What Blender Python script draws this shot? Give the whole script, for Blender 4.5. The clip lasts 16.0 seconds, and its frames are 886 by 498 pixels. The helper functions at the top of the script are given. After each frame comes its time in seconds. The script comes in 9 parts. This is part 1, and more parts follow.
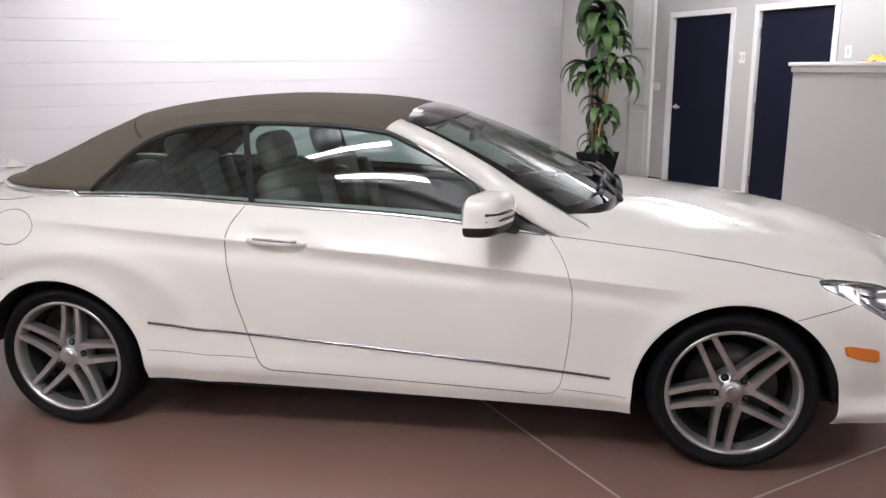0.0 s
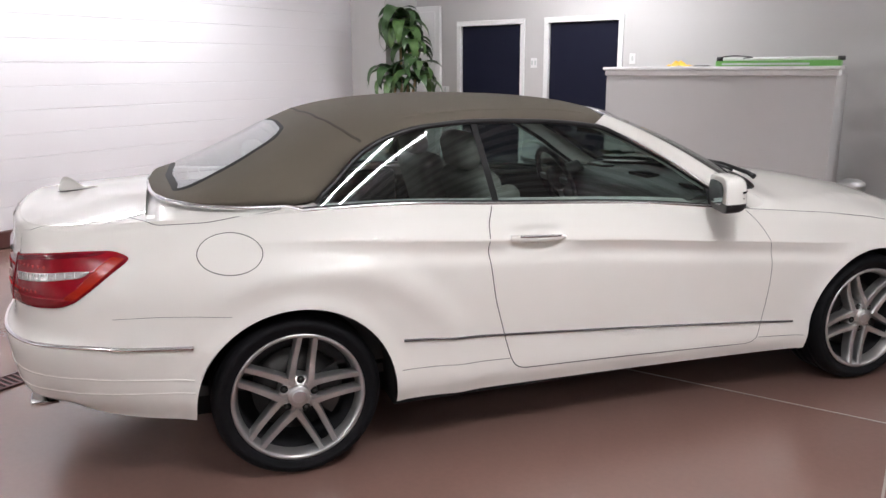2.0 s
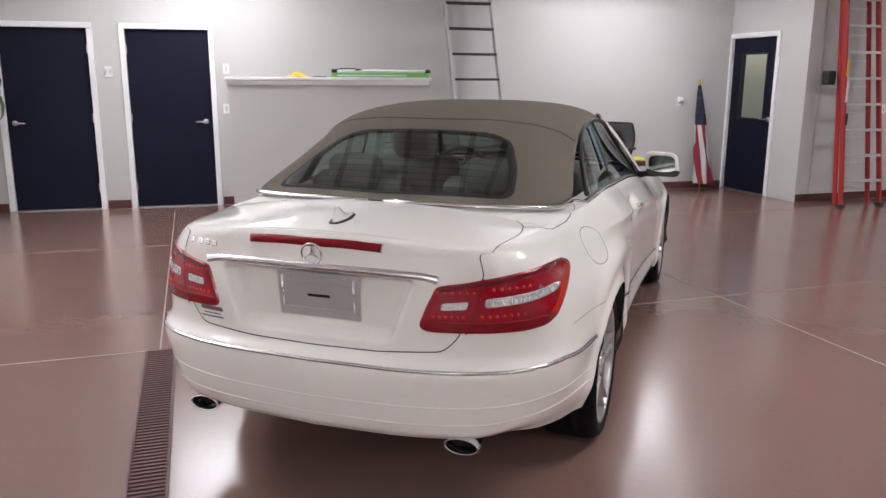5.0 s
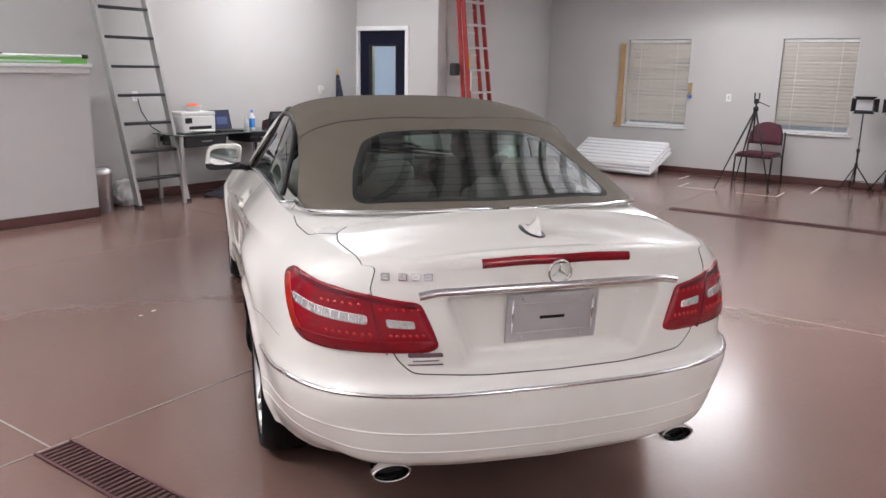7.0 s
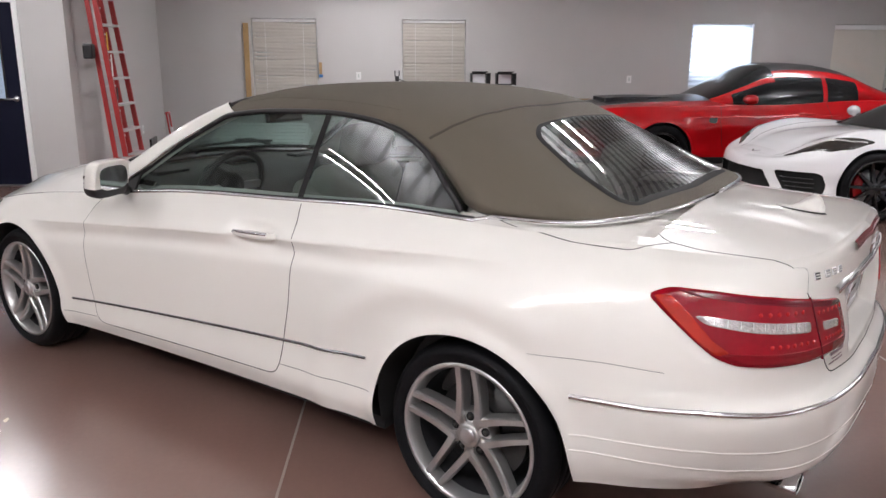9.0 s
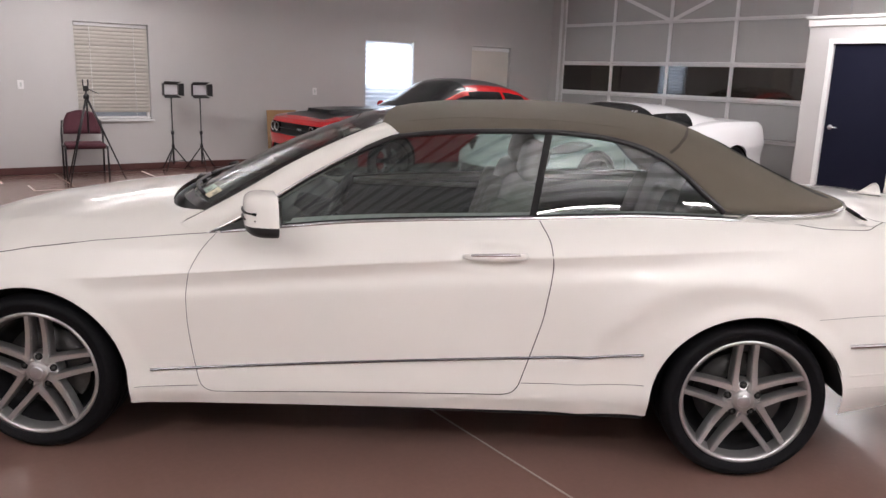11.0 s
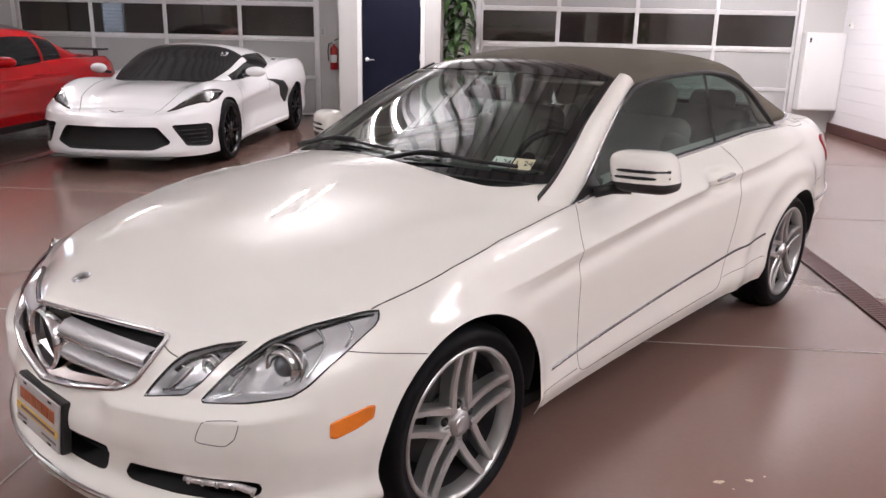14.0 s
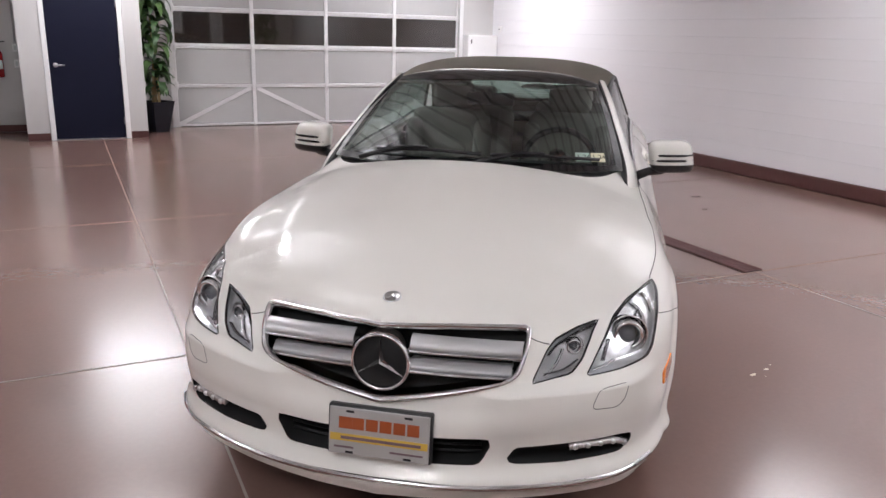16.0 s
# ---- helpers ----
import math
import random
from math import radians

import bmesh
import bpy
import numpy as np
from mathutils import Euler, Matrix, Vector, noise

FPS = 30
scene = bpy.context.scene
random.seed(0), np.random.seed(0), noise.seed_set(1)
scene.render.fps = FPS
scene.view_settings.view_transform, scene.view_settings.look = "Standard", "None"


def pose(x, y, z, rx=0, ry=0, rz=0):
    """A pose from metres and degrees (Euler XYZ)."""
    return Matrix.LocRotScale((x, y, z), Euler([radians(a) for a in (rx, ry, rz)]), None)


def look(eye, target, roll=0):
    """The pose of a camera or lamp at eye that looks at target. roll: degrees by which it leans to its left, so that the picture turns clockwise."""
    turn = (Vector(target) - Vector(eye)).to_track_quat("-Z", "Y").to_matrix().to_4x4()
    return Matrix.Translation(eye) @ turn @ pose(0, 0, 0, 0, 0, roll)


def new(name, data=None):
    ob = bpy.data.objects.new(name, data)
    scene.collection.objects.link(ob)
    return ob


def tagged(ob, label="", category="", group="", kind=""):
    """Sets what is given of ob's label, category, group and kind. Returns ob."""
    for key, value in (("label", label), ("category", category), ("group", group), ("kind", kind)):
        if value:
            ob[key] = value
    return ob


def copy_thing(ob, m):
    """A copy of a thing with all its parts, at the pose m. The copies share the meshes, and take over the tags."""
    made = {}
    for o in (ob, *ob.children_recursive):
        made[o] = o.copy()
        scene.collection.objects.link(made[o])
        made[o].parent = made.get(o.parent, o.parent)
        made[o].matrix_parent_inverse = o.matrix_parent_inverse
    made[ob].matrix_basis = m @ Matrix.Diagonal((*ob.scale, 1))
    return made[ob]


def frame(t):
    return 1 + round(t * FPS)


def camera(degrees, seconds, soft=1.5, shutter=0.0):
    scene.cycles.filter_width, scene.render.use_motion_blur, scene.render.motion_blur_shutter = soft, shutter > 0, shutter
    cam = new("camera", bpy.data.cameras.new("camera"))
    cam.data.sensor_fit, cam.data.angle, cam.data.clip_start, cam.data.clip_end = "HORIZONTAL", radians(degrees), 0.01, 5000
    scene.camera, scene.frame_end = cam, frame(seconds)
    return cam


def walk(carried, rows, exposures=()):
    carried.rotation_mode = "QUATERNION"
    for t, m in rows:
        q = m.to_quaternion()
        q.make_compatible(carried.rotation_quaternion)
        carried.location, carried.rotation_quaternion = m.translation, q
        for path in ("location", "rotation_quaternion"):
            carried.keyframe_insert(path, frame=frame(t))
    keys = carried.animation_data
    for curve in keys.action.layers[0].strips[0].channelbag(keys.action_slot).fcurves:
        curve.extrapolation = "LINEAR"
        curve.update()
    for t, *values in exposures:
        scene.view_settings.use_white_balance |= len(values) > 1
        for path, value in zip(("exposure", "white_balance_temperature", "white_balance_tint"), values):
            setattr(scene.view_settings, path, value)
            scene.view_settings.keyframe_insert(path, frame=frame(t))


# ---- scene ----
cam = camera(59.8, 16.0)
PATH = [
    (0, (3.355, -1.666, 1.532), (1.646, -0.738, 1.066), -0.6),
    (0.5, (3.011, -2.17, 1.532), (1.429, -1.039, 1.063), -1.0),
    (1, (2.66, -2.697, 1.541), (1.228, -1.38, 1.075), -1.0),
    (1.5, (2.198, -3.124, 1.52), (0.942, -1.638, 1.058), -0.6),
    (2, (1.731, -3.559, 1.515), (0.673, -1.925, 1.058), -0.3),
    (2.5, (1.199, -3.881, 1.491), (0.367, -2.119, 1.041), -0.2),
    (3, (0.661, -4.187, 1.502), (0.107, -2.318, 1.059), -0.0),
    (3.5, (0.076, -4.388, 1.49), (-0.208, -2.458, 1.052), -0.1),
    (4, (-0.538, -4.486, 1.502), (-0.533, -2.534, 1.065), -0.2),
    (4.2, (-0.807, -4.508, 1.506), (-0.681, -2.56, 1.071), -0.1),
    (6.3, (-3.086, -3.57, 1.517), (-1.782, -2.119, 1.075), 0.7),
    (6.5, (-3.249, -3.399, 1.543), (-1.849, -2.042, 1.101), 0.8),
    (7, (-3.505, -2.862, 1.536), (-1.905, -1.751, 1.081), 1.1),
    (7.5, (-3.734, -2.281, 1.522), (-1.976, -1.451, 1.054), 1.0),
    (8, (-3.793, -1.661, 1.497), (-1.928, -1.119, 1.016), 0.6),
    (8.2, (-3.811, -1.403, 1.52), (-1.917, -0.984, 1.035), 0.5),
    (10.3, (-3.427, 1.194, 1.497), (-1.666, 0.361, 1.043), 1.0),
    (10.5, (-3.332, 1.435, 1.504), (-1.618, 0.506, 1.056), 1.2),
    (11, (-3.027, 2.016, 1.508), (-1.459, 0.856, 1.066), 1.9),
    (11.5, (-2.607, 2.516, 1.489), (-1.211, 1.153, 1.048), 2.2),
    (12, (-2.167, 2.992, 1.482), (-0.969, 1.456, 1.027), 2.2),
    (12.5, (-1.647, 3.308, 1.468), (-0.679, 1.625, 0.986), 2.0),
    (13, (-1.09, 3.558, 1.474), (-0.375, 1.761, 0.964), 1.8),
    (13.5, (-0.499, 3.669, 1.466), (-0.052, 1.795, 0.93), 1.5),
    (14, (0.081, 3.72, 1.483), (0.23, 1.804, 0.931), 1.2),
    (14.5, (0.651, 3.712, 1.497), (0.505, 1.797, 0.938), 1.4),
    (15, (1.209, 3.678, 1.515), (0.779, 1.804, 0.963), 1.6),
    (15.5, (1.735, 3.707, 1.524), (1.063, 1.903, 0.982), 1.8),
    (16, (2.126, 3.704, 1.522), (1.279, 1.973, 0.986), 1.5),
]
walk(cam, [(t, look(eye, target, roll)) for t, eye, target, roll in PATH], [(0.0, 0.08, 6500, 10), (1.5, 0.04, 6500, 10), (3.5, 0.10, 6500, 10), (4.2, 0.06, 6500, 10), (6.4, 0.12, 6500, 10), (7.5, 0.18, 6500, 10), (8.2, 0.10, 6500, 10), (10.4, 0.02, 6750, 13), (13.2, 0.13, 6850, 16), (14.6, 0.02, 6650, 14), (15.4, 0.0, 6550, 13), (16.0, -0.04, 6500, 12)])

# ---------------------------------------------------------------- light
world = bpy.data.worlds.new("world")
world.use_nodes = True
scene.world = world
sky = world.node_tree.nodes.new("ShaderNodeTexSky")
sky.sky_type = "NISHITA"
sky.sun_disc = False
sky.sun_elevation, sky.sun_rotation = radians(35), radians(200)
bg = world.node_tree.nodes["Background"]
bg.inputs["Strength"].default_value = 0.06
world.node_tree.links.new(sky.outputs["Color"], bg.inputs["Color"])
scene.view_settings.exposure = 0.0

CEIL = 3.7
# place in plan, watts, turn in degrees
# the three at x below -3 are added to brighten the west side
LAMP_ROWS = [(1.9, -2.15, 100, 0), (-3.8, -0.4, 64, 0), (3.3, 3.75, 78, 90), (6.9, -0.1, 85, 0), (1.5, -7.0, 95, 90), (6.2, -5.8, 50, 0), (-1.6, 4.2, 75, 90), (-3.5, -7.2, 150, 0), (-3.9, 1.7, 64, 0)]
LAMP_DOWN, LAMP_UP = 0.55, 1.05
for lx, ly, watts, turn in LAMP_ROWS:
    for side in (-0.145, 0.145):
        data = bpy.data.lights.new("strip_light", "AREA")
        data.shape, data.size, data.size_y = "RECTANGLE", 0.03, 1.2
        data.energy, data.color = watts * LAMP_DOWN / 2, (0.985, 0.985, 1.03)
        lamp = new("strip_light", data)
        lamp.matrix_world = pose(lx, ly, CEIL - 0.785, 0, 0, turn) @ pose(side, 0, 0)
    # added upward lamp over the closed housing, brightens the ceiling round it
    data = bpy.data.lights.new("added_uplight", "AREA")
    data.shape, data.size, data.size_y = "RECTANGLE", 0.36, 1.22
    data.energy, data.color = watts * LAMP_UP, (0.985, 0.985, 1.03)
    lamp = new("added_uplight", data)
    lamp.matrix_world = pose(lx, ly, CEIL - 0.69, 180, 0, turn)


# ---------------------------------------------------------------- materials
def mat(name, color, rough=0.5, metal=0.0, vary=0.06, scale=6.0, bump=0.0, bump_scale=60.0, coat=0.0, spec=0.5, fine=0.0):
    """A principled material whose colour and roughness wander at a coarse and a fine scale."""
    m = bpy.data.materials.new(name)
    m.use_nodes = True
    nt = m.node_tree
    p = nt.nodes["Principled BSDF"]
    p.inputs["Roughness"].default_value = rough
    p.inputs["Metallic"].default_value = metal
    p.inputs["Coat Weight"].default_value = coat
    p.inputs["Coat Roughness"].default_value = 0.03
    p.inputs["Specular IOR Level"].default_value = spec
    tc = nt.nodes.new("ShaderNodeTexCoord")
    big = nt.nodes.new("ShaderNodeTexNoise")
    big.inputs["Scale"].default_value = scale
    big.inputs["Detail"].default_value = 6.0
    nt.links.new(tc.outputs["Object"], big.inputs["Vector"])
    mix = nt.nodes.new("ShaderNodeMix")
    mix.data_type = "RGBA"
    mix.inputs["A"].default_value = (*[c * (1 - vary) for c in color], 1)
    mix.inputs["B"].default_value = (*[min(1, c * (1 + vary)) for c in color], 1)
    nt.links.new(big.outputs["Fac"], mix.inputs["Factor"])
    nt.links.new(mix.outputs["Result"], p.inputs["Base Color"])
    if bump:
        small = nt.nodes.new("ShaderNodeTexNoise")
        small.inputs["Scale"].default_value = bump_scale
        small.inputs["Detail"].default_value = 4.0
        nt.links.new(tc.outputs["Object"], small.inputs["Vector"])
        b = nt.nodes.new("ShaderNodeBump")
        b.inputs["Strength"].default_value = bump
        b.inputs["Distance"].default_value = 0.01
        nt.links.new(small.outputs["Fac"], b.inputs["Height"])
        nt.links.new(b.outputs["Normal"], p.inputs["Normal"])
    return m


def glass(name, color, rough=0.0, base=0.05):
    """Thin glass: a mix of clear pass-through and a sharp reflection."""
    m = bpy.data.materials.new(name)
    m.use_nodes = True
    nt = m.node_tree
    nt.nodes.remove(nt.nodes["Principled BSDF"])
    clear = nt.nodes.new("ShaderNodeBsdfTransparent")
    clear.inputs["Color"].default_value = (*color, 1)
    gloss = nt.nodes.new("ShaderNodeBsdfGlossy")
    gloss.inputs["Roughness"].default_value = rough
    lw = nt.nodes.new("ShaderNodeLayerWeight")
    lw.inputs["Blend"].default_value = 0.5
    pw = nt.nodes.new("ShaderNodeMath")
    pw.operation = "POWER"
    pw.inputs[1].default_value = 5.0
    fr = nt.nodes.new("ShaderNodeMapRange")
    fr.inputs["To Min"].default_value = base
    nt.links.new(lw.outputs["Facing"], pw.inputs[0])
    nt.links.new(pw.outputs[0], fr.inputs["Value"])
    mx = nt.nodes.new("ShaderNodeMixShader")
    nt.links.new(fr.outputs["Result"], mx.inputs["Fac"])
    nt.links.new(clear.outputs["BSDF"], mx.inputs[1])
    nt.links.new(gloss.outputs["BSDF"], mx.inputs[2])
    nt.links.new(mx.outputs["Shader"], nt.nodes["Material Output"].inputs["Surface"])
    return m


def glow(name, color, strength):
    m = bpy.data.materials.new(name)
    m.use_nodes = True
    p = m.node_tree.nodes["Principled BSDF"]
    p.inputs["Base Color"].default_value = (*color, 1)
    p.inputs["Emission Color"].default_value = (*color, 1)
    p.inputs["Emission Strength"].default_value = strength
    return m


def car_paint(name, color, flake, rough=0.32):
    """Pearl paint under clear lacquer, with fine flake in the base."""
    m = mat(name, color, rough, 0.0, 0.015, 2.0, coat=1.0, spec=0.03)
    nt = m.node_tree
    p = nt.nodes["Principled BSDF"]
    p.inputs["Metallic"].default_value = flake
    tc = nt.nodes.new("ShaderNodeTexCoord")
    n = nt.nodes.new("ShaderNodeTexNoise")
    n.inputs["Scale"].default_value = 900.0
    nt.links.new(tc.outputs["Object"], n.inputs["Vector"])
    r = nt.nodes.new("ShaderNodeMapRange")
    r.inputs["To Min"].default_value, r.inputs["To Max"].default_value = rough - 0.05, rough + 0.07
    nt.links.new(n.outputs["Fac"], r.inputs["Value"])
    nt.links.new(r.outputs["Result"], p.inputs["Roughness"])
    return m


def floor_paint(name):
    """Polished brown-red concrete: cloudy colour, fine speckle, uneven gloss."""
    m = mat(name, (0.198, 0.116, 0.095), 0.24, 0.0, 0.10, 0.55, coat=0.5, spec=0.4)
    m.node_tree.nodes["Principled BSDF"].inputs["Coat Roughness"].default_value = 0.21
    nt = m.node_tree
    p = nt.nodes["Principled BSDF"]
    tc = nt.nodes.new("ShaderNodeTexCoord")
    mid = nt.nodes.new("ShaderNodeTexNoise")
    mid.inputs["Scale"].default_value, mid.inputs["Detail"].default_value = 1.1, 1.0
    spk = nt.nodes.new("ShaderNodeTexNoise")
    spk.inputs["Scale"].default_value, spk.inputs["Detail"].default_value = 40.0, 2.0
    for n in (mid, spk):
        nt.links.new(tc.outputs["Object"], n.inputs["Vector"])
    r = nt.nodes.new("ShaderNodeMapRange")
    r.inputs["To Min"].default_value, r.inputs["To Max"].default_value = 0.16, 0.265
    mid.inputs["Scale"].default_value, mid.inputs["Detail"].default_value = 2.3, 4.0
    ripple = nt.nodes.new("ShaderNodeTexNoise")
    ripple.inputs["Scale"].default_value, ripple.inputs["Detail"].default_value = 22.0, 2.0
    nt.links.new(tc.outputs["Object"], ripple.inputs["Vector"])
    bp = nt.nodes.new("ShaderNodeBump")
    bp.inputs["Strength"].default_value, bp.inputs["Distance"].default_value = 0.10, 0.004
    nt.links.new(ripple.outputs["Fac"], bp.inputs["Height"])
    nt.links.new(bp.outputs["Normal"], p.inputs["Normal"])
    nt.links.new(bp.outputs["Normal"], p.inputs["Coat Normal"])
    nt.links.new(mid.outputs["Fac"], r.inputs["Value"])
    nt.links.new(r.outputs["Result"], p.inputs["Roughness"])
    old = p.inputs["Base Color"].links[0].from_socket
    mx = nt.nodes.new("ShaderNodeMix")
    mx.data_type, mx.blend_type = "RGBA", "MULTIPLY"
    ramp = nt.nodes.new("ShaderNodeValToRGB")
    ramp.color_ramp.elements[0].position, ramp.color_ramp.elements[0].color = 0.35, (0.8, 0.8, 0.82, 1)
    ramp.color_ramp.elements[1].position, ramp.color_ramp.elements[1].color = 0.7, (1.12, 1.1, 1.08, 1)
    nt.links.new(spk.outputs["Fac"], ramp.inputs["Fac"])
    mx.inputs["Factor"].default_value = 0.12
    nt.links.new(old, mx.inputs["A"])
    nt.links.new(ramp.outputs["Color"], mx.inputs["B"])
    nt.links.new(mx.outputs["Result"], p.inputs["Base Color"])
    return m


M_FLOOR = floor_paint("polished_concrete")
M_WALL = mat("grey_wall_paint", (0.52, 0.51, 0.50), 0.75, 0, 0.03, 1.2, 0.12, 180)
M_WHITE_CLAD = mat("white_cladding", (0.83, 0.82, 0.84), 0.45, 0, 0.02, 1.0, 0.05, 120)
M_TRIM = mat("white_trim", (0.8, 0.8, 0.79), 0.4, 0, 0.02, 4, 0.05, 90)
M_DOOR = mat("navy_black_door_paint", (0.008, 0.009, 0.021), 0.6, 0, 0.1, 3, 0.08, 220, spec=0.12)
M_BASE = mat("maroon_vinyl_base", (0.085, 0.03, 0.026), 0.5, 0, 0.15, 5)
M_CEIL = mat("white_ribbed_deck", (0.76, 0.76, 0.76), 0.55, 0, 0.03, 2)
M_RIB = mat("dark_rib", (0.22, 0.22, 0.22), 0.6, 0, 0.1, 2)
M_JOINT = mat("pale_joint_filler", (0.27, 0.21, 0.18), 0.6, 0, 0.2, 8)
M_GRATE = mat("oxide_red_grate", (0.10, 0.035, 0.035), 0.5, 0.1, 0.2, 20)
M_BLACK = mat("black_plastic", (0.012, 0.012, 0.013), 0.45, 0, 0.1, 20)
M_BLACKGLOSS = mat("gloss_black", (0.008, 0.008, 0.009), 0.08, 0, 0.05, 10)
M_DARK = mat("dark_cavity", (0.006, 0.006, 0.006), 0.8, 0, 0.1, 10)
M_CHROME = mat("chrome", (0.82, 0.82, 0.83), 0.08, 1.0, 0.02, 10)
M_DARKCHROME = mat("dark_chrome", (0.22, 0.22, 0.23), 0.2, 0.9, 0.05, 20)
M_SATIN = mat("satin_silver", (0.60, 0.60, 0.61), 0.28, 1.0, 0.05, 20)
M_STEEL = mat("galvanised_steel", (0.55, 0.56, 0.57), 0.35, 0.9, 0.15, 6)
M_ALU = mat("brushed_aluminium", (0.62, 0.62, 0.62), 0.38, 0.8, 0.1, 15)
M_PEARL = car_paint("pearl_white_paint", (0.84, 0.822, 0.77), 0.0)
M_VWHITE = car_paint("arctic_white_paint", (0.82, 0.82, 0.83), 0.0)
M_RED = car_paint("red_paint", (0.42, 0.005, 0.008), 0.0)
M_SATINBLACK = mat("satin_black_paint", (0.018, 0.018, 0.02), 0.35, 0, 0.08, 4)
M_TYRE = mat("tyre_rubber", (0.006, 0.006, 0.007), 0.6, 0, 0.2, 30, 0.1, 300, spec=0.12)
M_GRILLEBAR = mat("satin_grille_paint", (0.62, 0.62, 0.63), 0.38, 0.55, 0.03, 12)
M_RIM = mat("machined_grey_alloy", (0.49, 0.485, 0.48), 0.28, 0.82, 0.08, 25)
# near-black: the shade behind the spokes is put into the alloy's colour
M_RIMDARK = mat("shaded_alloy_barrel", (0.018, 0.018, 0.02), 0.55, 0.1, 0.1, 20)
M_CANVAS = mat("olive_canvas", (0.122, 0.104, 0.078), 0.85, 0, 0.06, 4, 0.35, 900)
M_CARGLASS = glass("green_car_glass", (0.46, 0.56, 0.53), base=0.07)
M_SCREENGLASS = glass("green_screen_glass", (0.50, 0.60, 0.56), base=0.11)
M_LAMPGLASS = glass("clear_lamp_glass", (0.93, 0.94, 0.95))
M_CARPANE = mat("dark_car_glass", (0.012, 0.013, 0.014), 0.10, 0, 0.02, 3, spec=0.35)
M_LENS = mat("grey_projector_glass", (0.10, 0.105, 0.115), 0.06, 0.2, 0.1, 40, coat=1.0)
M_PANE = mat("dark_reflective_pane", (0.02, 0.015, 0.012), 0.04, 0, 0.02, 3, coat=0.6)
M_REDLAMP = mat("red_lamp_lens", (0.26, 0.002, 0.010), 0.12, 0, 0.12, 60, coat=0.15, spec=0.35)
M_REDDOT = mat("red_led", (0.50, 0.012, 0.016), 0.15, 0, 0.1, 60, coat=0.3)
M_REDORANGE = mat("orange_red_lens", (0.42, 0.018, 0.007), 0.12, 0, 0.1, 60, coat=0.15, spec=0.35)
M_BRAKE = mat("brake_disc_steel", (0.07, 0.068, 0.066), 0.45, 0.7, 0.1, 30)
M_REDDEEP = mat("deep_red_lens", (0.14, 0.002, 0.010), 0.12, 0, 0.1, 60, coat=0.2, spec=0.35)
M_CLEARLAMP = mat("clear_lamp_band", (0.66, 0.61, 0.61), 0.15, 0.5, 0.5, 70, 0.5, 90, coat=1.0)
M_AMBER = mat("amber_lens", (0.75, 0.19, 0.015), 0.2, 0, 0.12, 120, coat=1.0)
M_CREAM = mat("cream_leather", (0.235, 0.222, 0.20), 0.5, 0, 0.06, 8, 0.15, 250)
M_GREYTRIM = mat("grey_interior_trim", (0.06, 0.06, 0.06), 0.6, 0, 0.1, 8, 0.1, 200)


# ---------------------------------------------------------------- mesh helpers
def mesh_of(name, verts, faces, material, smooth=False, normals=None):
    me = bpy.data.meshes.new(name)
    me.from_pydata([tuple(map(float, v)) for v in verts], [], [tuple(map(int, f)) for f in faces])
    me.materials.append(material)
    if smooth:
        me.polygons.foreach_set("use_smooth", [True] * len(me.polygons))
    me.update()
    if normals is not None:
        me.normals_split_custom_set_from_vertices([tuple(map(float, n)) for n in normals])
    return me


def part(name, me, parent=None, label="", m=None):
    """One mesh object, under a thing or part when parent is given."""
    ob = new(name, me)
    if parent is not None:
        ob.parent = parent
    if m is not None:
        ob.matrix_basis = m
    if label:
        ob["label"] = label
    return ob


def thing(name, label, category, m=None, group="", kind=""):
    ob = new(name)
    if m is not None:
        ob.matrix_basis = m
    return tagged(ob, label, category, group, kind)


def box_mesh(name, lo, hi, material, bevel=0.0, seg=2, smooth=False):
    bm = bmesh.new()
    bmesh.ops.create_cube(bm, size=1.0)
    size = [b - a for a, b in zip(lo, hi)]
    mid = [(a + b) / 2 for a, b in zip(lo, hi)]
    bmesh.ops.scale(bm, vec=size, verts=bm.verts)
    bmesh.ops.translate(bm, vec=mid, verts=bm.verts)
    if bevel:
        bmesh.ops.bevel(bm, geom=bm.edges[:], offset=bevel, segments=seg, affect="EDGES", profile=0.5)
    me = bpy.data.meshes.new(name)
    bm.to_mesh(me)
    bm.free()
    me.materials.append(material)
    if smooth:
        me.polygons.foreach_set("use_smooth", [True] * len(me.polygons))
    return me


def join_meshes(name, parts, material):
    """One mesh from a list of (verts, faces)."""
    V, F, n = [], [], 0
    for v, f in parts:
        V += [tuple(p) for p in v]
        F += [tuple(i + n for i in q) for q in f]
        n += len(v)
    return mesh_of(name, V, F, material)


def box_vf(lo, hi):
    x0, y0, z0 = lo
    x1, y1, z1 = hi
    v = [(x0, y0, z0), (x1, y0, z0), (x1, y1, z0), (x0, y1, z0), (x0, y0, z1), (x1, y0, z1), (x1, y1, z1), (x0, y1, z1)]
    f = [(3, 2, 1, 0), (4, 5, 6, 7), (0, 1, 5, 4), (1, 2, 6, 5), (2, 3, 7, 6), (3, 0, 4, 7)]
    return v, f


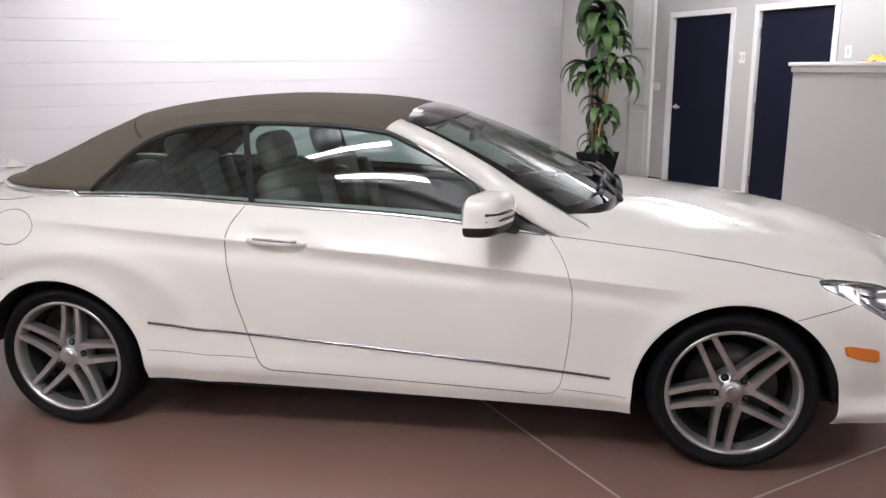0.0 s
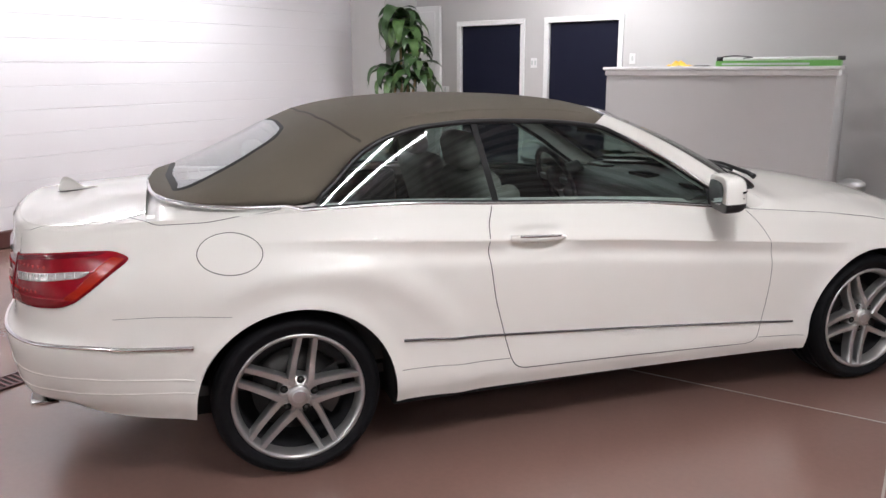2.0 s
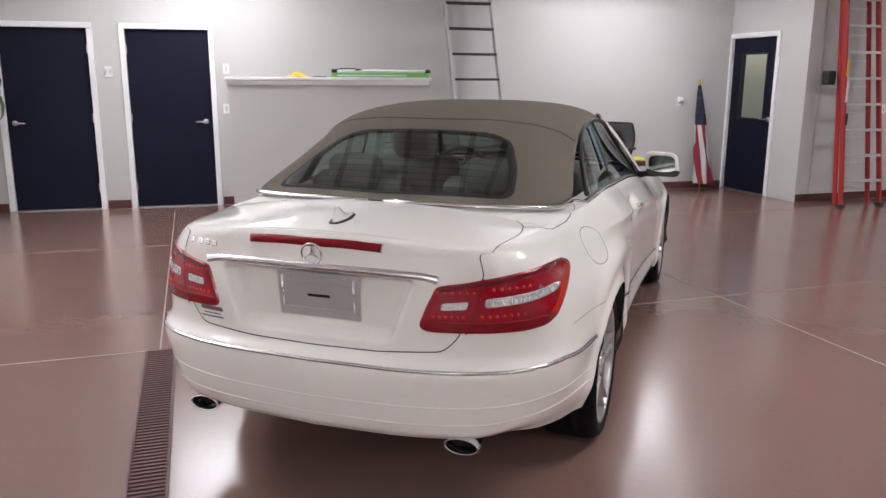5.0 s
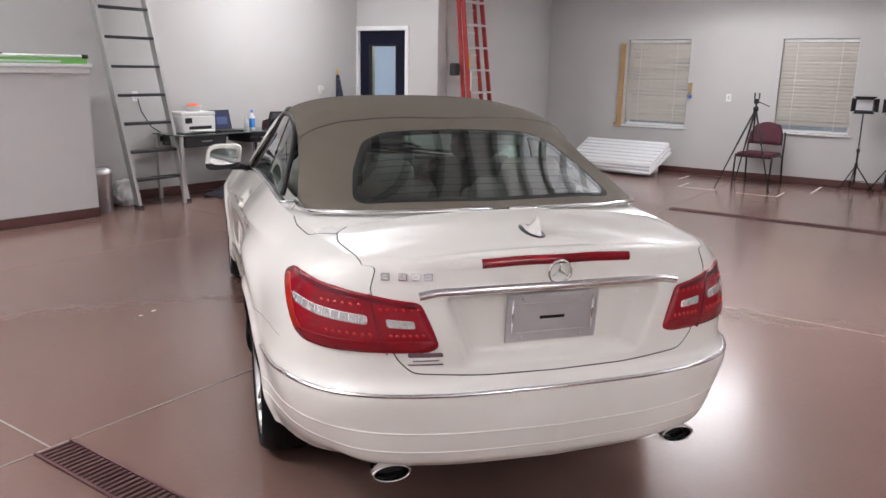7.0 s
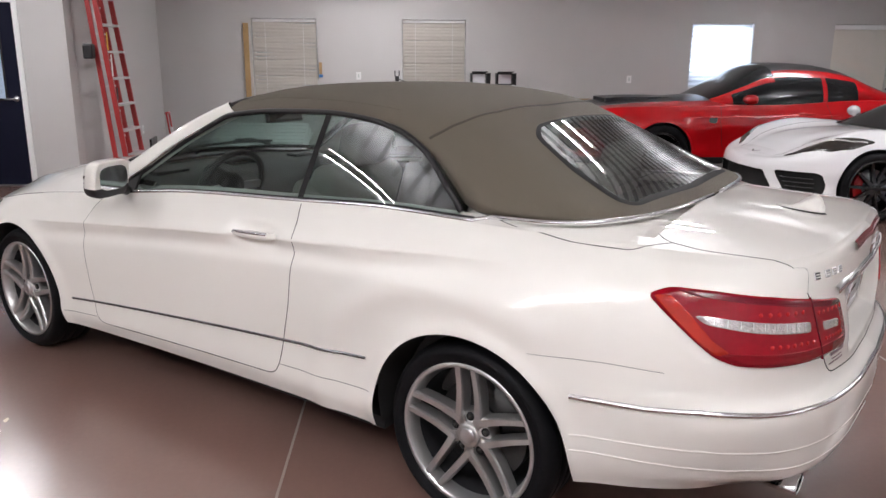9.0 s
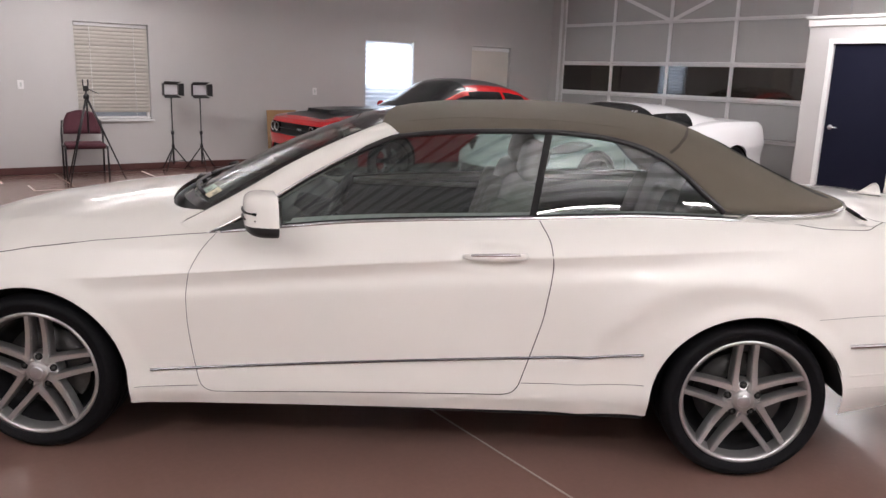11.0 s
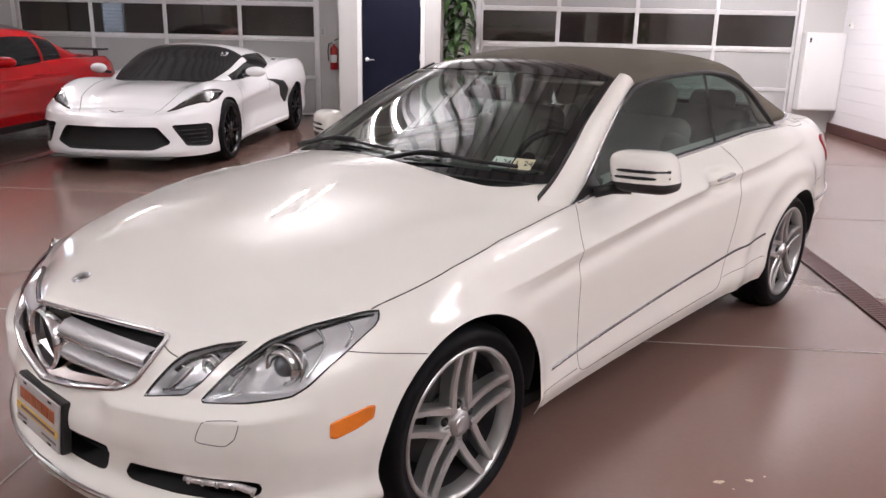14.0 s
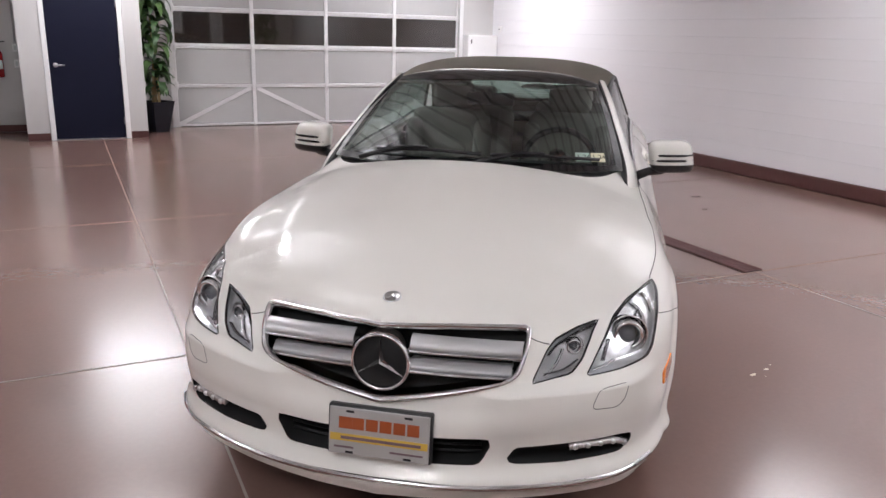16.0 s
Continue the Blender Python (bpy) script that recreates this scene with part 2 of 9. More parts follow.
def lathe(name, profile, material, n=40, axis="z", cap=False, arc=360.0, start=0.0):
    """Turns (radius, height) pairs about an axis."""
    V, F = [], []
    full = abs(arc - 360) < 1e-6
    m = n if full else n + 1
    for i in range(m):
        a = radians(start + arc * i / n)
        c, s = math.cos(a), math.sin(a)
        for r, h in profile:
            V.append({"z": (r * c, r * s, h), "y": (r * c, h, r * s), "x": (h, r * c, r * s)}[axis])
    k = len(profile)
    for i in range(n):
        j = (i + 1) % m
        for q in range(k - 1):
            quad = (i * k + q, j * k + q, j * k + q + 1, i * k + q + 1)
            F.append(quad if axis != "y" else quad[::-1])
    if cap and full:
        F.append(tuple(i * k for i in range(m))[::-1])
        F.append(tuple(i * k + k - 1 for i in range(m)))
    return mesh_of(name, V, F, material, True)


def tube(name, pts, radius, material, n=10, closed=False):
    """A round bar along a polyline; radius may be a list."""
    P = [Vector(p) for p in pts]
    V, F = [], []
    k = len(P)
    up = Vector((0.13, 0.21, 0.97))
    for i, p in enumerate(P):
        a = P[(i - 1) % k] if closed or i else P[0]
        b = P[(i + 1) % k] if closed or i < k - 1 else P[-1]
        t = (b - a).normalized()
        u = t.cross(up)
        if u.length < 0.05:
            u = t.cross(Vector((1, 0, 0)))
        u.normalize()
        w = t.cross(u)
        r = radius[i] if isinstance(radius, (list, tuple)) else radius
        for j in range(n):
            q = 2 * math.pi * j / n
            V.append(p + u * (r * math.cos(q)) + w * (r * math.sin(q)))
    for i in range(k if closed else k - 1):
        i2 = (i + 1) % k
        for j in range(n):
            F.append((i * n + j, i * n + (j + 1) % n, i2 * n + (j + 1) % n, i2 * n + j))
    if not closed:
        F.append(tuple(range(n))[::-1])
        F.append(tuple((k - 1) * n + j for j in range(n)))
    return mesh_of(name, V, F, material, True)


def curve(keys, s):
    """A smooth run through (position, value) keys, evaluated at the array s."""
    k = np.array(keys, float)
    x, y = k[:, 0], k[:, 1]
    s = np.asarray(s, float)
    d = np.diff(y) / np.diff(x)
    m = np.empty_like(y)
    m[1:-1] = np.where(d[:-1] * d[1:] > 0, 2 * d[:-1] * d[1:] / np.where(np.abs(d[:-1] + d[1:]) < 1e-12, 1, d[:-1] + d[1:]), 0)
    m[0], m[-1] = d[0], d[-1]
    i = np.clip(np.searchsorted(x, s, side="right") - 1, 0, len(x) - 2)
    h = x[i + 1] - x[i]
    t = np.clip((s - x[i]) / h, 0, 1)
    return (2 * t**3 - 3 * t**2 + 1) * y[i] + (t**3 - 2 * t**2 + t) * h * m[i] + (-2 * t**3 + 3 * t**2) * y[i + 1] + (t**3 - t**2) * h * m[i + 1]


def free_curve(keys, s):
    """The same with plain central slopes, for outlines in plan."""
    k = np.array(keys, float)
    x, y = k[:, 0], k[:, 1]
    s = np.asarray(s, float)
    m = np.gradient(y, x)
    i = np.clip(np.searchsorted(x, s, side="right") - 1, 0, len(x) - 2)
    h = x[i + 1] - x[i]
    t = np.clip((s - x[i]) / h, 0, 1)
    return (2 * t**3 - 3 * t**2 + 1) * y[i] + (t**3 - 2 * t**2 + t) * h * m[i] + (-2 * t**3 + 3 * t**2) * y[i + 1] + (t**3 - t**2) * h * m[i + 1]


# ---------------------------------------------------------------- room
WEST, EAST, SOUTH = -5.07, 8.66, -9.17
structure = dict(kind="structure")


def wall_piece(name, lo, hi, material=M_WALL):
    return tagged(part(name, box_mesh(name, lo, hi, material)), kind="structure")


fl = part("floor", box_mesh("floor", (WEST - 0.3, SOUTH - 0.3, -0.2), (EAST + 0.3, 6.2, 0.0), M_FLOOR))
tagged(fl, "polished brown-red concrete floor with pale control joints", "floor", kind="structure")

# pale control joints in a grid
JX, JY = [-2.05, 1.70], [3.02, 0.08, -2.85, -5.78]
jv = []
for x in JX:
    jv.append(box_vf((x - 0.005, SOUTH, -0.01), (x + 0.005, 4.9, 0.0012)))
for y in JY:
    jv.append(box_vf((WEST, y - 0.005, -0.01), (EAST, y + 0.005, 0.0015)))
tagged(part("floor_joint", join_meshes("floor_joint", jv, M_JOINT)), "pale filled control joints in the concrete floor", "joint", kind="structure")

# west wall: white horizontal boards
clad = tagged(part("wall_west", box_mesh("wall_west", (WEST - 0.25, SOUTH - 0.3, 0.0), (WEST - 0.007, 6.2, CEIL), M_WHITE_CLAD)), "white horizontal-board wall above a maroon base", "wall", kind="structure")
z = 0.15
while z < CEIL - 0.02:
    top = min(z + 0.203, CEIL)
    part("board", box_mesh("board", (WEST - 0.032, SOUTH, z), (WEST, 4.72, top - 0.002), M_WHITE_CLAD, 0.002, 1), clad)
    z += 0.205

# north wall leans a little in plan: it runs from the pier to the bump-out
NA = math.atan2(-0.43, 8.1)
NORTH = pose(-2.7, 5.34, 0, 0, 0, math.degrees(NA))


def on_north(x, out=0.0, z=0.0):
    """A pose on the north wall's face, x along the wall in world terms, out into the room."""
    return NORTH @ pose((x + 2.7) / math.cos(NA), -out, z)


def cut_wall(name, length0, length1, height, thick, holes, material, m, label=""):
    """A wall along local x with its face at y=0 and its body behind, with through openings (x0, x1, z0, z1)."""
    xs = sorted({length0, length1, *[h[0] for h in holes], *[h[1] for h in holes]})
    pieces = []
    for a, b in zip(xs, xs[1:]):
        zs = [(h[2], h[3]) for h in holes if h[0] <= a + 1e-6 and h[1] >= b - 1e-6]
        z0 = 0.0
        for lo, hi in sorted(zs):
            if lo > z0:
                pieces.append(box_vf((a, 0, z0), (b, thick, lo)))
            z0 = hi
        if z0 < height:
            pieces.append(box_vf((a, 0, z0), (b, thick, height)))
    me = join_meshes(name, pieces, material)
    bm = bmesh.new()
    bm.from_mesh(me)
    bmesh.ops.remove_doubles(bm, verts=bm.verts, dist=1e-4)
    bm.to_mesh(me)
    bm.free()
    return tagged(part(name, me, m=m), label, "wall", kind="structure")


def local_x(x):
    return (x + 2.7) / math.cos(NA)


D1 = (-3.83, -2.80)
D2 = (-2.53, -1.50)
holes = [(local_x(a) + 0.06, local_x(b) - 0.06, 0.0, 2.045) for a, b in (D1, D2)]
cut_wall("wall_north", local_x(-4.55), local_x(5.60), CEIL, 0.22, holes, M_WALL, NORTH, "painted light grey wall with two dark doors")
wall_piece("wall_north_pier", (WEST - 0.03, 4.72, 0.0), (-4.50, 5.45, CEIL))
wall_piece("wall_north_alcove", (5.575, 3.45, 0.0), (EAST + 0.3, 3.65, CEIL))
wall_piece("wall_south_corner", (8.36, SOUTH - 0.2, 0.0), (EAST + 0.3, SOUTH, CEIL))
wall_piece("wall_south_middle", (0.55, SOUTH - 0.2, 0.0), (3.26, SOUTH, CEIL))
wall_piece("wall_south_west", (WEST - 0.3, SOUTH - 0.2, 0.0), (-4.38, SOUTH, CEIL))
tagged(part("ceiling", box_mesh("ceiling", (WEST - 0.3, SOUTH - 0.3, CEIL), (EAST + 0.3, 6.2, CEIL + 0.15), M_CEIL)), "white ribbed metal ceiling", "ceiling", kind="structure")


# ---------------------------------------------------------------- doors, windows, gates
def base_run(name, a, b, h=0.10, out=0.012):
    """A maroon base along a straight run of wall, from a to b in plan; the room lies to the left of a to b."""
    ax, ay = a
    bx, by = b
    length = math.hypot(bx - ax, by - ay)
    m = pose(ax, ay, 0, 0, 0, math.degrees(math.atan2(by - ay, bx - ax)))
    ob = part(name, box_mesh(name, (0, 0.001, 0.003), (length, out, h), M_BASE, 0.003, 1), m=m)
    return tagged(ob, "maroon vinyl base along the foot of the wall", "baseboard", kind="structure")


def lever_handle(parent, x, z, side):
    rose = part("door_handle", lathe("door_handle", [(0.0, -0.012), (0.028, -0.012), (0.032, -0.004), (0.032, 0.0)], M_SATIN, 20, "y"), parent, "satin steel lever handle", pose(x, 0.03, z))
    pts = [(0, -0.012, 0), (0, -0.05, 0), (0.01 * side, -0.058, 0), (0.04 * side, -0.058, 0), (0.115 * side, -0.052, 0)]
    part("lever", tube("lever", pts, [0.011, 0.011, 0.011, 0.010, 0.008], M_SATIN, 10), rose)


def door(name, m, width, top, hinge, label, lite=False, plain=False):
    """A leaf in a white casing; local y=0 is the wall's face and the room lies at negative y."""
    d = thing(name, label, "door", m, kind="structure")
    w, c = width / 2, 0.062
    leafh = top - 0.065
    for sx in (-1, 1):
        lo, hi = sorted((sx * (w - c), sx * w))
        part("casing", box_mesh("casing", (lo, -0.016, 0.0), (hi, 0.10, top - c), M_TRIM, 0.004, 1), d, "white painted casing")
    part("casing", box_mesh("casing", (-w, -0.016, top - c), (w, 0.10, top), M_TRIM, 0.004, 1), d, "white painted casing")
    iw = w - c - 0.004
    if lite:
        a, b, z0, z1 = -0.26, 0.26, 0.98, 1.86
        for lo, hi in (((-iw, 0.03, 0.012), (a, 0.075, leafh)), ((b, 0.03, 0.012), (iw, 0.075, leafh)), ((a, 0.03, 0.012), (b, 0.075, z0)), ((a, 0.03, z1), (b, 0.075, leafh))):
            part("door_leaf", box_mesh("door_leaf", lo, hi, M_DOOR), d)
        for lo, hi in (((a, 0.022, z0), (a + 0.022, 0.08, z1)), ((b - 0.022, 0.022, z0), (b, 0.08, z1)), ((a + 0.022, 0.022, z0), (b - 0.022, 0.08, z0 + 0.022)), ((a + 0.022, 0.022, z1 - 0.022), (b - 0.022, 0.08, z1))):
            part("glazing_bead", box_mesh("glazing_bead", lo, hi, M_BLACK), d)
        pane = part("pane", box_mesh("pane", (a + 0.02, 0.05, z0 + 0.02), (b - 0.02, 0.056, z1 - 0.02), M_LAMPGLASS), d, "clear glass pane")
        pane.visible_shadow = False
    else:
        part("door_leaf", box_mesh("door_leaf", (-iw, 0.03, 0.012), (iw, 0.075, leafh), M_DOOR, 0.003, 1), d)
    part("threshold", box_mesh("threshold", (-w + c, 0.0, 0.002), (w - c, 0.10, 0.011), M_STEEL), d)
    for hz in (0.25, 1.05, 1.82):
        part("hinge", box_mesh("hinge", (hinge * iw - 0.012, 0.004, hz - 0.05), (hinge * iw + 0.012, 0.028, hz + 0.05), M_SATIN, 0.004, 1), d)
    lever_handle(d, -hinge * (iw - 0.075), 1.0, hinge)
    return d


door("door_1", on_north((D1[0] + D1[1]) / 2), D1[1] - D1[0], 2.107, 1, "closed navy-black door in a white casing")
door("door_2", on_north((D2[0] + D2[1]) / 2), D2[1] - D2[0], 2.107, -1, "closed navy-black door beside the half wall")
back = tagged(part("wall_north_closet", box_mesh("wall_north_closet", (-5.2, 5.75, 0), (0.5, 5.85, CEIL), M_DARK)), kind="structure")

# bump-out with the glazed door
cut_wall("wall_bumpout", -5.05, -3.45, CEIL, 0.2, [(-4.94 + 0.06, -3.95 - 0.06, 0.0, 2.055)], M_WALL, pose(5.37, 0, 0, 0, 0, -90), "light grey bump-out with a glazed door")
door("door_3", pose(5.37, 4.445, 0, 0, 0, -90), 0.99, 2.118, -1, "navy-black door with a glass lite, white casing", lite=True)
# the lit room behind the glazed door
M_BACKROOM = glow("daylit_room_wall", (0.50, 0.60, 0.74), 0.55)
M_BACKROOM2 = glow("daylit_curtain", (0.82, 0.9, 1.0), 0.75)
tagged(part("backdrop", box_mesh("backdrop", (6.6, 3.7, 0), (6.65, 5.6, 2.6), M_BACKROOM)), "pale blue daylit room seen through the glass", "backdrop", kind="structure")
tagged(part("backdrop_curtain", box_mesh("backdrop_curtain", (6.55, 3.9, 0.9), (6.58, 4.45, 2.3), M_BACKROOM2)), "bright curtain in the room beyond", "backdrop", kind="structure")

# box with the flush door on the south side
BOXY = -8.03
cut_wall("wall_box_front", -2.62, -1.10, 2.36, 0.12, [(-2.34 + 0.06, -1.33 - 0.06, 0.0, 2.05)], M_WALL, pose(0, BOXY, 0, 0, 0, 180), "light grey box-out with a dark door")
wall_piece("wall_box_side_east", (2.50, SOUTH, 0), (2.62, BOXY - 0.12, 2.36))
wall_piece("wall_box_side_west", (1.10, SOUTH, 0), (1.22, BOXY - 0.12, 2.36))
for lo, hi in (((1.05, SOUTH, 2.36), (2.67, BOXY + 0.05, 2.40)), ((1.075, SOUTH, 2.27), (2.645, BOXY + 0.025, 2.358))):
    tagged(part("trim_box_top", box_mesh("trim_box_top", lo, hi, M_TRIM, 0.006, 1)), kind="structure")
door("door_4", pose(1.835, BOXY, 0, 0, 0, 180), 1.01, 2.112, 1, "closed slate-dark door in a white casing")
for a, b in (((2.345, BOXY), (2.62, BOXY)), ((1.10, BOXY), (1.325, BOXY))):
    base_run("baseboard", a, b)

for a, b in (((WEST, 4.72), (WEST, SOUTH)),):
    # thicker maroon kerb under the boards
    tagged(part("baseboard", box_mesh("baseboard", (WEST - 0.03, SOUTH, 0.003), (WEST + 0.035, 4.72, 0.15), M_BASE, 0.01, 2)), "maroon kerb under the white boards", "baseboard", kind="structure")
nx = lambda x: (on_north(x).translation.x, on_north(x).translation.y)
base_run("baseboard", nx(5.36), nx(-1.49))
base_run("baseboard", nx(-2.54), nx(-2.79))
base_run("baseboard", nx(-3.84), nx(-4.5))
base_run("baseboard", (EAST, 3.45), (5.37, 3.45))
base_run("baseboard", (EAST, SOUTH), (EAST, 3.45))
base_run("baseboard", (2.62, SOUTH), (3.2, SOUTH))

# white panelled cabinet door beside the pier
cab = thing("white_cabinet", "tall white panelled cupboard front beside the pier", "cabinet", on_north(-4.28, 0.0))
part("door_panel", box_mesh("door_panel", (-0.20, -0.05, 0.02), (0.20, 0.0, 2.32), M_TRIM, 0.004, 1), cab)
for z0, z1 in ((0.10, 0.92), (1.0, 1.62), (1.70, 2.25)):
    part("raised_panel", box_mesh("raised_panel", (-0.13, -0.062, z0), (0.13, -0.0505, z1), M_TRIM, 0.008, 2), cab)

# half wall with its white cap
hw = thing("half_wall", "chest-high grey half wall with a white cap", "half wall", pose(-1.40, 4.54, 0, 0, 0, math.degrees(math.atan2(-0.10, 2.24))), kind="structure")
part("wall_body", box_mesh("wall_body", (0, 0, 0.0), (2.245, 0.14, 1.44), M_WALL), hw)
part("wall_return", box_mesh("wall_return", (2.105, 0.142, 0.0), (2.243, 0.62, 1.44), M_WALL), hw)
part("cap", box_mesh("cap", (-0.035, -0.035, 1.485), (2.28, 0.175, 1.518), M_TRIM, 0.006, 2), hw, "white painted cap")
part("cap_moulding", box_mesh("cap_moulding", (-0.016, -0.016, 1.43), (2.261, 0.156, 1.484), M_TRIM, 0.008, 2), hw)
part("baseboard", box_mesh("baseboard", (-0.012, -0.012, 0.003), (2.257, -0.0005, 0.10), M_BASE, 0.003, 1), hw)

# east wall with four windows
WIN = [(2.03, 1.03, 0.71, 2.05), (-0.29, -1.28, 0.73, 2.05), (-4.86, -5.85, 0.73, 2.04), (-7.15, -8.10, 0.73, 2.04)]
cut_wall("wall_east", -3.75, -SOUTH + 0.2, CEIL, 0.25, [(-a, -b, z0, z1) for a, b, z0, z1 in WIN], M_WALL, pose(EAST, 0, 0, 0, 0, -90), "light grey wall with four blinded windows")
M_BLIND = mat("ivory_blind_slat", (0.66, 0.63, 0.57), 0.5, 0, 0.04, 8)
M_SKY = glow("daylight_outside", (0.62, 0.78, 1.0), 1.2)
M_SHADE = bpy.data.materials.new("pleated_shade_fabric")
M_SHADE.use_nodes = True
nt = M_SHADE.node_tree
dif, trn, mxs = nt.nodes.new("ShaderNodeBsdfDiffuse"), nt.nodes.new("ShaderNodeBsdfTranslucent"), nt.nodes.new("ShaderNodeMixShader")
dif.inputs["Color"].default_value = trn.inputs["Color"].default_value = (0.70, 0.69, 0.68, 1)
nt.links.new(dif.outputs["BSDF"], mxs.inputs[1])
nt.links.new(trn.outputs["BSDF"], mxs.inputs[2])
nt.links.new(mxs.outputs["Shader"], nt.nodes["Material Output"].inputs["Surface"])
M_DIM = glow("dusk_outside", (0.35, 0.38, 0.42), 0.25)
slat_me = None
for i, (a, b, z0, z1) in enumerate(WIN):
    w = thing(f"window_{i + 1}", ["window with lowered, bent ivory blinds", "window with closed ivory slat blinds", "bright window with daylight above a half blind", "small window with a plain pale shade"][i], "window", pose(EAST, (a + b) / 2, 0, 0, 0, -90), kind="structure")
    hw2 = (a - b) / 2
    part("window_sill", box_mesh("window_sill", (-hw2 - 0.03, -0.03, z0 - 0.025), (hw2 + 0.03, 0.10, z0 - 0.001), M_TRIM, 0.004, 1), w)
    for lo, hi in (((-hw2, 0.12, z0), (-hw2 + 0.04, 0.17, z1)), ((hw2 - 0.04, 0.12, z0), (hw2, 0.17, z1)), ((-hw2 + 0.04, 0.12, z1 - 0.04), (hw2 - 0.04, 0.17, z1)), ((-hw2 + 0.04, 0.12, z0), (hw2 - 0.04, 0.17, z0 + 0.04))):
        part("window_frame", box_mesh("window_frame", lo, hi, M_TRIM, 0.004, 1), w)
    p = part("pane", box_mesh("pane", (-hw2 + 0.04, 0.14, z0 + 0.04), (hw2 - 0.04, 0.146, z1 - 0.04), M_LAMPGLASS), w)
    p.visible_shadow = False
    tagged(part("backdrop_window", box_mesh("backdrop_window", (-hw2 - 0.05, 0.24, z0 - 0.05), (hw2 + 0.05, 0.245, z1 + 0.05), M_SKY if i == 2 else M_DIM), m=w.matrix_basis), "plain daylight outside the window", "backdrop", kind="structure")
    if i < 2:
        pitch, sw = 0.050, hw2 - 0.012
        zt = z1 - 0.05
        part("headrail", box_mesh("headrail", (-sw, 0.03, zt), (sw, 0.075, zt + 0.045), M_TRIM, 0.006, 1), w)
        V, F = [], []
        for k in range(5):
            t = (k / 4 - 0.5)
            for sx in (-1, 1):
                V.append((sx * sw, 0.052 + 0.012 * t - 0.006 * (1 - 4 * t * t), 0.056 * t))
        for k in range(4):
            F.append((2 * k, 2 * k + 1, 2 * k + 3, 2 * k + 2))
        slat_me = mesh_of("slat", V, F, M_BLIND, True)
        n = int((zt - z0 - 0.03) / pitch)
        for k in range(n):
            tilt = 0.0
            if i == 0:
                tilt = 2.2 * math.sin(k * 0.9) * (0.4 + 0.6 * random.random())
            part("slat", slat_me, w, m=pose(0, 0, zt - 0.02 - k * pitch, 34 + random.uniform(-4, 4), tilt, 0))
        part("bottom_rail", box_mesh("bottom_rail", (-sw, 0.035, z0 + 0.012), (sw, 0.07, z0 + 0.03), M_TRIM, 0.004, 1), w)
        for sx in (-0.6, 0.6):
            part("ladder_cord", box_mesh("ladder_cord", (sx * sw - 0.003, 0.022, z0 + 0.02), (sx * sw + 0.003, 0.026, zt), M_TRIM), w)
    elif i == 2:
        # daylight falls through the upper part of a pleated fabric shade
        V, F = [], []
        n = 34
        for k in range(n + 1):
            z = z0 + 0.02 + (z1 - z0 - 0.05) * k / n
            for sx in (-1, 1):
                V.append((sx * (hw2 - 0.012), 0.055 + (0.008 if k % 2 else -0.008), z))
        F = [(2 * k, 2 * k + 1, 2 * k + 3, 2 * k + 2) for k in range(n)]
        part("shade", mesh_of("shade", V, F, M_SHADE), w, "pale pleated shade with daylight behind")
        part("headrail", box_mesh("headrail", (-hw2 + 0.012, 0.03, z1 - 0.03), (hw2 - 0.012, 0.08, z1 - 0.002), M_TRIM, 0.005, 1), w)
        part("bottom_rail", box_mesh("bottom_rail", (-hw2 + 0.012, 0.035, z0 + 0.002), (hw2 - 0.012, 0.075, z0 + 0.022), M_TRIM, 0.004, 1), w)
        data = bpy.data.lights.new("window_daylight", "AREA")
        data.shape, data.size, data.size_y = "RECTANGLE", 2 * hw2 - 0.12, 0.72
        data.energy, data.color = 15.0, (0.66, 0.80, 1.0)
        lamp = new("window_daylight", data)
        lamp.matrix_world = w.matrix_basis @ pose(0, 0.132, z1 - 0.42, -90, 0, 0)
    else:
        part("shade", box_mesh("shade", (-hw2 + 0.01, 0.05, z0 + 0.02), (hw2 - 0.01, 0.06, z1 - 0.02), M_BLIND), w)
        part("shade_roll", box_mesh("shade_roll", (-hw2 + 0.01, 0.02, z1 - 0.08), (hw2 - 0.01, 0.049, z1 - 0.01), M_TRIM, 0.01, 2), w)

# timber strip standing against the first window, and its hooks
M_PINE = mat("pale_pine", (0.42, 0.27, 0.12), 0.55, 0, 0.25, 9, 0.1, 60)
M_TAPE = mat("blue_tape", (0.05, 0.18, 0.42), 0.5)
tim = thing("timber_strip", "pale pine strip fixed beside the blinded window", "timber", pose(EAST, 2.10, 0, 0, 0, -90))
part("board", box_mesh("board", (-0.05, -0.035, 0.74), (0.03, -0.001, 1.98), M_PINE, 0.003, 1), tim)
part("foot_block", box_mesh("foot_block", (-0.09, -0.06, 0.68), (0.04, -0.001, 0.74), M_PINE, 0.004, 1), tim)
tp = thing("tape_hook", "blue tape and wooden hook beside the window", "hook", pose(EAST, 0.98, 0, 0, 0, -90))
part("hook", box_mesh("hook", (-0.025, -0.03, 1.22), (0.02, -0.001, 1.40), M_PINE, 0.006, 1), tp)
part("tape", box_mesh("tape", (-0.03, -0.034, 1.17), (0.03, -0.001, 1.215), M_TAPE, 0.003, 1), tp)

# garage gates
M_GPANEL = mat("frosted_grey_panel", (0.42, 0.42, 0.415), 0.4, 0, 0.03, 3)
M_GFRAME = mat("gate_aluminium", (0.78, 0.78, 0.78), 0.32, 0.35, 0.06, 12)
ROWS_Z = [0.02, 0.645, 1.245, 1.82, 2.52, 3.06, 3.60]


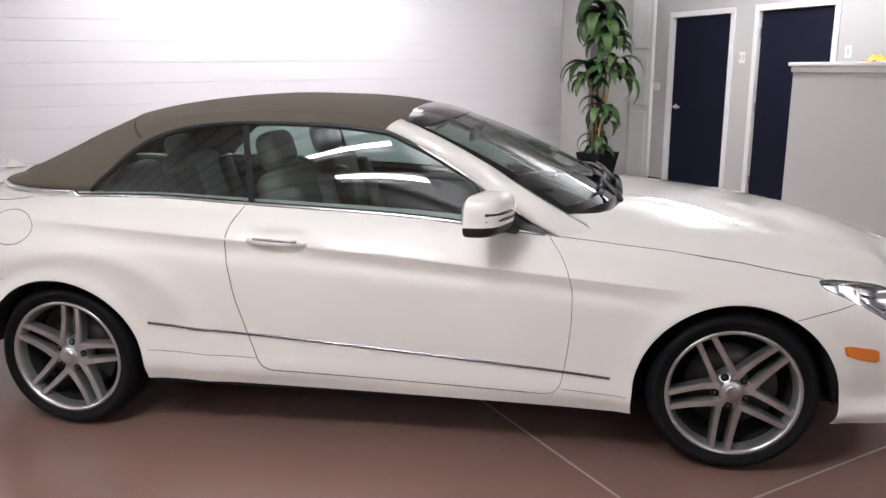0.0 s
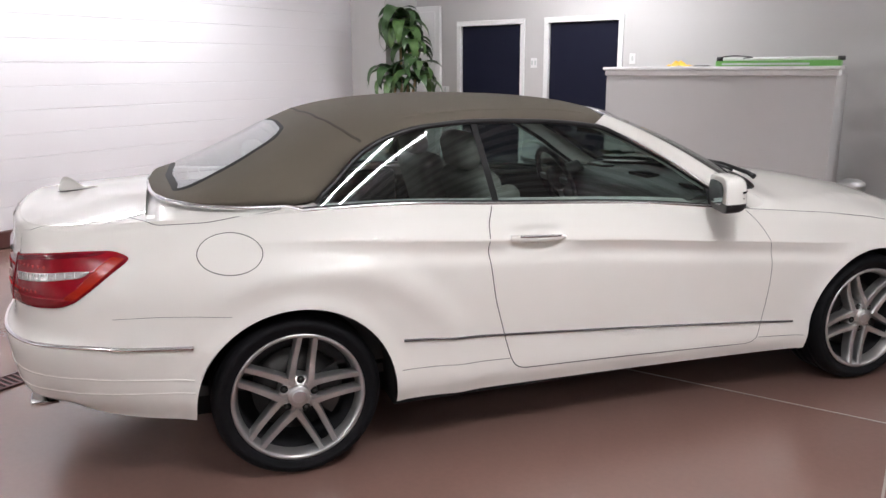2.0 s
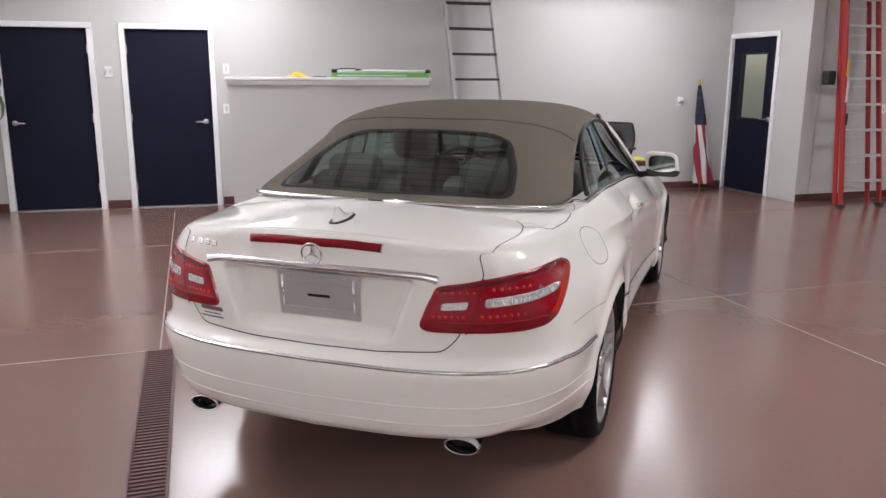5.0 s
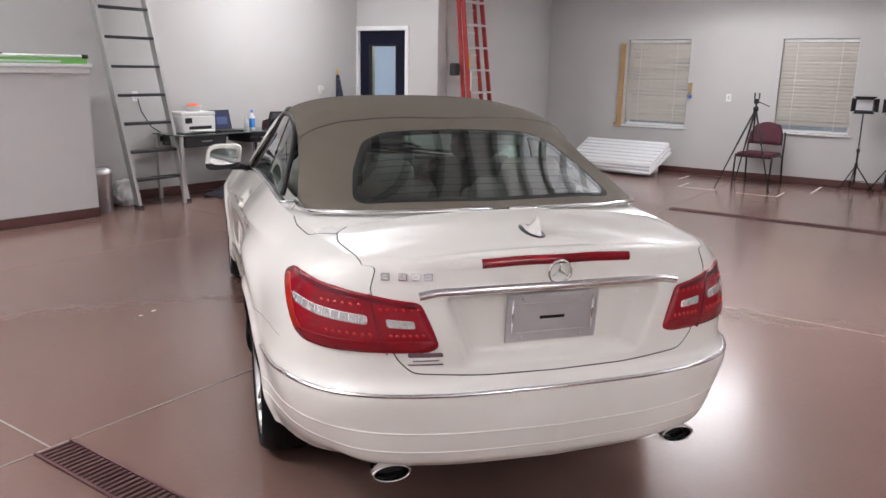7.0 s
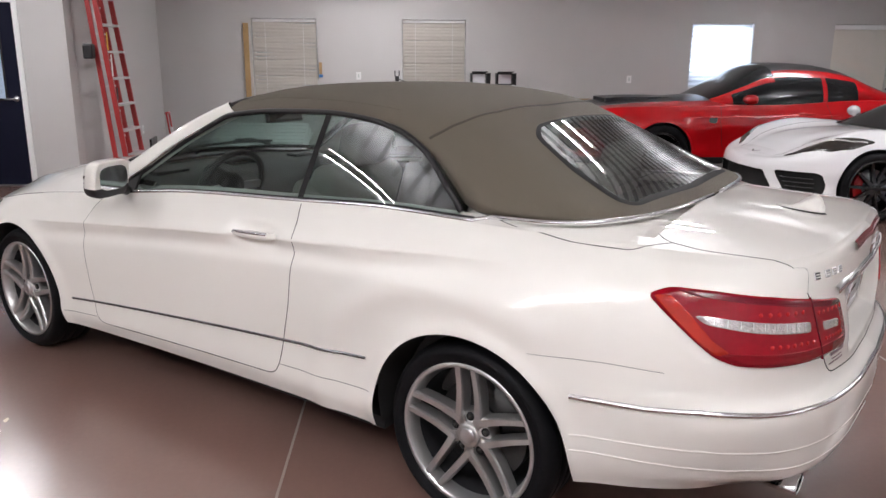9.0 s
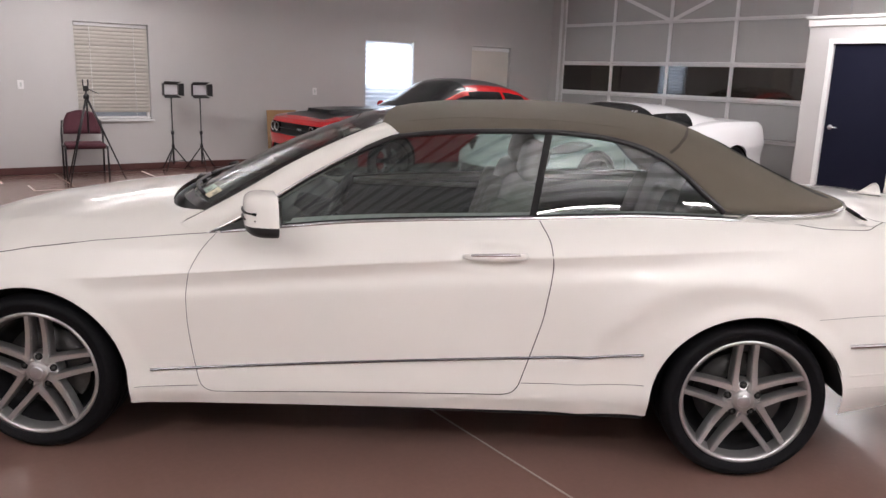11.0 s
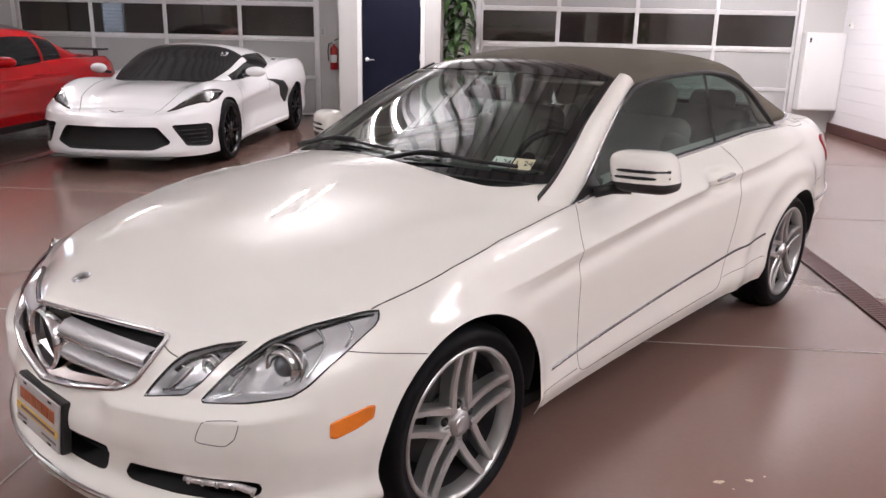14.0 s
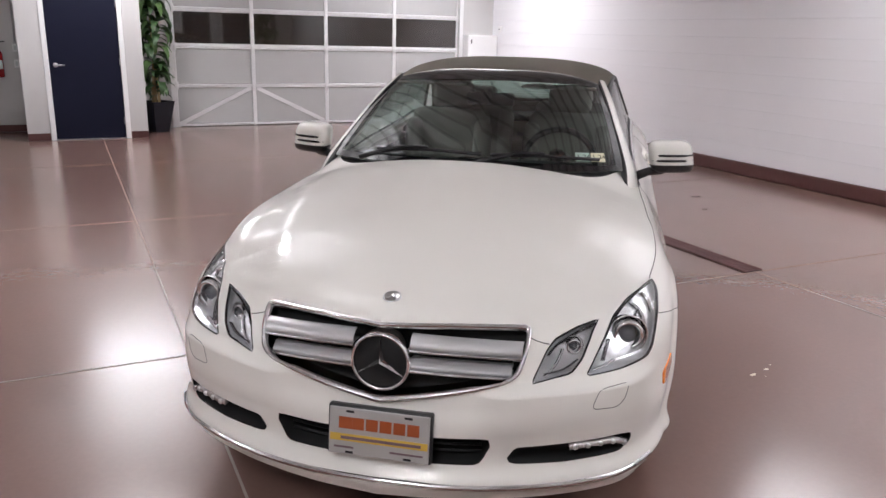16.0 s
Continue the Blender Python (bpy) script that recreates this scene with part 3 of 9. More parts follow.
def garage_gate(name, x0, x1, braces, label):
    g = thing(name, label, "garage door", pose((x0 + x1) / 2, SOUTH - 0.06, 0, 0, 0, 180), kind="structure")
    w = (x1 - x0) / 2
    cols = [-w + 2 * w * i / 4 for i in range(5)]
    for r, (za, zb) in enumerate(zip(ROWS_Z, ROWS_Z[1:])):
        for xa, xb in zip(cols, cols[1:]):
            if r == 2:
                part("pane", box_mesh("pane", (xa + 0.03, 0.012, za + 0.035), (xb - 0.03, 0.02, zb - 0.035), M_PANE), g, "dark reflective glass pane")
                for lo, hi in (((xa + 0.028, 0.0, za + 0.022), (xb - 0.028, 0.03, za + 0.05)), ((xa + 0.028, 0.0, zb - 0.05), (xb - 0.028, 0.03, zb - 0.022))):
                    part("glazing_bead", box_mesh("glazing_bead", lo, hi, M_GFRAME, 0.004, 1), g)
            else:
                part("panel", box_mesh("panel", (xa + 0.03, 0.012, za + 0.03), (xb - 0.03, 0.02, zb - 0.03), M_GPANEL), g)
        part("rail", box_mesh("rail", (-w, -0.012, za - 0.012), (w, 0.03, za + 0.026), M_GFRAME, 0.006, 1), g)
        part("rail", box_mesh("rail", (-w, -0.008, zb - 0.032), (w, 0.03, zb - 0.0135), M_GFRAME, 0.004, 1), g)
        for k, xc in enumerate(cols):
            half = 0.032
            lo = max(xc - half, -w)
            part("stile", box_mesh("stile", (lo, -0.006, za + 0.027), (min(xc + half, w), 0.032, zb - 0.033), M_GFRAME, 0.005, 1), g)
            part("hinge", box_mesh("hinge", (lo + 0.008, -0.02, za - 0.06), (lo + 0.05, -0.0125, za + 0.06), M_GFRAME, 0.003, 1), g)
        if r in braces:
            for k, sgn in ((0, -1), (1, 1)) if r == 0 else ((1, 1), (2, -1)):
                a = Vector((cols[k + 1] - 0.05 if sgn > 0 else cols[k] + 0.05, -0.004, za + 0.03))
                b = Vector((cols[k] + 0.05 if sgn > 0 else cols[k + 1] - 0.05, -0.004, zb - 0.04))
                d = (b - a).normalized()
                n = Vector((-d.z, 0, d.x)) * 0.03
                V = [a + n, b + n, b - n, a - n]
                V = V + [v + Vector((0, 0.012, 0)) for v in V]
                part("brace", mesh_of("brace", V, [(0, 1, 2, 3), (7, 6, 5, 4), (0, 4, 5, 1), (1, 5, 6, 2), (2, 6, 7, 3), (3, 7, 4, 0)], M_GFRAME), g)
    part("bottom_seal", box_mesh("bottom_seal", (-w, -0.005, 0.0), (w, 0.03, 0.0075), M_BLACK), g)
    for sx in (-1, 1):
        lo, hi = sorted((sx * (w + 0.005), sx * (w + 0.075)))
        part("track", box_mesh("track", (lo, -0.075, 0.0), (hi, -0.062, 3.66), M_GFRAME, 0.003, 1), g)
        part("track_flange", box_mesh("track_flange", (sx * (w + 0.07) - 0.006, -0.0615, 0.0), (sx * (w + 0.07) + 0.006, 0.0, 3.66), M_GFRAME), g)
    return g


garage_gate("door_gate_west", -4.38, 0.55, (0,), "aluminium sectional garage door with a row of dark panes")
garage_gate("door_gate_east", 3.26, 8.36, (4,), "aluminium sectional garage door behind the parked sports cars")
wall_piece("wall_south_header", (-4.38, SOUTH - 0.2, 3.62), (0.55, SOUTH - 0.11, CEIL))
wall_piece("wall_south_header_east", (3.26, SOUTH - 0.2, 3.62), (8.36, SOUTH - 0.11, CEIL))
tagged(part("backdrop_gates", box_mesh("backdrop_gates", (-5, SOUTH - 0.3, 0), (9, SOUTH - 0.22, CEIL), M_DARK)), "plain dark outside", "backdrop", kind="structure")

# ceiling ribs run across the room
rv = []
x = WEST + 0.1
while x < EAST - 0.1:
    rv.append(box_vf((x, SOUTH, CEIL - 0.035), (x + 0.045, 4.9, CEIL - 0.0005)))
    x += 0.25
tagged(part("ceiling_ribs", join_meshes("ceiling_ribs", rv, M_RIB)), "dark ribs across the white ceiling", "ceiling", kind="structure")

# strip lights; the three western ones are added as fill
M_TUBE = glow("lit_tube", (1.0, 0.98, 0.95), 9.0)
first = None
for lx, ly, watts, turn in LAMP_ROWS:
    m = pose(lx, ly, CEIL - 0.75, 0, 0, turn)
    if first is None:
        first = thing("strip_light_fixture", "white two-tube strip light hung under the ceiling", "ceiling light", m, "strip lights")
        part("housing", box_mesh("housing", (-0.20, -0.65, 0.0), (0.20, 0.65, 0.05), M_TRIM, 0.01, 2), first)
        part("centre_bar", box_mesh("centre_bar", (-0.10, -0.65, -0.05), (0.10, 0.65, -0.002), M_TRIM, 0.01, 2), first)
        for sx in (-0.20, 0.19):
            part("side_rail", box_mesh("side_rail", (sx, -0.65, -0.05), (sx + 0.01, 0.65, -0.002), M_TRIM), first)
        for sx in (-0.145, 0.145):
            part("tube", tube("tube", [(sx, -0.6, -0.018), (sx, 0.6, -0.018)], 0.011, M_TUBE, 10), first, "lit white tube")
        for sy in (-0.5, 0.5):
            part("hanger", box_mesh("hanger", (-0.006, sy - 0.006, 0.051), (0.006, sy + 0.006, 0.7145), M_STEEL), first)
    else:
        copy_thing(first, m)

# floor drains: slotted grates
def drain(name, x0, x1, y0, y1, label):
    d = thing(name, label, "floor drain", pose((x0 + x1) / 2, (y0 + y1) / 2, 0), kind="structure")
    w, l = (x1 - x0) / 2, (y1 - y0) / 2
    part("trench", box_mesh("trench", (-w, -l, 0.0005), (w, l, 0.0030), M_DARK), d)
    for sx in (-1, 1):
        lo, hi = sorted((sx * w, sx * (w - 0.012)))
        part("edge_bar", box_mesh("edge_bar", (lo, -l, 0.0031), (hi, l, 0.010), M_GRATE), d)
    bar = box_mesh("grate_bar", (-w + 0.013, -0.0085, 0.0032), (w - 0.013, 0.0085, 0.009), M_GRATE, 0.002, 1)
    n = min(290, int(2 * l / 0.030))
    for i in range(n):
        part("grate_bar", bar, d, m=pose(0, -l + (i + 0.5) * 2 * l / n, 0))
    return d


drain("drain_long", -2.125, -1.965, -3.4, 0.07, "oxide-red slotted floor drain")
drain("drain_far", 5.24, 5.36, -6.0, 0.03, "narrow oxide-red floor drain")


# ---------------------------------------------------------------- car bodies
from mathutils.bvhtree import BVHTree


def inside(poly, p):
    """Whether points p (n, 2) lie in the polygon."""
    P = np.asarray(poly, float)
    x, y = p[:, 0], p[:, 1]
    res = np.zeros(len(p), bool)
    for (x0, y0), (x1, y1) in zip(P, np.roll(P, -1, axis=0)):
        hit = (y0 > y) != (y1 > y)
        xi = (x1 - x0) * (y - y0) / (y1 - y0 if y1 != y0 else 1e-9) + x0
        res ^= hit & (x < xi)
    return res


def nearest_on(poly, p):
    """The closest points of a polygon's outline to p (n, 2)."""
    P = np.asarray(poly, float)
    best, bd = p.copy(), np.full(len(p), 1e9)
    for a, b in zip(P, np.roll(P, -1, axis=0)):
        ab = b - a
        t = np.clip(((p - a) @ ab) / max(ab @ ab, 1e-12), 0, 1)
        q = a + t[:, None] * ab
        d = np.linalg.norm(q - p, axis=1)
        m = d < bd
        best[m], bd[m] = q[m], d[m]
    return best


def round_poly(pts, n=72, soft=1):
    """A closed outline resampled evenly, its corners eased."""
    P = np.asarray(pts, float)
    seg = np.linalg.norm(np.roll(P, -1, axis=0) - P, axis=1)
    cum = np.concatenate([[0], np.cumsum(seg)])
    s = np.linspace(0, cum[-1], n, endpoint=False)
    Q = np.empty((n, 2))
    C = np.vstack([P, P[:1]])
    for k in range(2):
        Q[:, k] = np.interp(s, cum, C[:, k])
    for _ in range(soft):
        Q = (np.roll(Q, 1, axis=0) + 2 * Q + np.roll(Q, -1, axis=0)) / 4
    return Q


class Surface:
    """A half surface (y >= 0) that can be cut, searched and built with its mirror image."""

    def __init__(self, V, F):
        self.V, self.F = V, F
        self.is_top = np.zeros(len(F), bool)
        self.kind = np.array(["body"] * len(F), object)

    def push(self, fn):
        self.V = fn(self.V)

    def finish(self):
        """Vertex normals and the search tree, before any opening is cut."""
        V, F = self.V, self.F
        n = np.cross(V[F[:, 2]] - V[F[:, 0]], V[F[:, 3]] - V[F[:, 1]])
        N = np.zeros_like(V)
        for k in range(4):
            np.add.at(N, F[:, k], n)
        N[np.abs(V[:, 1]) < 1e-5, 1] = 0
        N /= np.maximum(np.linalg.norm(N, axis=1), 1e-12)[:, None]
        c = V[F].mean(1)
        m = n / np.maximum(np.linalg.norm(n, axis=1), 1e-12)[:, None]
        side = (~self.is_top) & (np.abs(c[:, 1]) > 0.6)
        if (m[side, 1]).mean() < 0:
            self.F, N = F[:, ::-1], -N
        self.N = N
        W = np.vstack([V, V * (1, -1, 1)])
        G = np.vstack([self.F, self.F[:, ::-1] + len(V)])
        self.tree = BVHTree.FromPolygons([tuple(p) for p in W], [tuple(map(int, f)) for f in G])

    def cut(self, axes, poly, test):
        """Opens a hole where the two coordinates fall in the polygon and test(V) holds; the edge is drawn onto the outline."""
        P2 = self.V[:, axes]
        ins = inside(poly, P2) & test(self.V)
        drop = ins[self.F].all(1)
        used = np.zeros(len(self.V), bool)
        used[self.F[~drop].ravel()] = True
        mv = np.where(ins & used)[0]
        self.V[np.ix_(mv, axes)] = nearest_on(poly, P2[mv])
        mode, free = {(0, 1): ("top", 2), (0, 2): ("side", 1), (1, 2): ("front", 0)}[tuple(axes)]
        for i in mv:
            q = self.project(float(self.V[i, axes[0]]), float(self.V[i, axes[1]]), mode)[0][free]
            if abs(q - self.V[i, free]) < 0.05:
                self.V[i, free] = q
        self.F, self.kind, self.is_top = self.F[~drop], self.kind[~drop], self.is_top[~drop]

    def mark(self, name, test):
        c = self.V[self.F].mean(1)
        self.kind[test(c, self.is_top)] = name

    def build(self, parent, material, split=()):
        """Each marked region becomes a mesh; regions named in split are made left and right."""
        for k in sorted(set(self.kind)):
            F = self.F[self.kind == k]
            use, inv = np.unique(F, return_inverse=True)
            F = inv.reshape(-1, 4)
            V, N = self.V[use], self.N[use]
            mats = material[k] if isinstance(material, dict) and k in material else (material if not isinstance(material, dict) else material["body"])
            if k in split:
                part(k, mesh_of(k, V, F, mats, True, N), parent)
                part(k, mesh_of(k, V * (1, -1, 1), F[:, ::-1], mats, True, N * (1, -1, 1)), parent)
            else:
                W = np.vstack([V, V * (1, -1, 1)])
                part(k, mesh_of(k, W, np.vstack([F, F[:, ::-1] + len(V)]), mats, True, np.vstack([N, N * (1, -1, 1)])), parent)

    def project(self, a, b, mode):
        o, d = {"side": ((a, 2.0, b), (0, -1, 0)), "front": ((4.0, a, b), (-1, 0, 0)), "rear": ((-4.0, a, b), (1, 0, 0)), "top": ((a, b, 3.0), (0, 0, -1)), "corner": ((a * 0.70711 - 2.0, a * 0.70711 + 2.0, b), (0.70711, -0.70711, 0))}[mode]
        p, n, i, dist = self.tree.ray_cast(Vector(o), Vector(d))
        if p is None:
            p, n, i, dist = self.tree.find_nearest(Vector(o) + Vector(d) * ({"side": 1.2, "front": 1.9, "rear": 1.7, "top": 2.0, "corner": 1.0}[mode]))
        if n.dot(Vector(d)) > 0:
            n = -n
        return p, n


class Shell(Surface):
    """The half shell (y >= 0) of a car body: a skirt lofted round an outline in plan, and the hood and deck between its top edges."""

    def __init__(self, outline, rows, zc, cabin, p=2.2, nu=420, nv=110, nt=26, rim=0.9, flare=0.0):
        S = np.linspace(0, len(outline) - 1, nu)
        idx = np.arange(len(outline))
        X = free_curve(np.c_[idx, [o[0] for o in outline]], S)
        Y = np.maximum(free_curve(np.c_[idx, [o[1] for o in outline]], S), 0)
        Y[0] = Y[-1] = 0
        tx, ty = np.gradient(X), np.gradient(Y)
        ln = np.hypot(tx, ty)
        nx_, ny_ = -ty / ln, tx / ln
        nx_[0], ny_[0], nx_[-1], ny_[-1] = -1, 0, 1, 0
        Z = np.array([curve(z, S) for z, d in rows])
        D = np.array([curve(d, S) for z, d in rows])
        K = len(rows)
        v = np.linspace(0, K - 1, nv)
        i = np.clip(v.astype(int), 0, K - 2)
        t = (v - i)[:, None]

        def cat(A):
            m = np.gradient(A, axis=0)
            return (2 * t**3 - 3 * t**2 + 1) * A[i] + (t**3 - 2 * t**2 + t) * m[i] + (-2 * t**3 + 3 * t**2) * A[i + 1] + (t**3 - t**2) * m[i + 1]

        z, d = cat(Z), cat(D)
        gx, gy = X[None] - d * nx_[None], Y[None] - d * ny_[None]
        gy = np.maximum(gy, 0)
        gy[:, 0] = gy[:, -1] = 0
        skirt = np.stack([gx, gy, z], -1)
        ex, ey, ez = skirt[-1].T
        cz = curve(zc, ex)
        tt = np.linspace(1, 0, nt) ** 0.8
        top = np.stack([np.repeat(ex[None], nt, 0), ey[None] * tt[:, None], ez[None] + np.maximum(cz - ez, 0)[None] * (1 - tt[:, None] ** p)], -1)
        grid = np.concatenate([skirt, top[1:]], 0)
        self.ns = nv
        R, Cn = grid.shape[:2]
        self.V = grid.reshape(-1, 3)
        a = np.arange(R * Cn).reshape(R, Cn)
        q = np.stack([a[:-1, :-1], a[:-1, 1:], a[1:, 1:], a[1:, :-1]], -1).reshape(-1, 4)
        row = np.repeat(np.arange(R - 1), Cn - 1)
        tl = np.concatenate([np.ones(nv - 1), tt[:-1]])[row]
        self.is_top = row >= nv - 1
        cx = self.V[q].mean(1)[:, 0]
        keep = ~(self.is_top & (cx > cabin[0]) & (cx < cabin[1] - flare * np.clip((tl - 0.45) / 0.45, 0, 1) ** 2) & (tl < rim))
        self.F, self.is_top = q[keep], self.is_top[keep]
        # a reach across the cabin, so that lines there still find a surface
        self.kind = np.array(["body"] * len(self.F), object)


def patch(shell, poly, mode, edge=0.0, mid=0.003, rings=6, n=72, soft=1, dome=0.0, along=None):
    """A skin over the body inside an outline; edge and mid are its offsets at the rim and within. Returns verts and faces."""
    Q = round_poly(poly, n, soft)
    c = Q.mean(0)
    V, F = [], []
    fr = [(r + 1) / rings for r in range(rings)]
    fr[-1:] = [0.985, 1.0]
    p0, n0 = shell.project(*c, mode)
    go = (lambda nn: along) if along is not None else (lambda nn: nn)
    V.append(p0 + go(n0) * (mid + dome))
    for f in fr:
        for q in Q:
            p, nn = shell.project(*(c + (q - c) * f), mode)
            off = edge if f == 1.0 else mid + dome * (1 - f * f)
            V.append(p + go(nn) * off)
    for j in range(n):
        F.append((0, 1 + j, 1 + (j + 1) % n))
    for r in range(len(fr) - 1):
        for j in range(n):
            a, b = 1 + r * n + j, 1 + r * n + (j + 1) % n
            F.append((a, a + n, b + n, b))
    return V, F


def strip(shell, pts, mode, width=0.0028, rise=0.0007, closed=False, steps=0.012, soft=0, sink=0.0):
    """A narrow band along a line laid on the body. Returns verts and faces."""
    P = np.asarray(pts, float)
    if closed:
        P = np.vstack([P, P[:1]])
    seg = np.linalg.norm(np.diff(P, axis=0), axis=1)
    cum = np.concatenate([[0], np.cumsum(seg)])
    n = max(3, int(cum[-1] / steps))
    s = np.linspace(0, cum[-1], n)
    Q = np.c_[np.interp(s, cum, P[:, 0]), np.interp(s, cum, P[:, 1])]
    for _ in range(soft):
        Q[1:-1] = (Q[:-2] + 2 * Q[1:-1] + Q[2:]) / 4
    pn = [shell.project(*q, mode) for q in Q]
    pp = [p for p, _ in pn]
    V, F = [], []
    for i in range(n):
        a = pp[i - 1] if i else (pp[-2] if closed else pp[0])
        b = pp[i + 1] if i < n - 1 else (pp[1] if closed else pp[-1])
        t = (b - a).normalized()
        nn = pn[i][1]
        u = t.cross(nn).normalized()
        for k, h in ((-1, -sink), (-0.6, rise), (0.6, rise), (1, -sink)):
            V.append(pp[i] + u * (k * width) + nn * h)
    for i in range(n - 1):
        for k in range(3):
            F.append((4 * i + k, 4 * i + k + 1, 4 * i + 5 + k, 4 * i + 4 + k))
    return V, F


def flip(vf):
    V, F = vf
    return [Vector((v[0], -v[1], v[2])) for v in V], [tuple(f)[::-1] for f in F]


def add(name, vf, material, parent, label="", smooth=True):
    return part(name, mesh_of(name, vf[0], vf[1], material, smooth), parent, label)


def add_pair(name, vf, material, parent, label=""):
    return add(name, vf, material, parent, label), add(name, flip(vf), material, parent, label)


# ---------------------------------------------------------------- wheels
def wheel_double_spoke(parent, m, tyre_r=0.318, rim_r=0.248, turn=0.0):
    """A wheel whose outer face lies at local y = 0, axle along y, five pairs of spokes."""
    w = new("wheel")
    w.parent = parent
    w.matrix_basis = m
    w["label"] = "five-twin-spoke grey alloy wheel"
    T, R = tyre_r, rim_r
    part("tyre", lathe("tyre", [(R - 0.012, -0.225), (R + 0.012, -0.232), (R + 0.04, -0.238), (T - 0.012, -0.228), (T, -0.205), (T, -0.175), (T - 0.004, -0.172), (T - 0.004, -0.166), (T, -0.163), (T, -0.122), (T - 0.004, -0.119), (T - 0.004, -0.113), (T, -0.110), (T, -0.07), (T - 0.004, -0.067), (T - 0.004, -0.061), (T, -0.058), (T - 0.002, -0.03), (T - 0.014, -0.008), (R + 0.045, 0.006), (R + 0.030, 0.0075), (R + 0.028, 0.0055), (R + 0.012, 0.004), (R + 0.002, -0.003), (R - 0.004, -0.02)], M_TYRE, 72, "y"), w)
    part("rim", lathe("rim", [(R + 0.003, -0.004), (R + 0.001, 0.001), (R - 0.006, 0.002), (R - 0.012, -0.002), (R - 0.016, -0.012), (R - 0.022, -0.03), (R - 0.026, -0.05)], M_RIM, 72, "y"), w)
    # barrel and disc hat are coloured dark for the shade inside the wheel
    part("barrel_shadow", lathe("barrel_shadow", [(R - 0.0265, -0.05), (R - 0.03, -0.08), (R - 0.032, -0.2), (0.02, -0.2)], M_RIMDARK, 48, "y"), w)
    part("brake_disc", lathe("brake_disc", [(0.07, -0.105), (0.165, -0.105), (0.165, -0.125), (0.07, -0.125)], M_BRAKE, 48, "y"), w)
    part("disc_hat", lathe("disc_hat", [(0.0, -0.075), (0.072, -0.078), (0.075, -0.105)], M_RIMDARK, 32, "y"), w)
    V, F = [], []
    for k in range(9):
        a = radians(150 + 9 * k)
        for r, h in ((0.09, -0.09), (0.178, -0.09), (0.178, -0.14), (0.09, -0.14)):
            V.append((r * math.cos(a), h, r * math.sin(a)))
    for k in range(8):
        for q in range(4):
            F.append((4 * k + q, 4 * k + (q + 1) % 4, 4 * k + 4 + (q + 1) % 4, 4 * k + 4 + q))
    F += [(3, 2, 1, 0), (32, 33, 34, 35)]
    part("brake_caliper", mesh_of("brake_caliper", V, F, M_BRAKE), w)
    # one spoke, then ten copies on the same mesh
    sv, sf = [], []
    secs = 9
    for i in range(secs):
        t = i / (secs - 1)
        r = 0.046 + (R - 0.006 - 0.046) * t
        off = 0.0375 - 0.0085 * t
        hw_ = 0.0120 + 0.0035 * (1 - t) ** 2
        y_top = -0.012 - 0.010 * math.sin(math.pi * min(1, t * 1.05)) + 0.010 * t
        for dx, dy in ((-hw_, -0.05), (-hw_ * 0.98, -0.008), (-hw_ * 0.7, 0.0), (hw_ * 0.7, 0.0), (hw_ * 0.98, -0.008), (hw_, -0.05)):
            sv.append((off + dx, y_top + dy, r))
    for i in range(secs - 1):
        for k in range(5):
            sf.append((6 * i + k, 6 * i + k + 1, 6 * i + 7 + k, 6 * i + 6 + k))
    spoke = mesh_of("spoke", sv, [f[::-1] for f in sf], M_RIM)
    spoke_b = mesh_of("spoke", [(-x, y, z) for x, y, z in sv], sf, M_RIM)
    wv = [(-0.016, 0.036), (0.016, 0.036), (0.020, 0.066), (0.026, 0.096), (0.010, 0.086), (-0.010, 0.086), (-0.026, 0.096), (-0.020, 0.066)]
    web = mesh_of("web", [(x, h, z) for h in (-0.0215, -0.055) for x, z in wv], [tuple(range(8))[::-1], *[(i, (i + 1) % 8, 8 + (i + 1) % 8, 8 + i) for i in range(8)]], M_RIM)
    for k in range(5):
        rot = pose(0, 0, 0, 0, 72 * k + turn, 0)
        part("web", web, w, m=pose(0, 0, 0, 0, 72 * k + 36 + turn, 0))
        part("spoke", spoke, w, m=rot)
        part("spoke", spoke_b, w, m=rot)
        part("bolt_socket", lathe("bolt_socket", [(0.0, -0.0300), (0.0145, -0.0300), (0.0155, -0.0345)], M_DARK, 14, "y"), w, m=pose(0, 0, 0, 0, 72 * k + turn, 0) @ pose(0, 0, 0.060))
        part("lug_bolt", lathe("lug_bolt", [(0.0, -0.0255), (0.0060, -0.0258), (0.0070, -0.0300)], M_BRAKE, 8, "y"), w, m=pose(0, 0, 0, 0, 72 * k + turn, 0) @ pose(0, 0, 0.060))
    part("hub", lathe("hub", [(0.0, -0.012), (0.038, -0.012), (0.042, -0.018), (0.046, -0.030), (0.070, -0.034), (0.074, -0.040), (0.076, -0.09)], M_RIM, 40, "y"), w)
    cap = part("hub_cap", lathe("hub_cap", [(0.0, -0.0065), (0.022, -0.007), (0.025, -0.0085), (0.028, -0.0135)], M_SATIN, 32, "y"), w, "satin silver hub cap")
    return w


CAR = pose(0, 0, 0, 0, 0, 52.2)
conv = thing("convertible", "pearl white two-door convertible with a closed olive canvas top", "car", CAR)

OUT = [(-2.42, 0), (-2.405, 0.34), (-2.345, 0.58), (-2.225, 0.735), (-2.03, 0.815), (-1.72, 0.853), (-1.38, 0.880), (-1.0, 0.866), (-0.5, 0.848), (0.1, 0.842), (0.7, 0.852), (1.02, 0.868), (1.38, 0.880), (1.68, 0.872), (1.90, 0.828), (2.07, 0.718), (2.198, 0.49), (2.275, 0.23), (2.30, 0)]
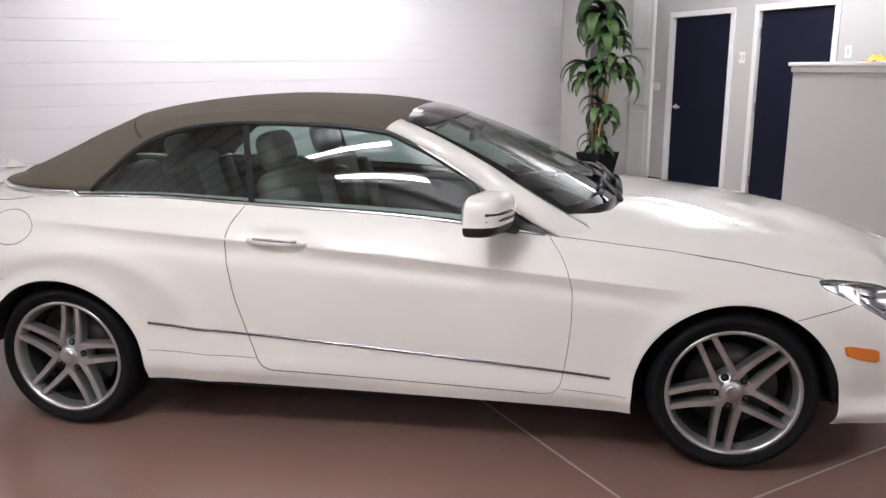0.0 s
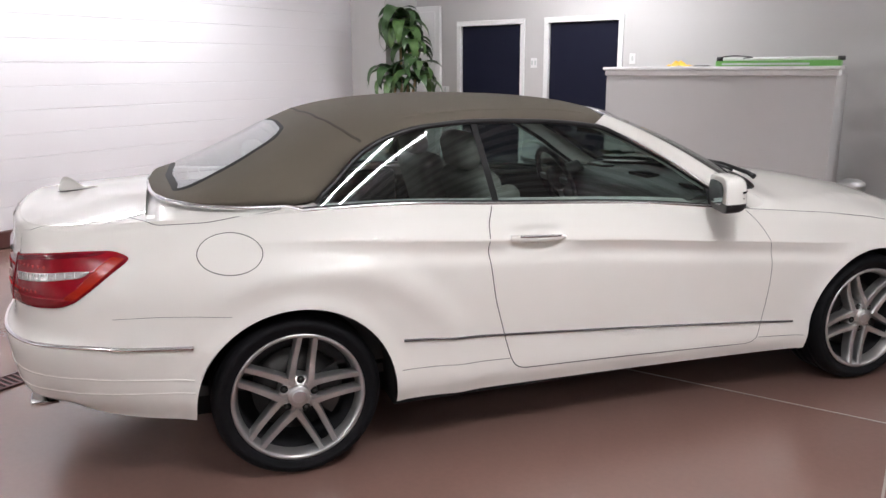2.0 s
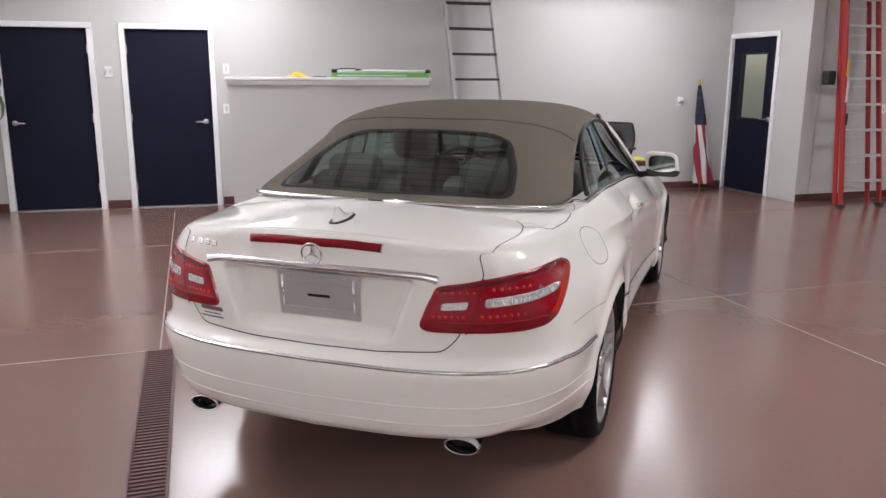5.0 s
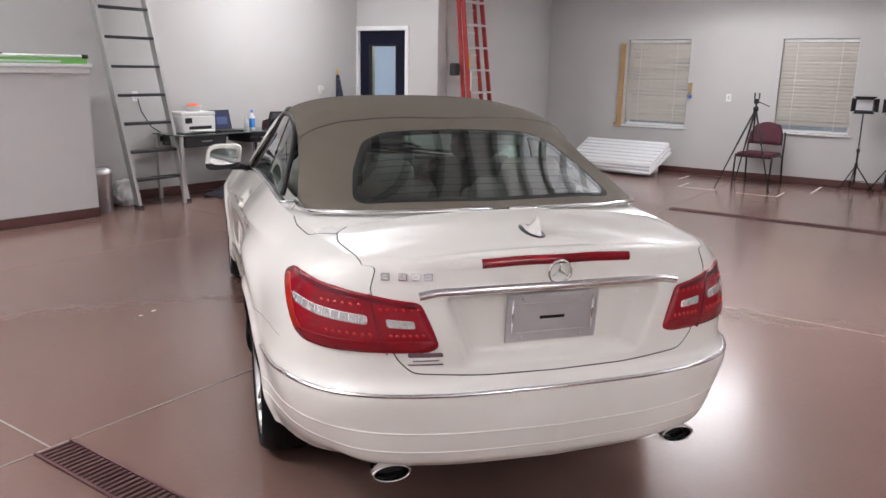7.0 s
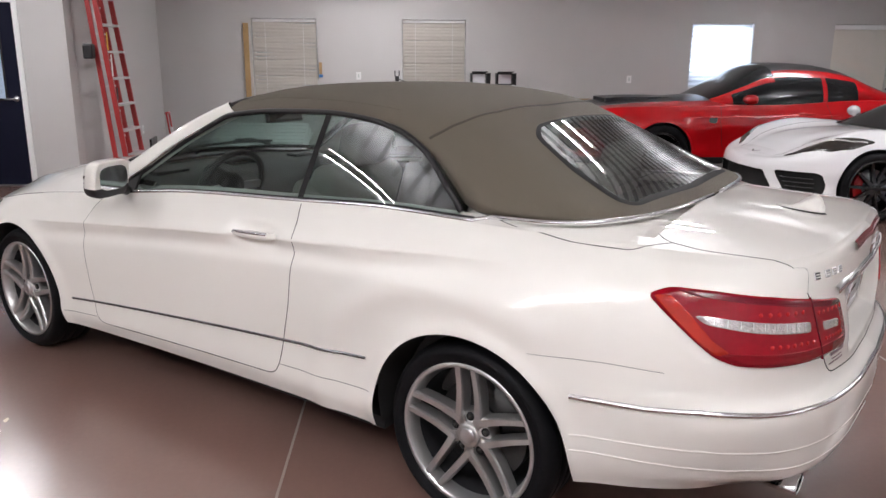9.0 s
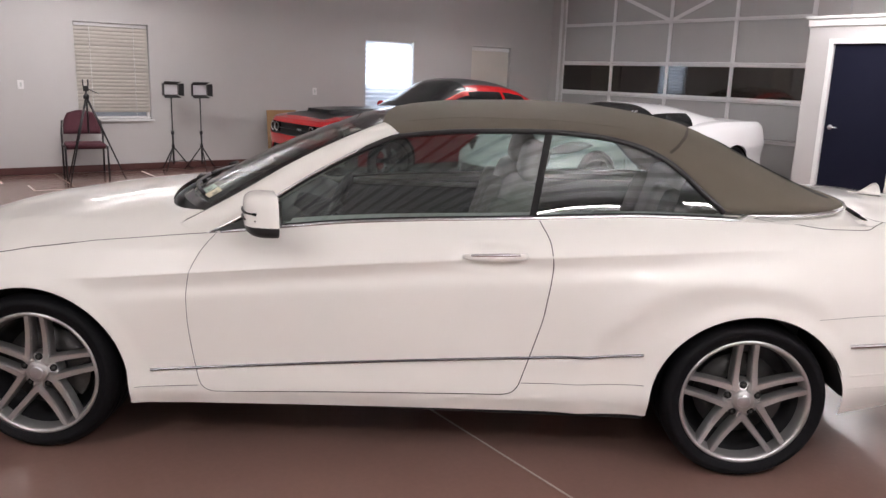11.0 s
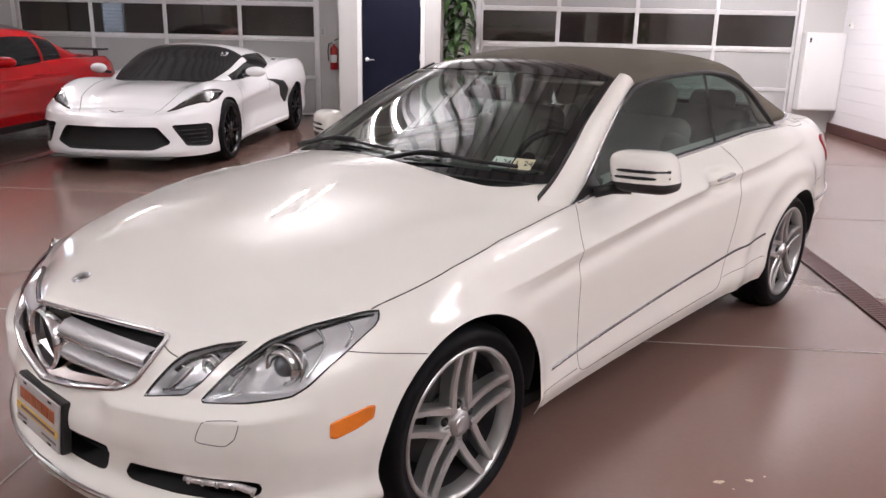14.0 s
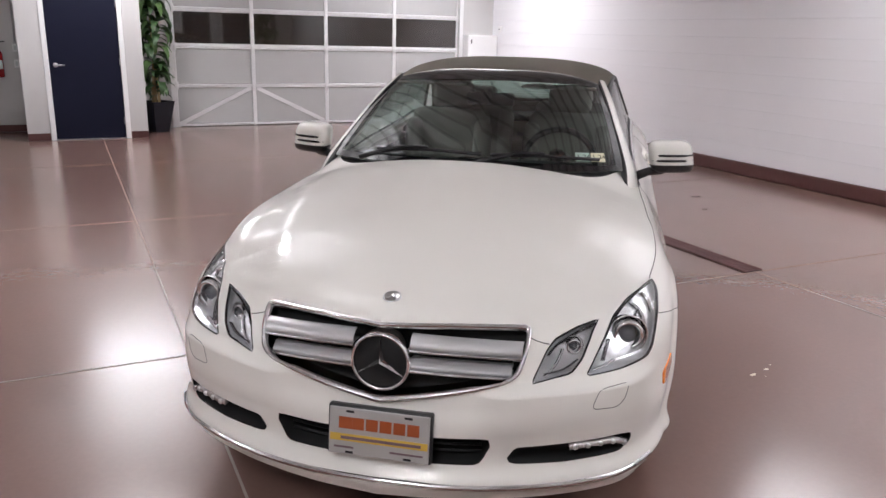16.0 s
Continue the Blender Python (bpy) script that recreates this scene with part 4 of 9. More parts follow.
# each row: height and set-in, keyed by the place along the outline (0 tail, 18 nose)
ROWS = [
    ([(0, 0.345), (2, 0.342), (3, 0.330), (5, 0.272), (7, 0.245), (11, 0.212), (13, 0.222), (15, 0.195), (18, 0.190)], [(0, 0.045), (2, 0.075), (3, 0.115), (4, 0.09), (5, 0.05), (7, 0.035), (11, 0.03), (14, 0.03), (18, 0.02)]),
    ([(0, 0.385), (4, 0.375), (7, 0.32), (11, 0.275), (14, 0.262), (18, 0.245)], [(0, 0.020), (2, 0.036), (3, 0.062), (4, 0.045), (5, 0.018), (7, 0.010), (11, 0.008), (14, 0.0), (18, 0.0)]),
    ([(0, 0.50), (4, 0.49), (7, 0.43), (11, 0.36), (14, 0.325), (18, 0.300)], [(0, 0.0), (3, 0.016), (4, 0.010), (7, 0.012), (11, 0.010), (14, 0.018), (18, 0.035)]),
    ([(0, 0.595), (4, 0.575), (7, 0.54), (11, 0.48), (14, 0.43), (18, 0.41)], [(0, 0.004), (4, 0.0), (7, 0.006), (11, 0.004), (14, 0.008), (18, 0.025)]),
    ([(0, 0.645), (4, 0.64), (7, 0.66), (11, 0.60), (14, 0.51), (18, 0.475)], [(0, 0.045), (3, 0.03), (4, 0.012), (7, 0.0), (11, 0.0), (14, 0.015), (18, 0.045)]),
    ([(0, 0.76), (4, 0.77), (7, 0.80), (9, 0.755), (11, 0.685), (13, 0.64), (14, 0.60), (18, 0.545)], [(0, 0.050), (4, 0.028), (7, 0.004), (9, 0.002), (11, 0.006), (13, 0.018), (14, 0.035), (16, 0.058), (18, 0.042)]),
    ([(0, 0.93), (3, 0.90), (5, 0.885), (7, 0.895), (8, 0.868), (9, 0.825), (10, 0.765), (11, 0.735), (12, 0.725), (13, 0.69), (14, 0.66), (18, 0.615)], [(0, 0.062), (4, 0.066), (5, 0.064), (6, 0.054), (7, 0.034), (9, 0.018), (11, 0.024), (12, 0.028), (13, 0.045), (14, 0.075), (16, 0.100), (17, 0.082), (18, 0.048)]),
    ([(0, 0.990), (3, 0.962), (5, 0.955), (7, 0.965), (8, 0.935), (9, 0.90), (10, 0.84), (11, 0.81), (12, 0.78), (13, 0.725), (14, 0.695), (16, 0.672), (17, 0.684), (18, 0.697)], [(0, 0.070), (2, 0.084), (4, 0.125), (5, 0.122), (6, 0.108), (7, 0.086), (9, 0.066), (11, 0.06), (12, 0.058), (13, 0.078), (14, 0.115), (16, 0.135), (17, 0.105), (18, 0.056)]),
    ([(0, 1.006), (3, 0.985), (5, 0.99), (7, 1.005), (8, 0.978), (9, 0.945), (10, 0.882), (11, 0.852), (12, 0.815), (13, 0.755), (14, 0.722), (16, 0.70), (17, 0.712), (18, 0.726)], [(0, 0.088), (2, 0.110), (4, 0.182), (5, 0.175), (6, 0.158), (7, 0.128), (9, 0.108), (11, 0.092), (12, 0.088), (13, 0.105), (14, 0.15), (16, 0.165), (17, 0.125), (18, 0.068)]),
]
ZC = [(-2.335, 1.006), (-2.2, 1.020), (-2.0, 1.038), (-1.7, 1.055), (-1.2, 1.06), (0.6, 1.025), (0.95, 1.003), (1.25, 0.968), (1.55, 0.924), (1.78, 0.878), (1.96, 0.822), (2.05, 0.787), (2.118, 0.760), (2.18, 0.744), (2.232, 0.727)]
sh = Shell(OUT, ROWS, ZC, (-1.86, 0.56), p=2.3, rim=0.93)


def smooth01(t):
    t = np.clip(t, 0, 1)
    return t * t * (3 - 2 * t)


WX, WZ, AR = 1.372, 0.305, 0.370


def shape_car(V):
    V = V.copy()
    x, y, z = V.T.copy()
    # plate recess between the tail lamps
    k = smooth01((0.285 + 0.36 * (z - 0.654) - np.abs(y)) / 0.045) * smooth01((z - 0.665) / 0.035) * smooth01((0.884 - z) / 0.012) * (x < -2.1)
    V[:, 0] += 0.054 * k
    # wheel arches stand a little proud
    for wx in (-WX, WX):
        r = np.hypot(x - wx, z - WZ)
        V[:, 1] += 0.014 * np.exp(-((r - AR) / 0.04) ** 2) * (y > 0.5)
    # rear haunch and the hollow before it
    r = np.hypot((x + 1.30) / 1.25, z - 0.33)
    V[:, 1] += 0.014 * np.exp(-((r - 0.47) / 0.055) ** 2) * (y > 0.6) * (x > -1.75) * (x < -0.55) * smooth01((x + 1.75) / 0.2) * smooth01((-0.55 - x) / 0.25)
    # sharp crease along the flank
    zk = np.interp(x, [-1.75, -1.22, -0.49, 0.0, 0.72, 1.05, 1.3], [0.925, 0.905, 0.850, 0.815, 0.752, 0.722, 0.705])
    fade = smooth01((x + 1.75) / 0.6) * smooth01((1.30 - x) / 0.35) * (y > 0.6)
    up = z - zk
    V[:, 1] += fade * 0.014 * np.where(up > 0, np.exp(-up / 0.06), np.exp(up / 0.016)) - fade * 0.011 * np.exp(-((up + 0.05) / 0.032) ** 2)
    # hollow behind the door handle
    V[:, 1] -= 0.034 * np.exp(-(np.abs((x + 0.392) / 0.122) ** 3 + np.abs((z - 0.853) / 0.043) ** 3)) * (y > 0.6)
    # the skin rises to meet the foot of the windscreen pillar
    V[:, 2] += 0.032 * smooth01((0.985 - x) / 0.25) * smooth01((0.755 - np.abs(y)) / 0.11) * smooth01((x - 0.45) / 0.1) * (z > 0.86)
    # hood creases that run from the grille's corners to the screen
    yc = 0.42 + 0.30 * (2.1 - x) / 1.2
    dc = np.abs(y) - yc
    rid = np.where(dc > 0, np.exp(-np.sqrt(dc**2 + 0.0001) / 0.030), np.exp(-np.sqrt(dc**2 + 0.0001) / 0.11))
    V[:, 2] += 0.011 * rid * smooth01((x - 0.95) / 0.3) * smooth01((2.06 - x) / 0.10) * (z > 0.69)
    # crisp trailing edge of the trunk lid
    V[:, 2] += 0.006 * np.exp(-((x + 2.325) / 0.025) ** 2) * smooth01((0.56 - np.abs(y)) / 0.12) * (z > 0.96)
    # fold across the front bumper, above the lower grilles
    zf = 0.522 + 0.05 * (np.abs(y) - 0.34)
    uf = z - zf
    ff = 0.028 * np.maximum(0.0, np.where(uf > 0, 1 - uf / 0.032, 1 + uf / 0.13)) ** 1.1 * smooth01((np.abs(y) - 0.27) / 0.10) * smooth01((0.82 - np.abs(y)) / 0.12) * (x > 1.75) * (z < 0.64)
    ln = np.hypot(x - 1.3, y * 0.8) + 1e-6
    V[:, 0] += ff * (x - 1.3) / ln
    V[:, 1] += ff * y * 0.8 / ln
    return V


sh.push(shape_car)
sh.finish()

# openings
def arch_wide(cx, a):
    return 1 + (-0.10 if cx > 0 and math.cos(a) > 0 else 0.12) * max(0.0, -math.sin(a))


ARCH = [[(cx + AR * math.cos(a) * arch_wide(cx, a), WZ + AR * math.sin(a)) for a in np.linspace(0, 2 * math.pi, 96, endpoint=False)] for cx in (-WX, WX)]
for poly in ARCH:
    sh.cut([0, 2], poly, lambda V: np.abs(V[:, 1]) > 0.45)
# the cowl's opening behind the hood
COWL_CUT = [(0.40, -0.2), (0.985, -0.2), (0.985, 0.05), (0.978, 0.30), (0.955, 0.44), (0.918, 0.53), (0.865, 0.585), (0.810, 0.620), (0.750, 0.645), (0.69, 0.662), (0.60, 0.68), (0.40, 0.73)]
sh.cut([0, 1], COWL_CUT, lambda V: V[:, 2] > 0.87)
GRILLE = round_poly([(-0.415, 0.686), (-0.2, 0.705), (0, 0.716), (0.2, 0.705), (0.415, 0.686), (0.412, 0.640), (0.395, 0.575), (0.36, 0.553), (0.28, 0.538), (0, 0.487), (-0.28, 0.538), (-0.36, 0.553), (-0.395, 0.575), (-0.412, 0.640)], 140, 1)
LAMP_OUT = round_poly([(0.755, 0.748), (0.778, 0.750), (0.797, 0.72), (0.798, 0.676), (0.784, 0.608), (0.768, 0.587), (0.69, 0.574), (0.588, 0.564), (0.622, 0.635), (0.655, 0.702), (0.690, 0.725)], 110, 1)
LAMP_IN = round_poly([(0.612, 0.698), (0.598, 0.674), (0.573, 0.607), (0.545, 0.573), (0.434, 0.552), (0.470, 0.635), (0.490, 0.660), (0.55, 0.684)], 96, 1)
INTAKE = round_poly([(-0.32, 0.392), (0.32, 0.392), (0.340, 0.386), (0.300, 0.302), (-0.300, 0.302), (-0.340, 0.386)], 96, 1)
INTAKE_SIDE = round_poly([(0.402, 0.362), (0.55, 0.368), (0.70, 0.374), (0.738, 0.366), (0.735, 0.335), (0.705, 0.312), (0.54, 0.304), (0.40, 0.306), (0.372, 0.316)], 96, 1)
front_test = lambda V: V[:, 0] > 1.4
for poly in (GRILLE, LAMP_OUT, LAMP_IN, INTAKE, INTAKE_SIDE):
    sh.cut([1, 2], poly, front_test)

DOOR_R = [(-0.555, 0.985), (-0.60, 0.915), (-0.615, 0.82), (-0.585, 0.62), (-0.54, 0.46), (-0.507, 0.35), (-0.485, 0.318), (-0.45, 0.308)]
DOOR_F = [(0.675, 0.888), (0.722, 0.83), (0.752, 0.765), (0.770, 0.69), (0.768, 0.56), (0.755, 0.44), (0.738, 0.335), (0.725, 0.292), (0.69, 0.272)]
door_poly = DOOR_R + DOOR_F[::-1]
sh.mark("hood", lambda c, t: t & (c[:, 0] > 0.7))
sh.mark("deck_panel", lambda c, t: t & (c[:, 0] < -1.3))
sh.mark("trunk_lid", lambda c, t: (c[:, 0] < -1.95) & (c[:, 2] > 0.652) & (np.abs(c[:, 1]) < 0.585 - 0.12 * np.clip((0.86 - c[:, 2]) / 0.2, 0, 1)))
sh.mark("car_door", lambda c, t: (~t) & inside(door_poly, c[:, [0, 2]]) & (np.abs(c[:, 1]) > 0.6))
sh.mark("rear_bumper", lambda c, t: (~t) & (c[:, 2] < 0.625) & (c[:, 0] < -1.45))
sh.mark("front_bumper", lambda c, t: (~t) & (c[:, 0] > 1.45) & (c[:, 2] < 0.66 + 0.09 * (c[:, 0] > 1.9)))
sh.build(conv, M_PEARL, split=("car_door",))

# seams
def seam(pts, mode, pair=True, soft=3, width=0.0019, closed=False):
    vf = strip(sh, pts, mode, width, 0.0006, soft=soft, closed=closed)
    add("panel_seam", vf, M_DARK, conv)
    if pair:
        add("panel_seam", flip(vf), M_DARK, conv)


seam(DOOR_R + [(0.2, 0.287), (0.60, 0.274)], "side")
seam([(0.60, 0.274)] + DOOR_F[::-1], "side", width=0.0012)
seam([(1.676, 0.752), (1.645, 0.760), (1.38, 0.812), (1.142, 0.844), (0.839, 0.873), (0.675, 0.888)], "side", soft=0)
seam([(0.418, 0.664), (0.445, 0.652), (0.474, 0.648)], "front", soft=1, width=0.0016)
seam([(1.785, 0.672), (1.70, 0.655), (1.572, 0.625)], "side", soft=1, width=0.0013)
seam([(-1.99, 0.683), (-1.84, 0.682), (-1.60, 0.666)], "side", width=0.0007)
seam([(-0.98, 0.378), (-0.515, 0.358)], "side", soft=0, width=0.0011)
seam([(0.736, 0.297), (0.98, 0.285)], "side", soft=0, width=0.0011)
for zs in ((0.470, 0.440), (0.405, 0.392)):
    add_pair("bumper_crease", strip(sh, [(-2.12, zs[0]), (-1.74, zs[1])], "side", 0.0042, 0.0016, sink=0.001), M_PEARL, conv)
    add_pair("bumper_crease", strip(sh, [(-1.08, zs[0] + 0.003), (-0.98, zs[0] + 0.001), (-0.915, zs[0])], "corner", 0.0042, 0.0016, sink=0.001), M_PEARL, conv)
    add("bumper_crease", strip(sh, [(-0.70, zs[0] + 0.003), (-0.3, zs[0]), (0, zs[0] - 0.002), (0.3, zs[0]), (0.70, zs[0] + 0.003)], "rear", 0.0042, 0.0016, sink=0.001), M_PEARL, conv)
FUEL = [(-1.588 + 0.112 * math.cos(a), 0.880 + 0.068 * math.sin(a)) for a in np.linspace(0, 2 * math.pi, 40, endpoint=False)]
vf = strip(sh, FUEL, "side", 0.0015, 0.0006, closed=True)
add("fuel_flap_seam", flip(vf), M_DARK, conv)
# trunk lid line over the tail and deck
seam([(0.568, 0.905), (0.545, 0.80), (0.50, 0.70), (0.455, 0.655), (0.23, 0.640), (0, 0.637), (-0.23, 0.640), (-0.455, 0.655), (-0.50, 0.70), (-0.545, 0.80), (-0.568, 0.905)], "rear", False)
lid = []
for k in range(9):
    w = k / 8
    foot = sh.project(0.568, 0.905, "rear")[0].lerp(sh.project(-2.24, 0.585, "top")[0], w) + Vector((-0.05, 0.0, 0.05)) * math.sin(math.pi * w)
    lid.append(sh.tree.find_nearest(foot))
V = [v for p, n, _, _ in lid for v in (p + n.normalized() * 0.0008 + Vector((0, 0.0019, 0)), p + n.normalized() * 0.0008 - Vector((0, 0.0019, 0)))]
add_pair("panel_seam", (V, [(2 * i, 2 * i + 1, 2 * i + 3, 2 * i + 2) for i in range(8)]), M_DARK, conv)
seam([(-2.24, 0.585), (-2.15, 0.598), (-2.0, 0.615), (-1.90, 0.60), (-1.86, 0.56)], "top")
seam([(-1.345, 0.662), (-1.45, 0.70), (-1.65, 0.705), (-1.83, 0.685), (-1.92, 0.60)], "top")

# ---- rub strips and chrome
CH_SIDE = [(-0.97, 0.497), (-0.55, 0.464), (0.70, 0.372), (0.92, 0.355)]
add_pair("rub_strip", strip(sh, CH_SIDE, "side", 0.0055, 0.005, sink=0.001), M_DARKCHROME, conv, "thin chrome rub strip")
bs = strip(sh, [(-1.735, 0.562), (-1.95, 0.575), (-2.1, 0.592)], "side", 0.008, 0.007, sink=0.001)
add_pair("bumper_strip", bs, M_CHROME, conv, "thin chrome bumper strip")
add_pair("bumper_strip", strip(sh, [(-1.075, 0.595), (-1.0, 0.594), (-0.915, 0.590)], "corner", 0.008, 0.007, sink=0.001), M_CHROME, conv, "thin chrome bumper strip")
add("bumper_strip", strip(sh, [(-0.74, 0.594), (-0.6, 0.597), (0.6, 0.597), (0.74, 0.594)], "rear", 0.007, 0.007, sink=0.001), M_CHROME, conv, "thin chrome bumper strip")
lip_line = [(-0.80, 0.268), (-0.70, 0.252), (-0.55, 0.243), (-0.3, 0.243), (0, 0.250), (0.3, 0.243), (0.55, 0.243), (0.70, 0.252), (0.80, 0.268)]
add("lip_strip", strip(sh, lip_line, "front", 0.008, 0.008, sink=0.001), M_CHROME, conv, "chrome strip along the front lip")

# ---- arches, underside
for cx, a0, a1 in ((-WX, -8, 172), (WX, -4, 182)):
    V, F = [], []
    for i in range(49):
        a = radians(a0 + (a1 - a0) * i / 48)
        wide = arch_wide(cx, a)
        edge = 0.872 - 0.050 * max(0.0, 1 - math.sin(a) / 0.55)
        for y in (edge, edge - 0.012, 0.60):
            rr = AR + (0.004 if y == edge else -0.002)
            V.append((cx + rr * wide * math.cos(a), y, WZ + rr * math.sin(a)))
    for i in range(48):
        for k in range(2):
            F.append((3 * i + k, 3 * i + k + 1, 3 * i + 4 + k, 3 * i + 3 + k))
    V += [(cx + AR * math.cos(radians(a0 + (a1 - a0) * i / 48)), 0.60, WZ + AR * math.sin(radians(a0 + (a1 - a0) * i / 48))) for i in range(49)] + [(cx, 0.60, WZ)]
    F += [(147 + i, 148 + i, 196) for i in range(48)]
    add_pair("wheel_liner", ([Vector(v) for v in V], F), M_DARK, conv, "black wheel-arch liner")
part("underbody", box_mesh("underbody", (-1.78, -0.60, 0.20), (1.85, 0.60, 0.30), M_DARK), conv)
for x0, x1 in ((-1.0, 1.0),):
    part("sill_inner", box_mesh("sill_inner", (x0, -0.80, 0.215), (x1, 0.80, 0.26), M_DARK), conv)
part("diffuser", box_mesh("diffuser", (-2.27, -0.50, 0.33), (-1.80, 0.50, 0.40), M_BLACK, 0.02, 2), conv, "black lower rear diffuser")
for k in (-0.22, 0.0, 0.22):
    part("diffuser_fin", box_mesh("diffuser_fin", (-2.335, k - 0.020, 0.332), (-2.1, k + 0.020, 0.365), M_PEARL, 0.008, 2), conv)
for sy in (-1, 1):
    prof = [(0.031, 0.004), (0.032, 0.0), (0.0345, 0.0), (0.036, 0.006), (0.035, 0.030), (0.030, 0.09), (0.031, 0.012)]
    ex = lathe("exhaust_tip", prof, M_CHROME, 32, "x")
    for v in ex.vertices:
        v.co.y *= 1.75
        v.co.z *= 0.80
    part("exhaust_tip", ex, conv, "oval chrome exhaust tip", pose(-2.315, sy * 0.508, 0.320))
    part("exhaust_bore", lathe("exhaust_bore", [(0.0, 0.05), (0.031, 0.05)], M_DARK, 24, "x"), conv, m=pose(-2.315, sy * 0.508, 0.320) @ Matrix.Diagonal((1, 1.7, 0.78, 1)))

# ---- wheels
for wx, wy, t, u in ((-1.375, 0.845, 2, -10), (1.375, 0.855, -3, 28)):
    wheel_double_spoke(conv, pose(wx, wy, 0.318), turn=t)
    wheel_double_spoke(conv, pose(wx, -wy, 0.318, 0, 0, 180), turn=u)

# ---- grille
N_ = Vector((1, 0, 0))
add("grille_back", patch(sh, GRILLE, "front", -0.07, -0.075, along=N_, n=100), M_DARK, conv, "black grille cavity")
add("grille_frame", strip(sh, GRILLE, "front", 0.0075, 0.010, closed=True, soft=0, sink=0.012), M_CHROME, conv, "chrome grille surround")
for z0, z1, half in ((0.614, 0.652, 0.402), (0.550, 0.582, 0.374)):
    for sy in (-1, 1):
        V, F = [], []
        n = 14
        for i in range(n):
            y = 0.085 + (half - 0.085) * i / (n - 1)
            p = sh.project(y, 0.60, "front")[0]
            x = p.x - 0.016
            for dx, dz in ((-0.030, z1), (-0.010, z1 - 0.003), (0.000, z1 - 0.012), (0.008, (z0 + z1) / 2), (0.012, z0 + 0.012), (0.010, z0 + 0.004), (-0.05, z0)):
                V.append(Vector((x + dx, sy * y, dz + 0.030 - 0.085 * (y - 0.085))))
        for i in range(n - 1):
            for k in range(6):
                f = (7 * i + k, 7 * i + 7 + k, 7 * i + 8 + k, 7 * i + 1 + k)
                F.append(f if sy < 0 else f[::-1])
        add("grille_bar", (V, [f[::-1] for f in F]), M_GRILLEBAR, conv, "satin silver grille bar")
        V, F = [], []
        for i in range(10):
            y = 0.085 + (half - 0.085) * i / 9
            x = sh.project(y, 0.60, "front")[0].x - 0.002
            for dx, dz in ((-0.01, -0.004), (0.002, -0.006), (0.002, 0.002), (-0.01, 0.002)):
                V.append(Vector((x + dx, sy * y, z0 + 0.030 - 0.085 * (y - 0.085) + dz)))
        F = [(4 * i + k, 4 * i + 4 + k, 4 * i + 4 + (k + 1) % 4, 4 * i + (k + 1) % 4) for i in range(9) for k in range(4)]
        add("grille_bar_trim", (V, F), M_CHROME, conv)
STARX, STARZ = 2.240, 0.602
part("badge_ring", lathe("badge_ring", [(0.078, -0.012), (0.080, 0.004), (0.0835, 0.008), (0.088, 0.006), (0.0905, 0.0), (0.092, -0.06)], M_CHROME, 56, "x"), conv, "chrome badge ring", pose(STARX, 0, STARZ))
part("badge_dish", lathe("badge_dish", [(0.0, -0.004), (0.081, -0.004), (0.082, -0.012)], M_DARK, 48, "x"), conv, "black badge dish", pose(STARX, 0, STARZ))


def three_point(r, depth, thick=0.17):
    V, F = [], []
    V.append((depth, 0, 0))
    for k in range(3):
        a = radians(90 + 120 * k)
        V.append((depth * 0.25, r * math.cos(a), r * math.sin(a)))
        b = a + radians(60)
        V.append((0.0, r * thick * math.cos(b), r * thick * math.sin(b)))
    for k in range(6):
        F.append((0, 1 + k, 1 + (k + 1) % 6))
    return V, F


part("badge_star", mesh_of("badge_star", *three_point(0.081, 0.016, 0.13), M_CHROME), conv, "plain three-pointed chrome shape", pose(STARX - 0.002, 0, STARZ))
p, n = sh.project(2.118, 0.0, "top")
q = n.to_track_quat("X", "Z").to_matrix().to_4x4()
hb = Matrix.Translation(p) @ q
part("hood_badge", lathe("hood_badge", [(0.0, 0.003), (0.020, 0.003), (0.022, 0.005), (0.027, 0.004), (0.029, -0.003)], M_SATIN, 36, "x"), conv, "round silver hood badge", hb)
part("hood_badge_star", mesh_of("hood_badge_star", *three_point(0.018, 0.003), M_CHROME), conv, "", hb @ pose(0.0032, 0, 0))

M_LAMPBED = mat("lamp_reflector_bed", (0.76, 0.76, 0.77), 0.24, 0.6, 0.12, 30, 0.4, 30)
# ---- headlamps
TRIMS = {"headlamp": [([(0.625, 0.632), (0.657, 0.692), (0.69, 0.718), (0.75, 0.742), (0.778, 0.743)], 0.004, M_BLACKGLOSS), ([(0.712, 0.722), (0.748, 0.700), (0.768, 0.662), (0.770, 0.63)], 0.0045, M_CHROME),
                      ([(0.752, 0.733), (0.778, 0.715), (0.787, 0.685)], 0.0045, M_CHROME), ([(0.722, 0.682), (0.742, 0.700)], 0.003, M_DARKCHROME),
                      ([(0.612, 0.578), (0.645, 0.586), (0.672, 0.60)], 0.005, M_CHROME), ([(0.640, 0.60), (0.652, 0.655)], 0.005, M_DARKCHROME)],
         "inner_headlamp": [([(0.478, 0.622), (0.497, 0.652), (0.55, 0.675), (0.605, 0.692)], 0.0035, M_BLACKGLOSS), ([(0.475, 0.568), (0.505, 0.60), (0.518, 0.638)], 0.0045, M_CHROME),
                            ([(0.47, 0.575), (0.53, 0.585), (0.565, 0.61)], 0.003, M_DARKCHROME)]}
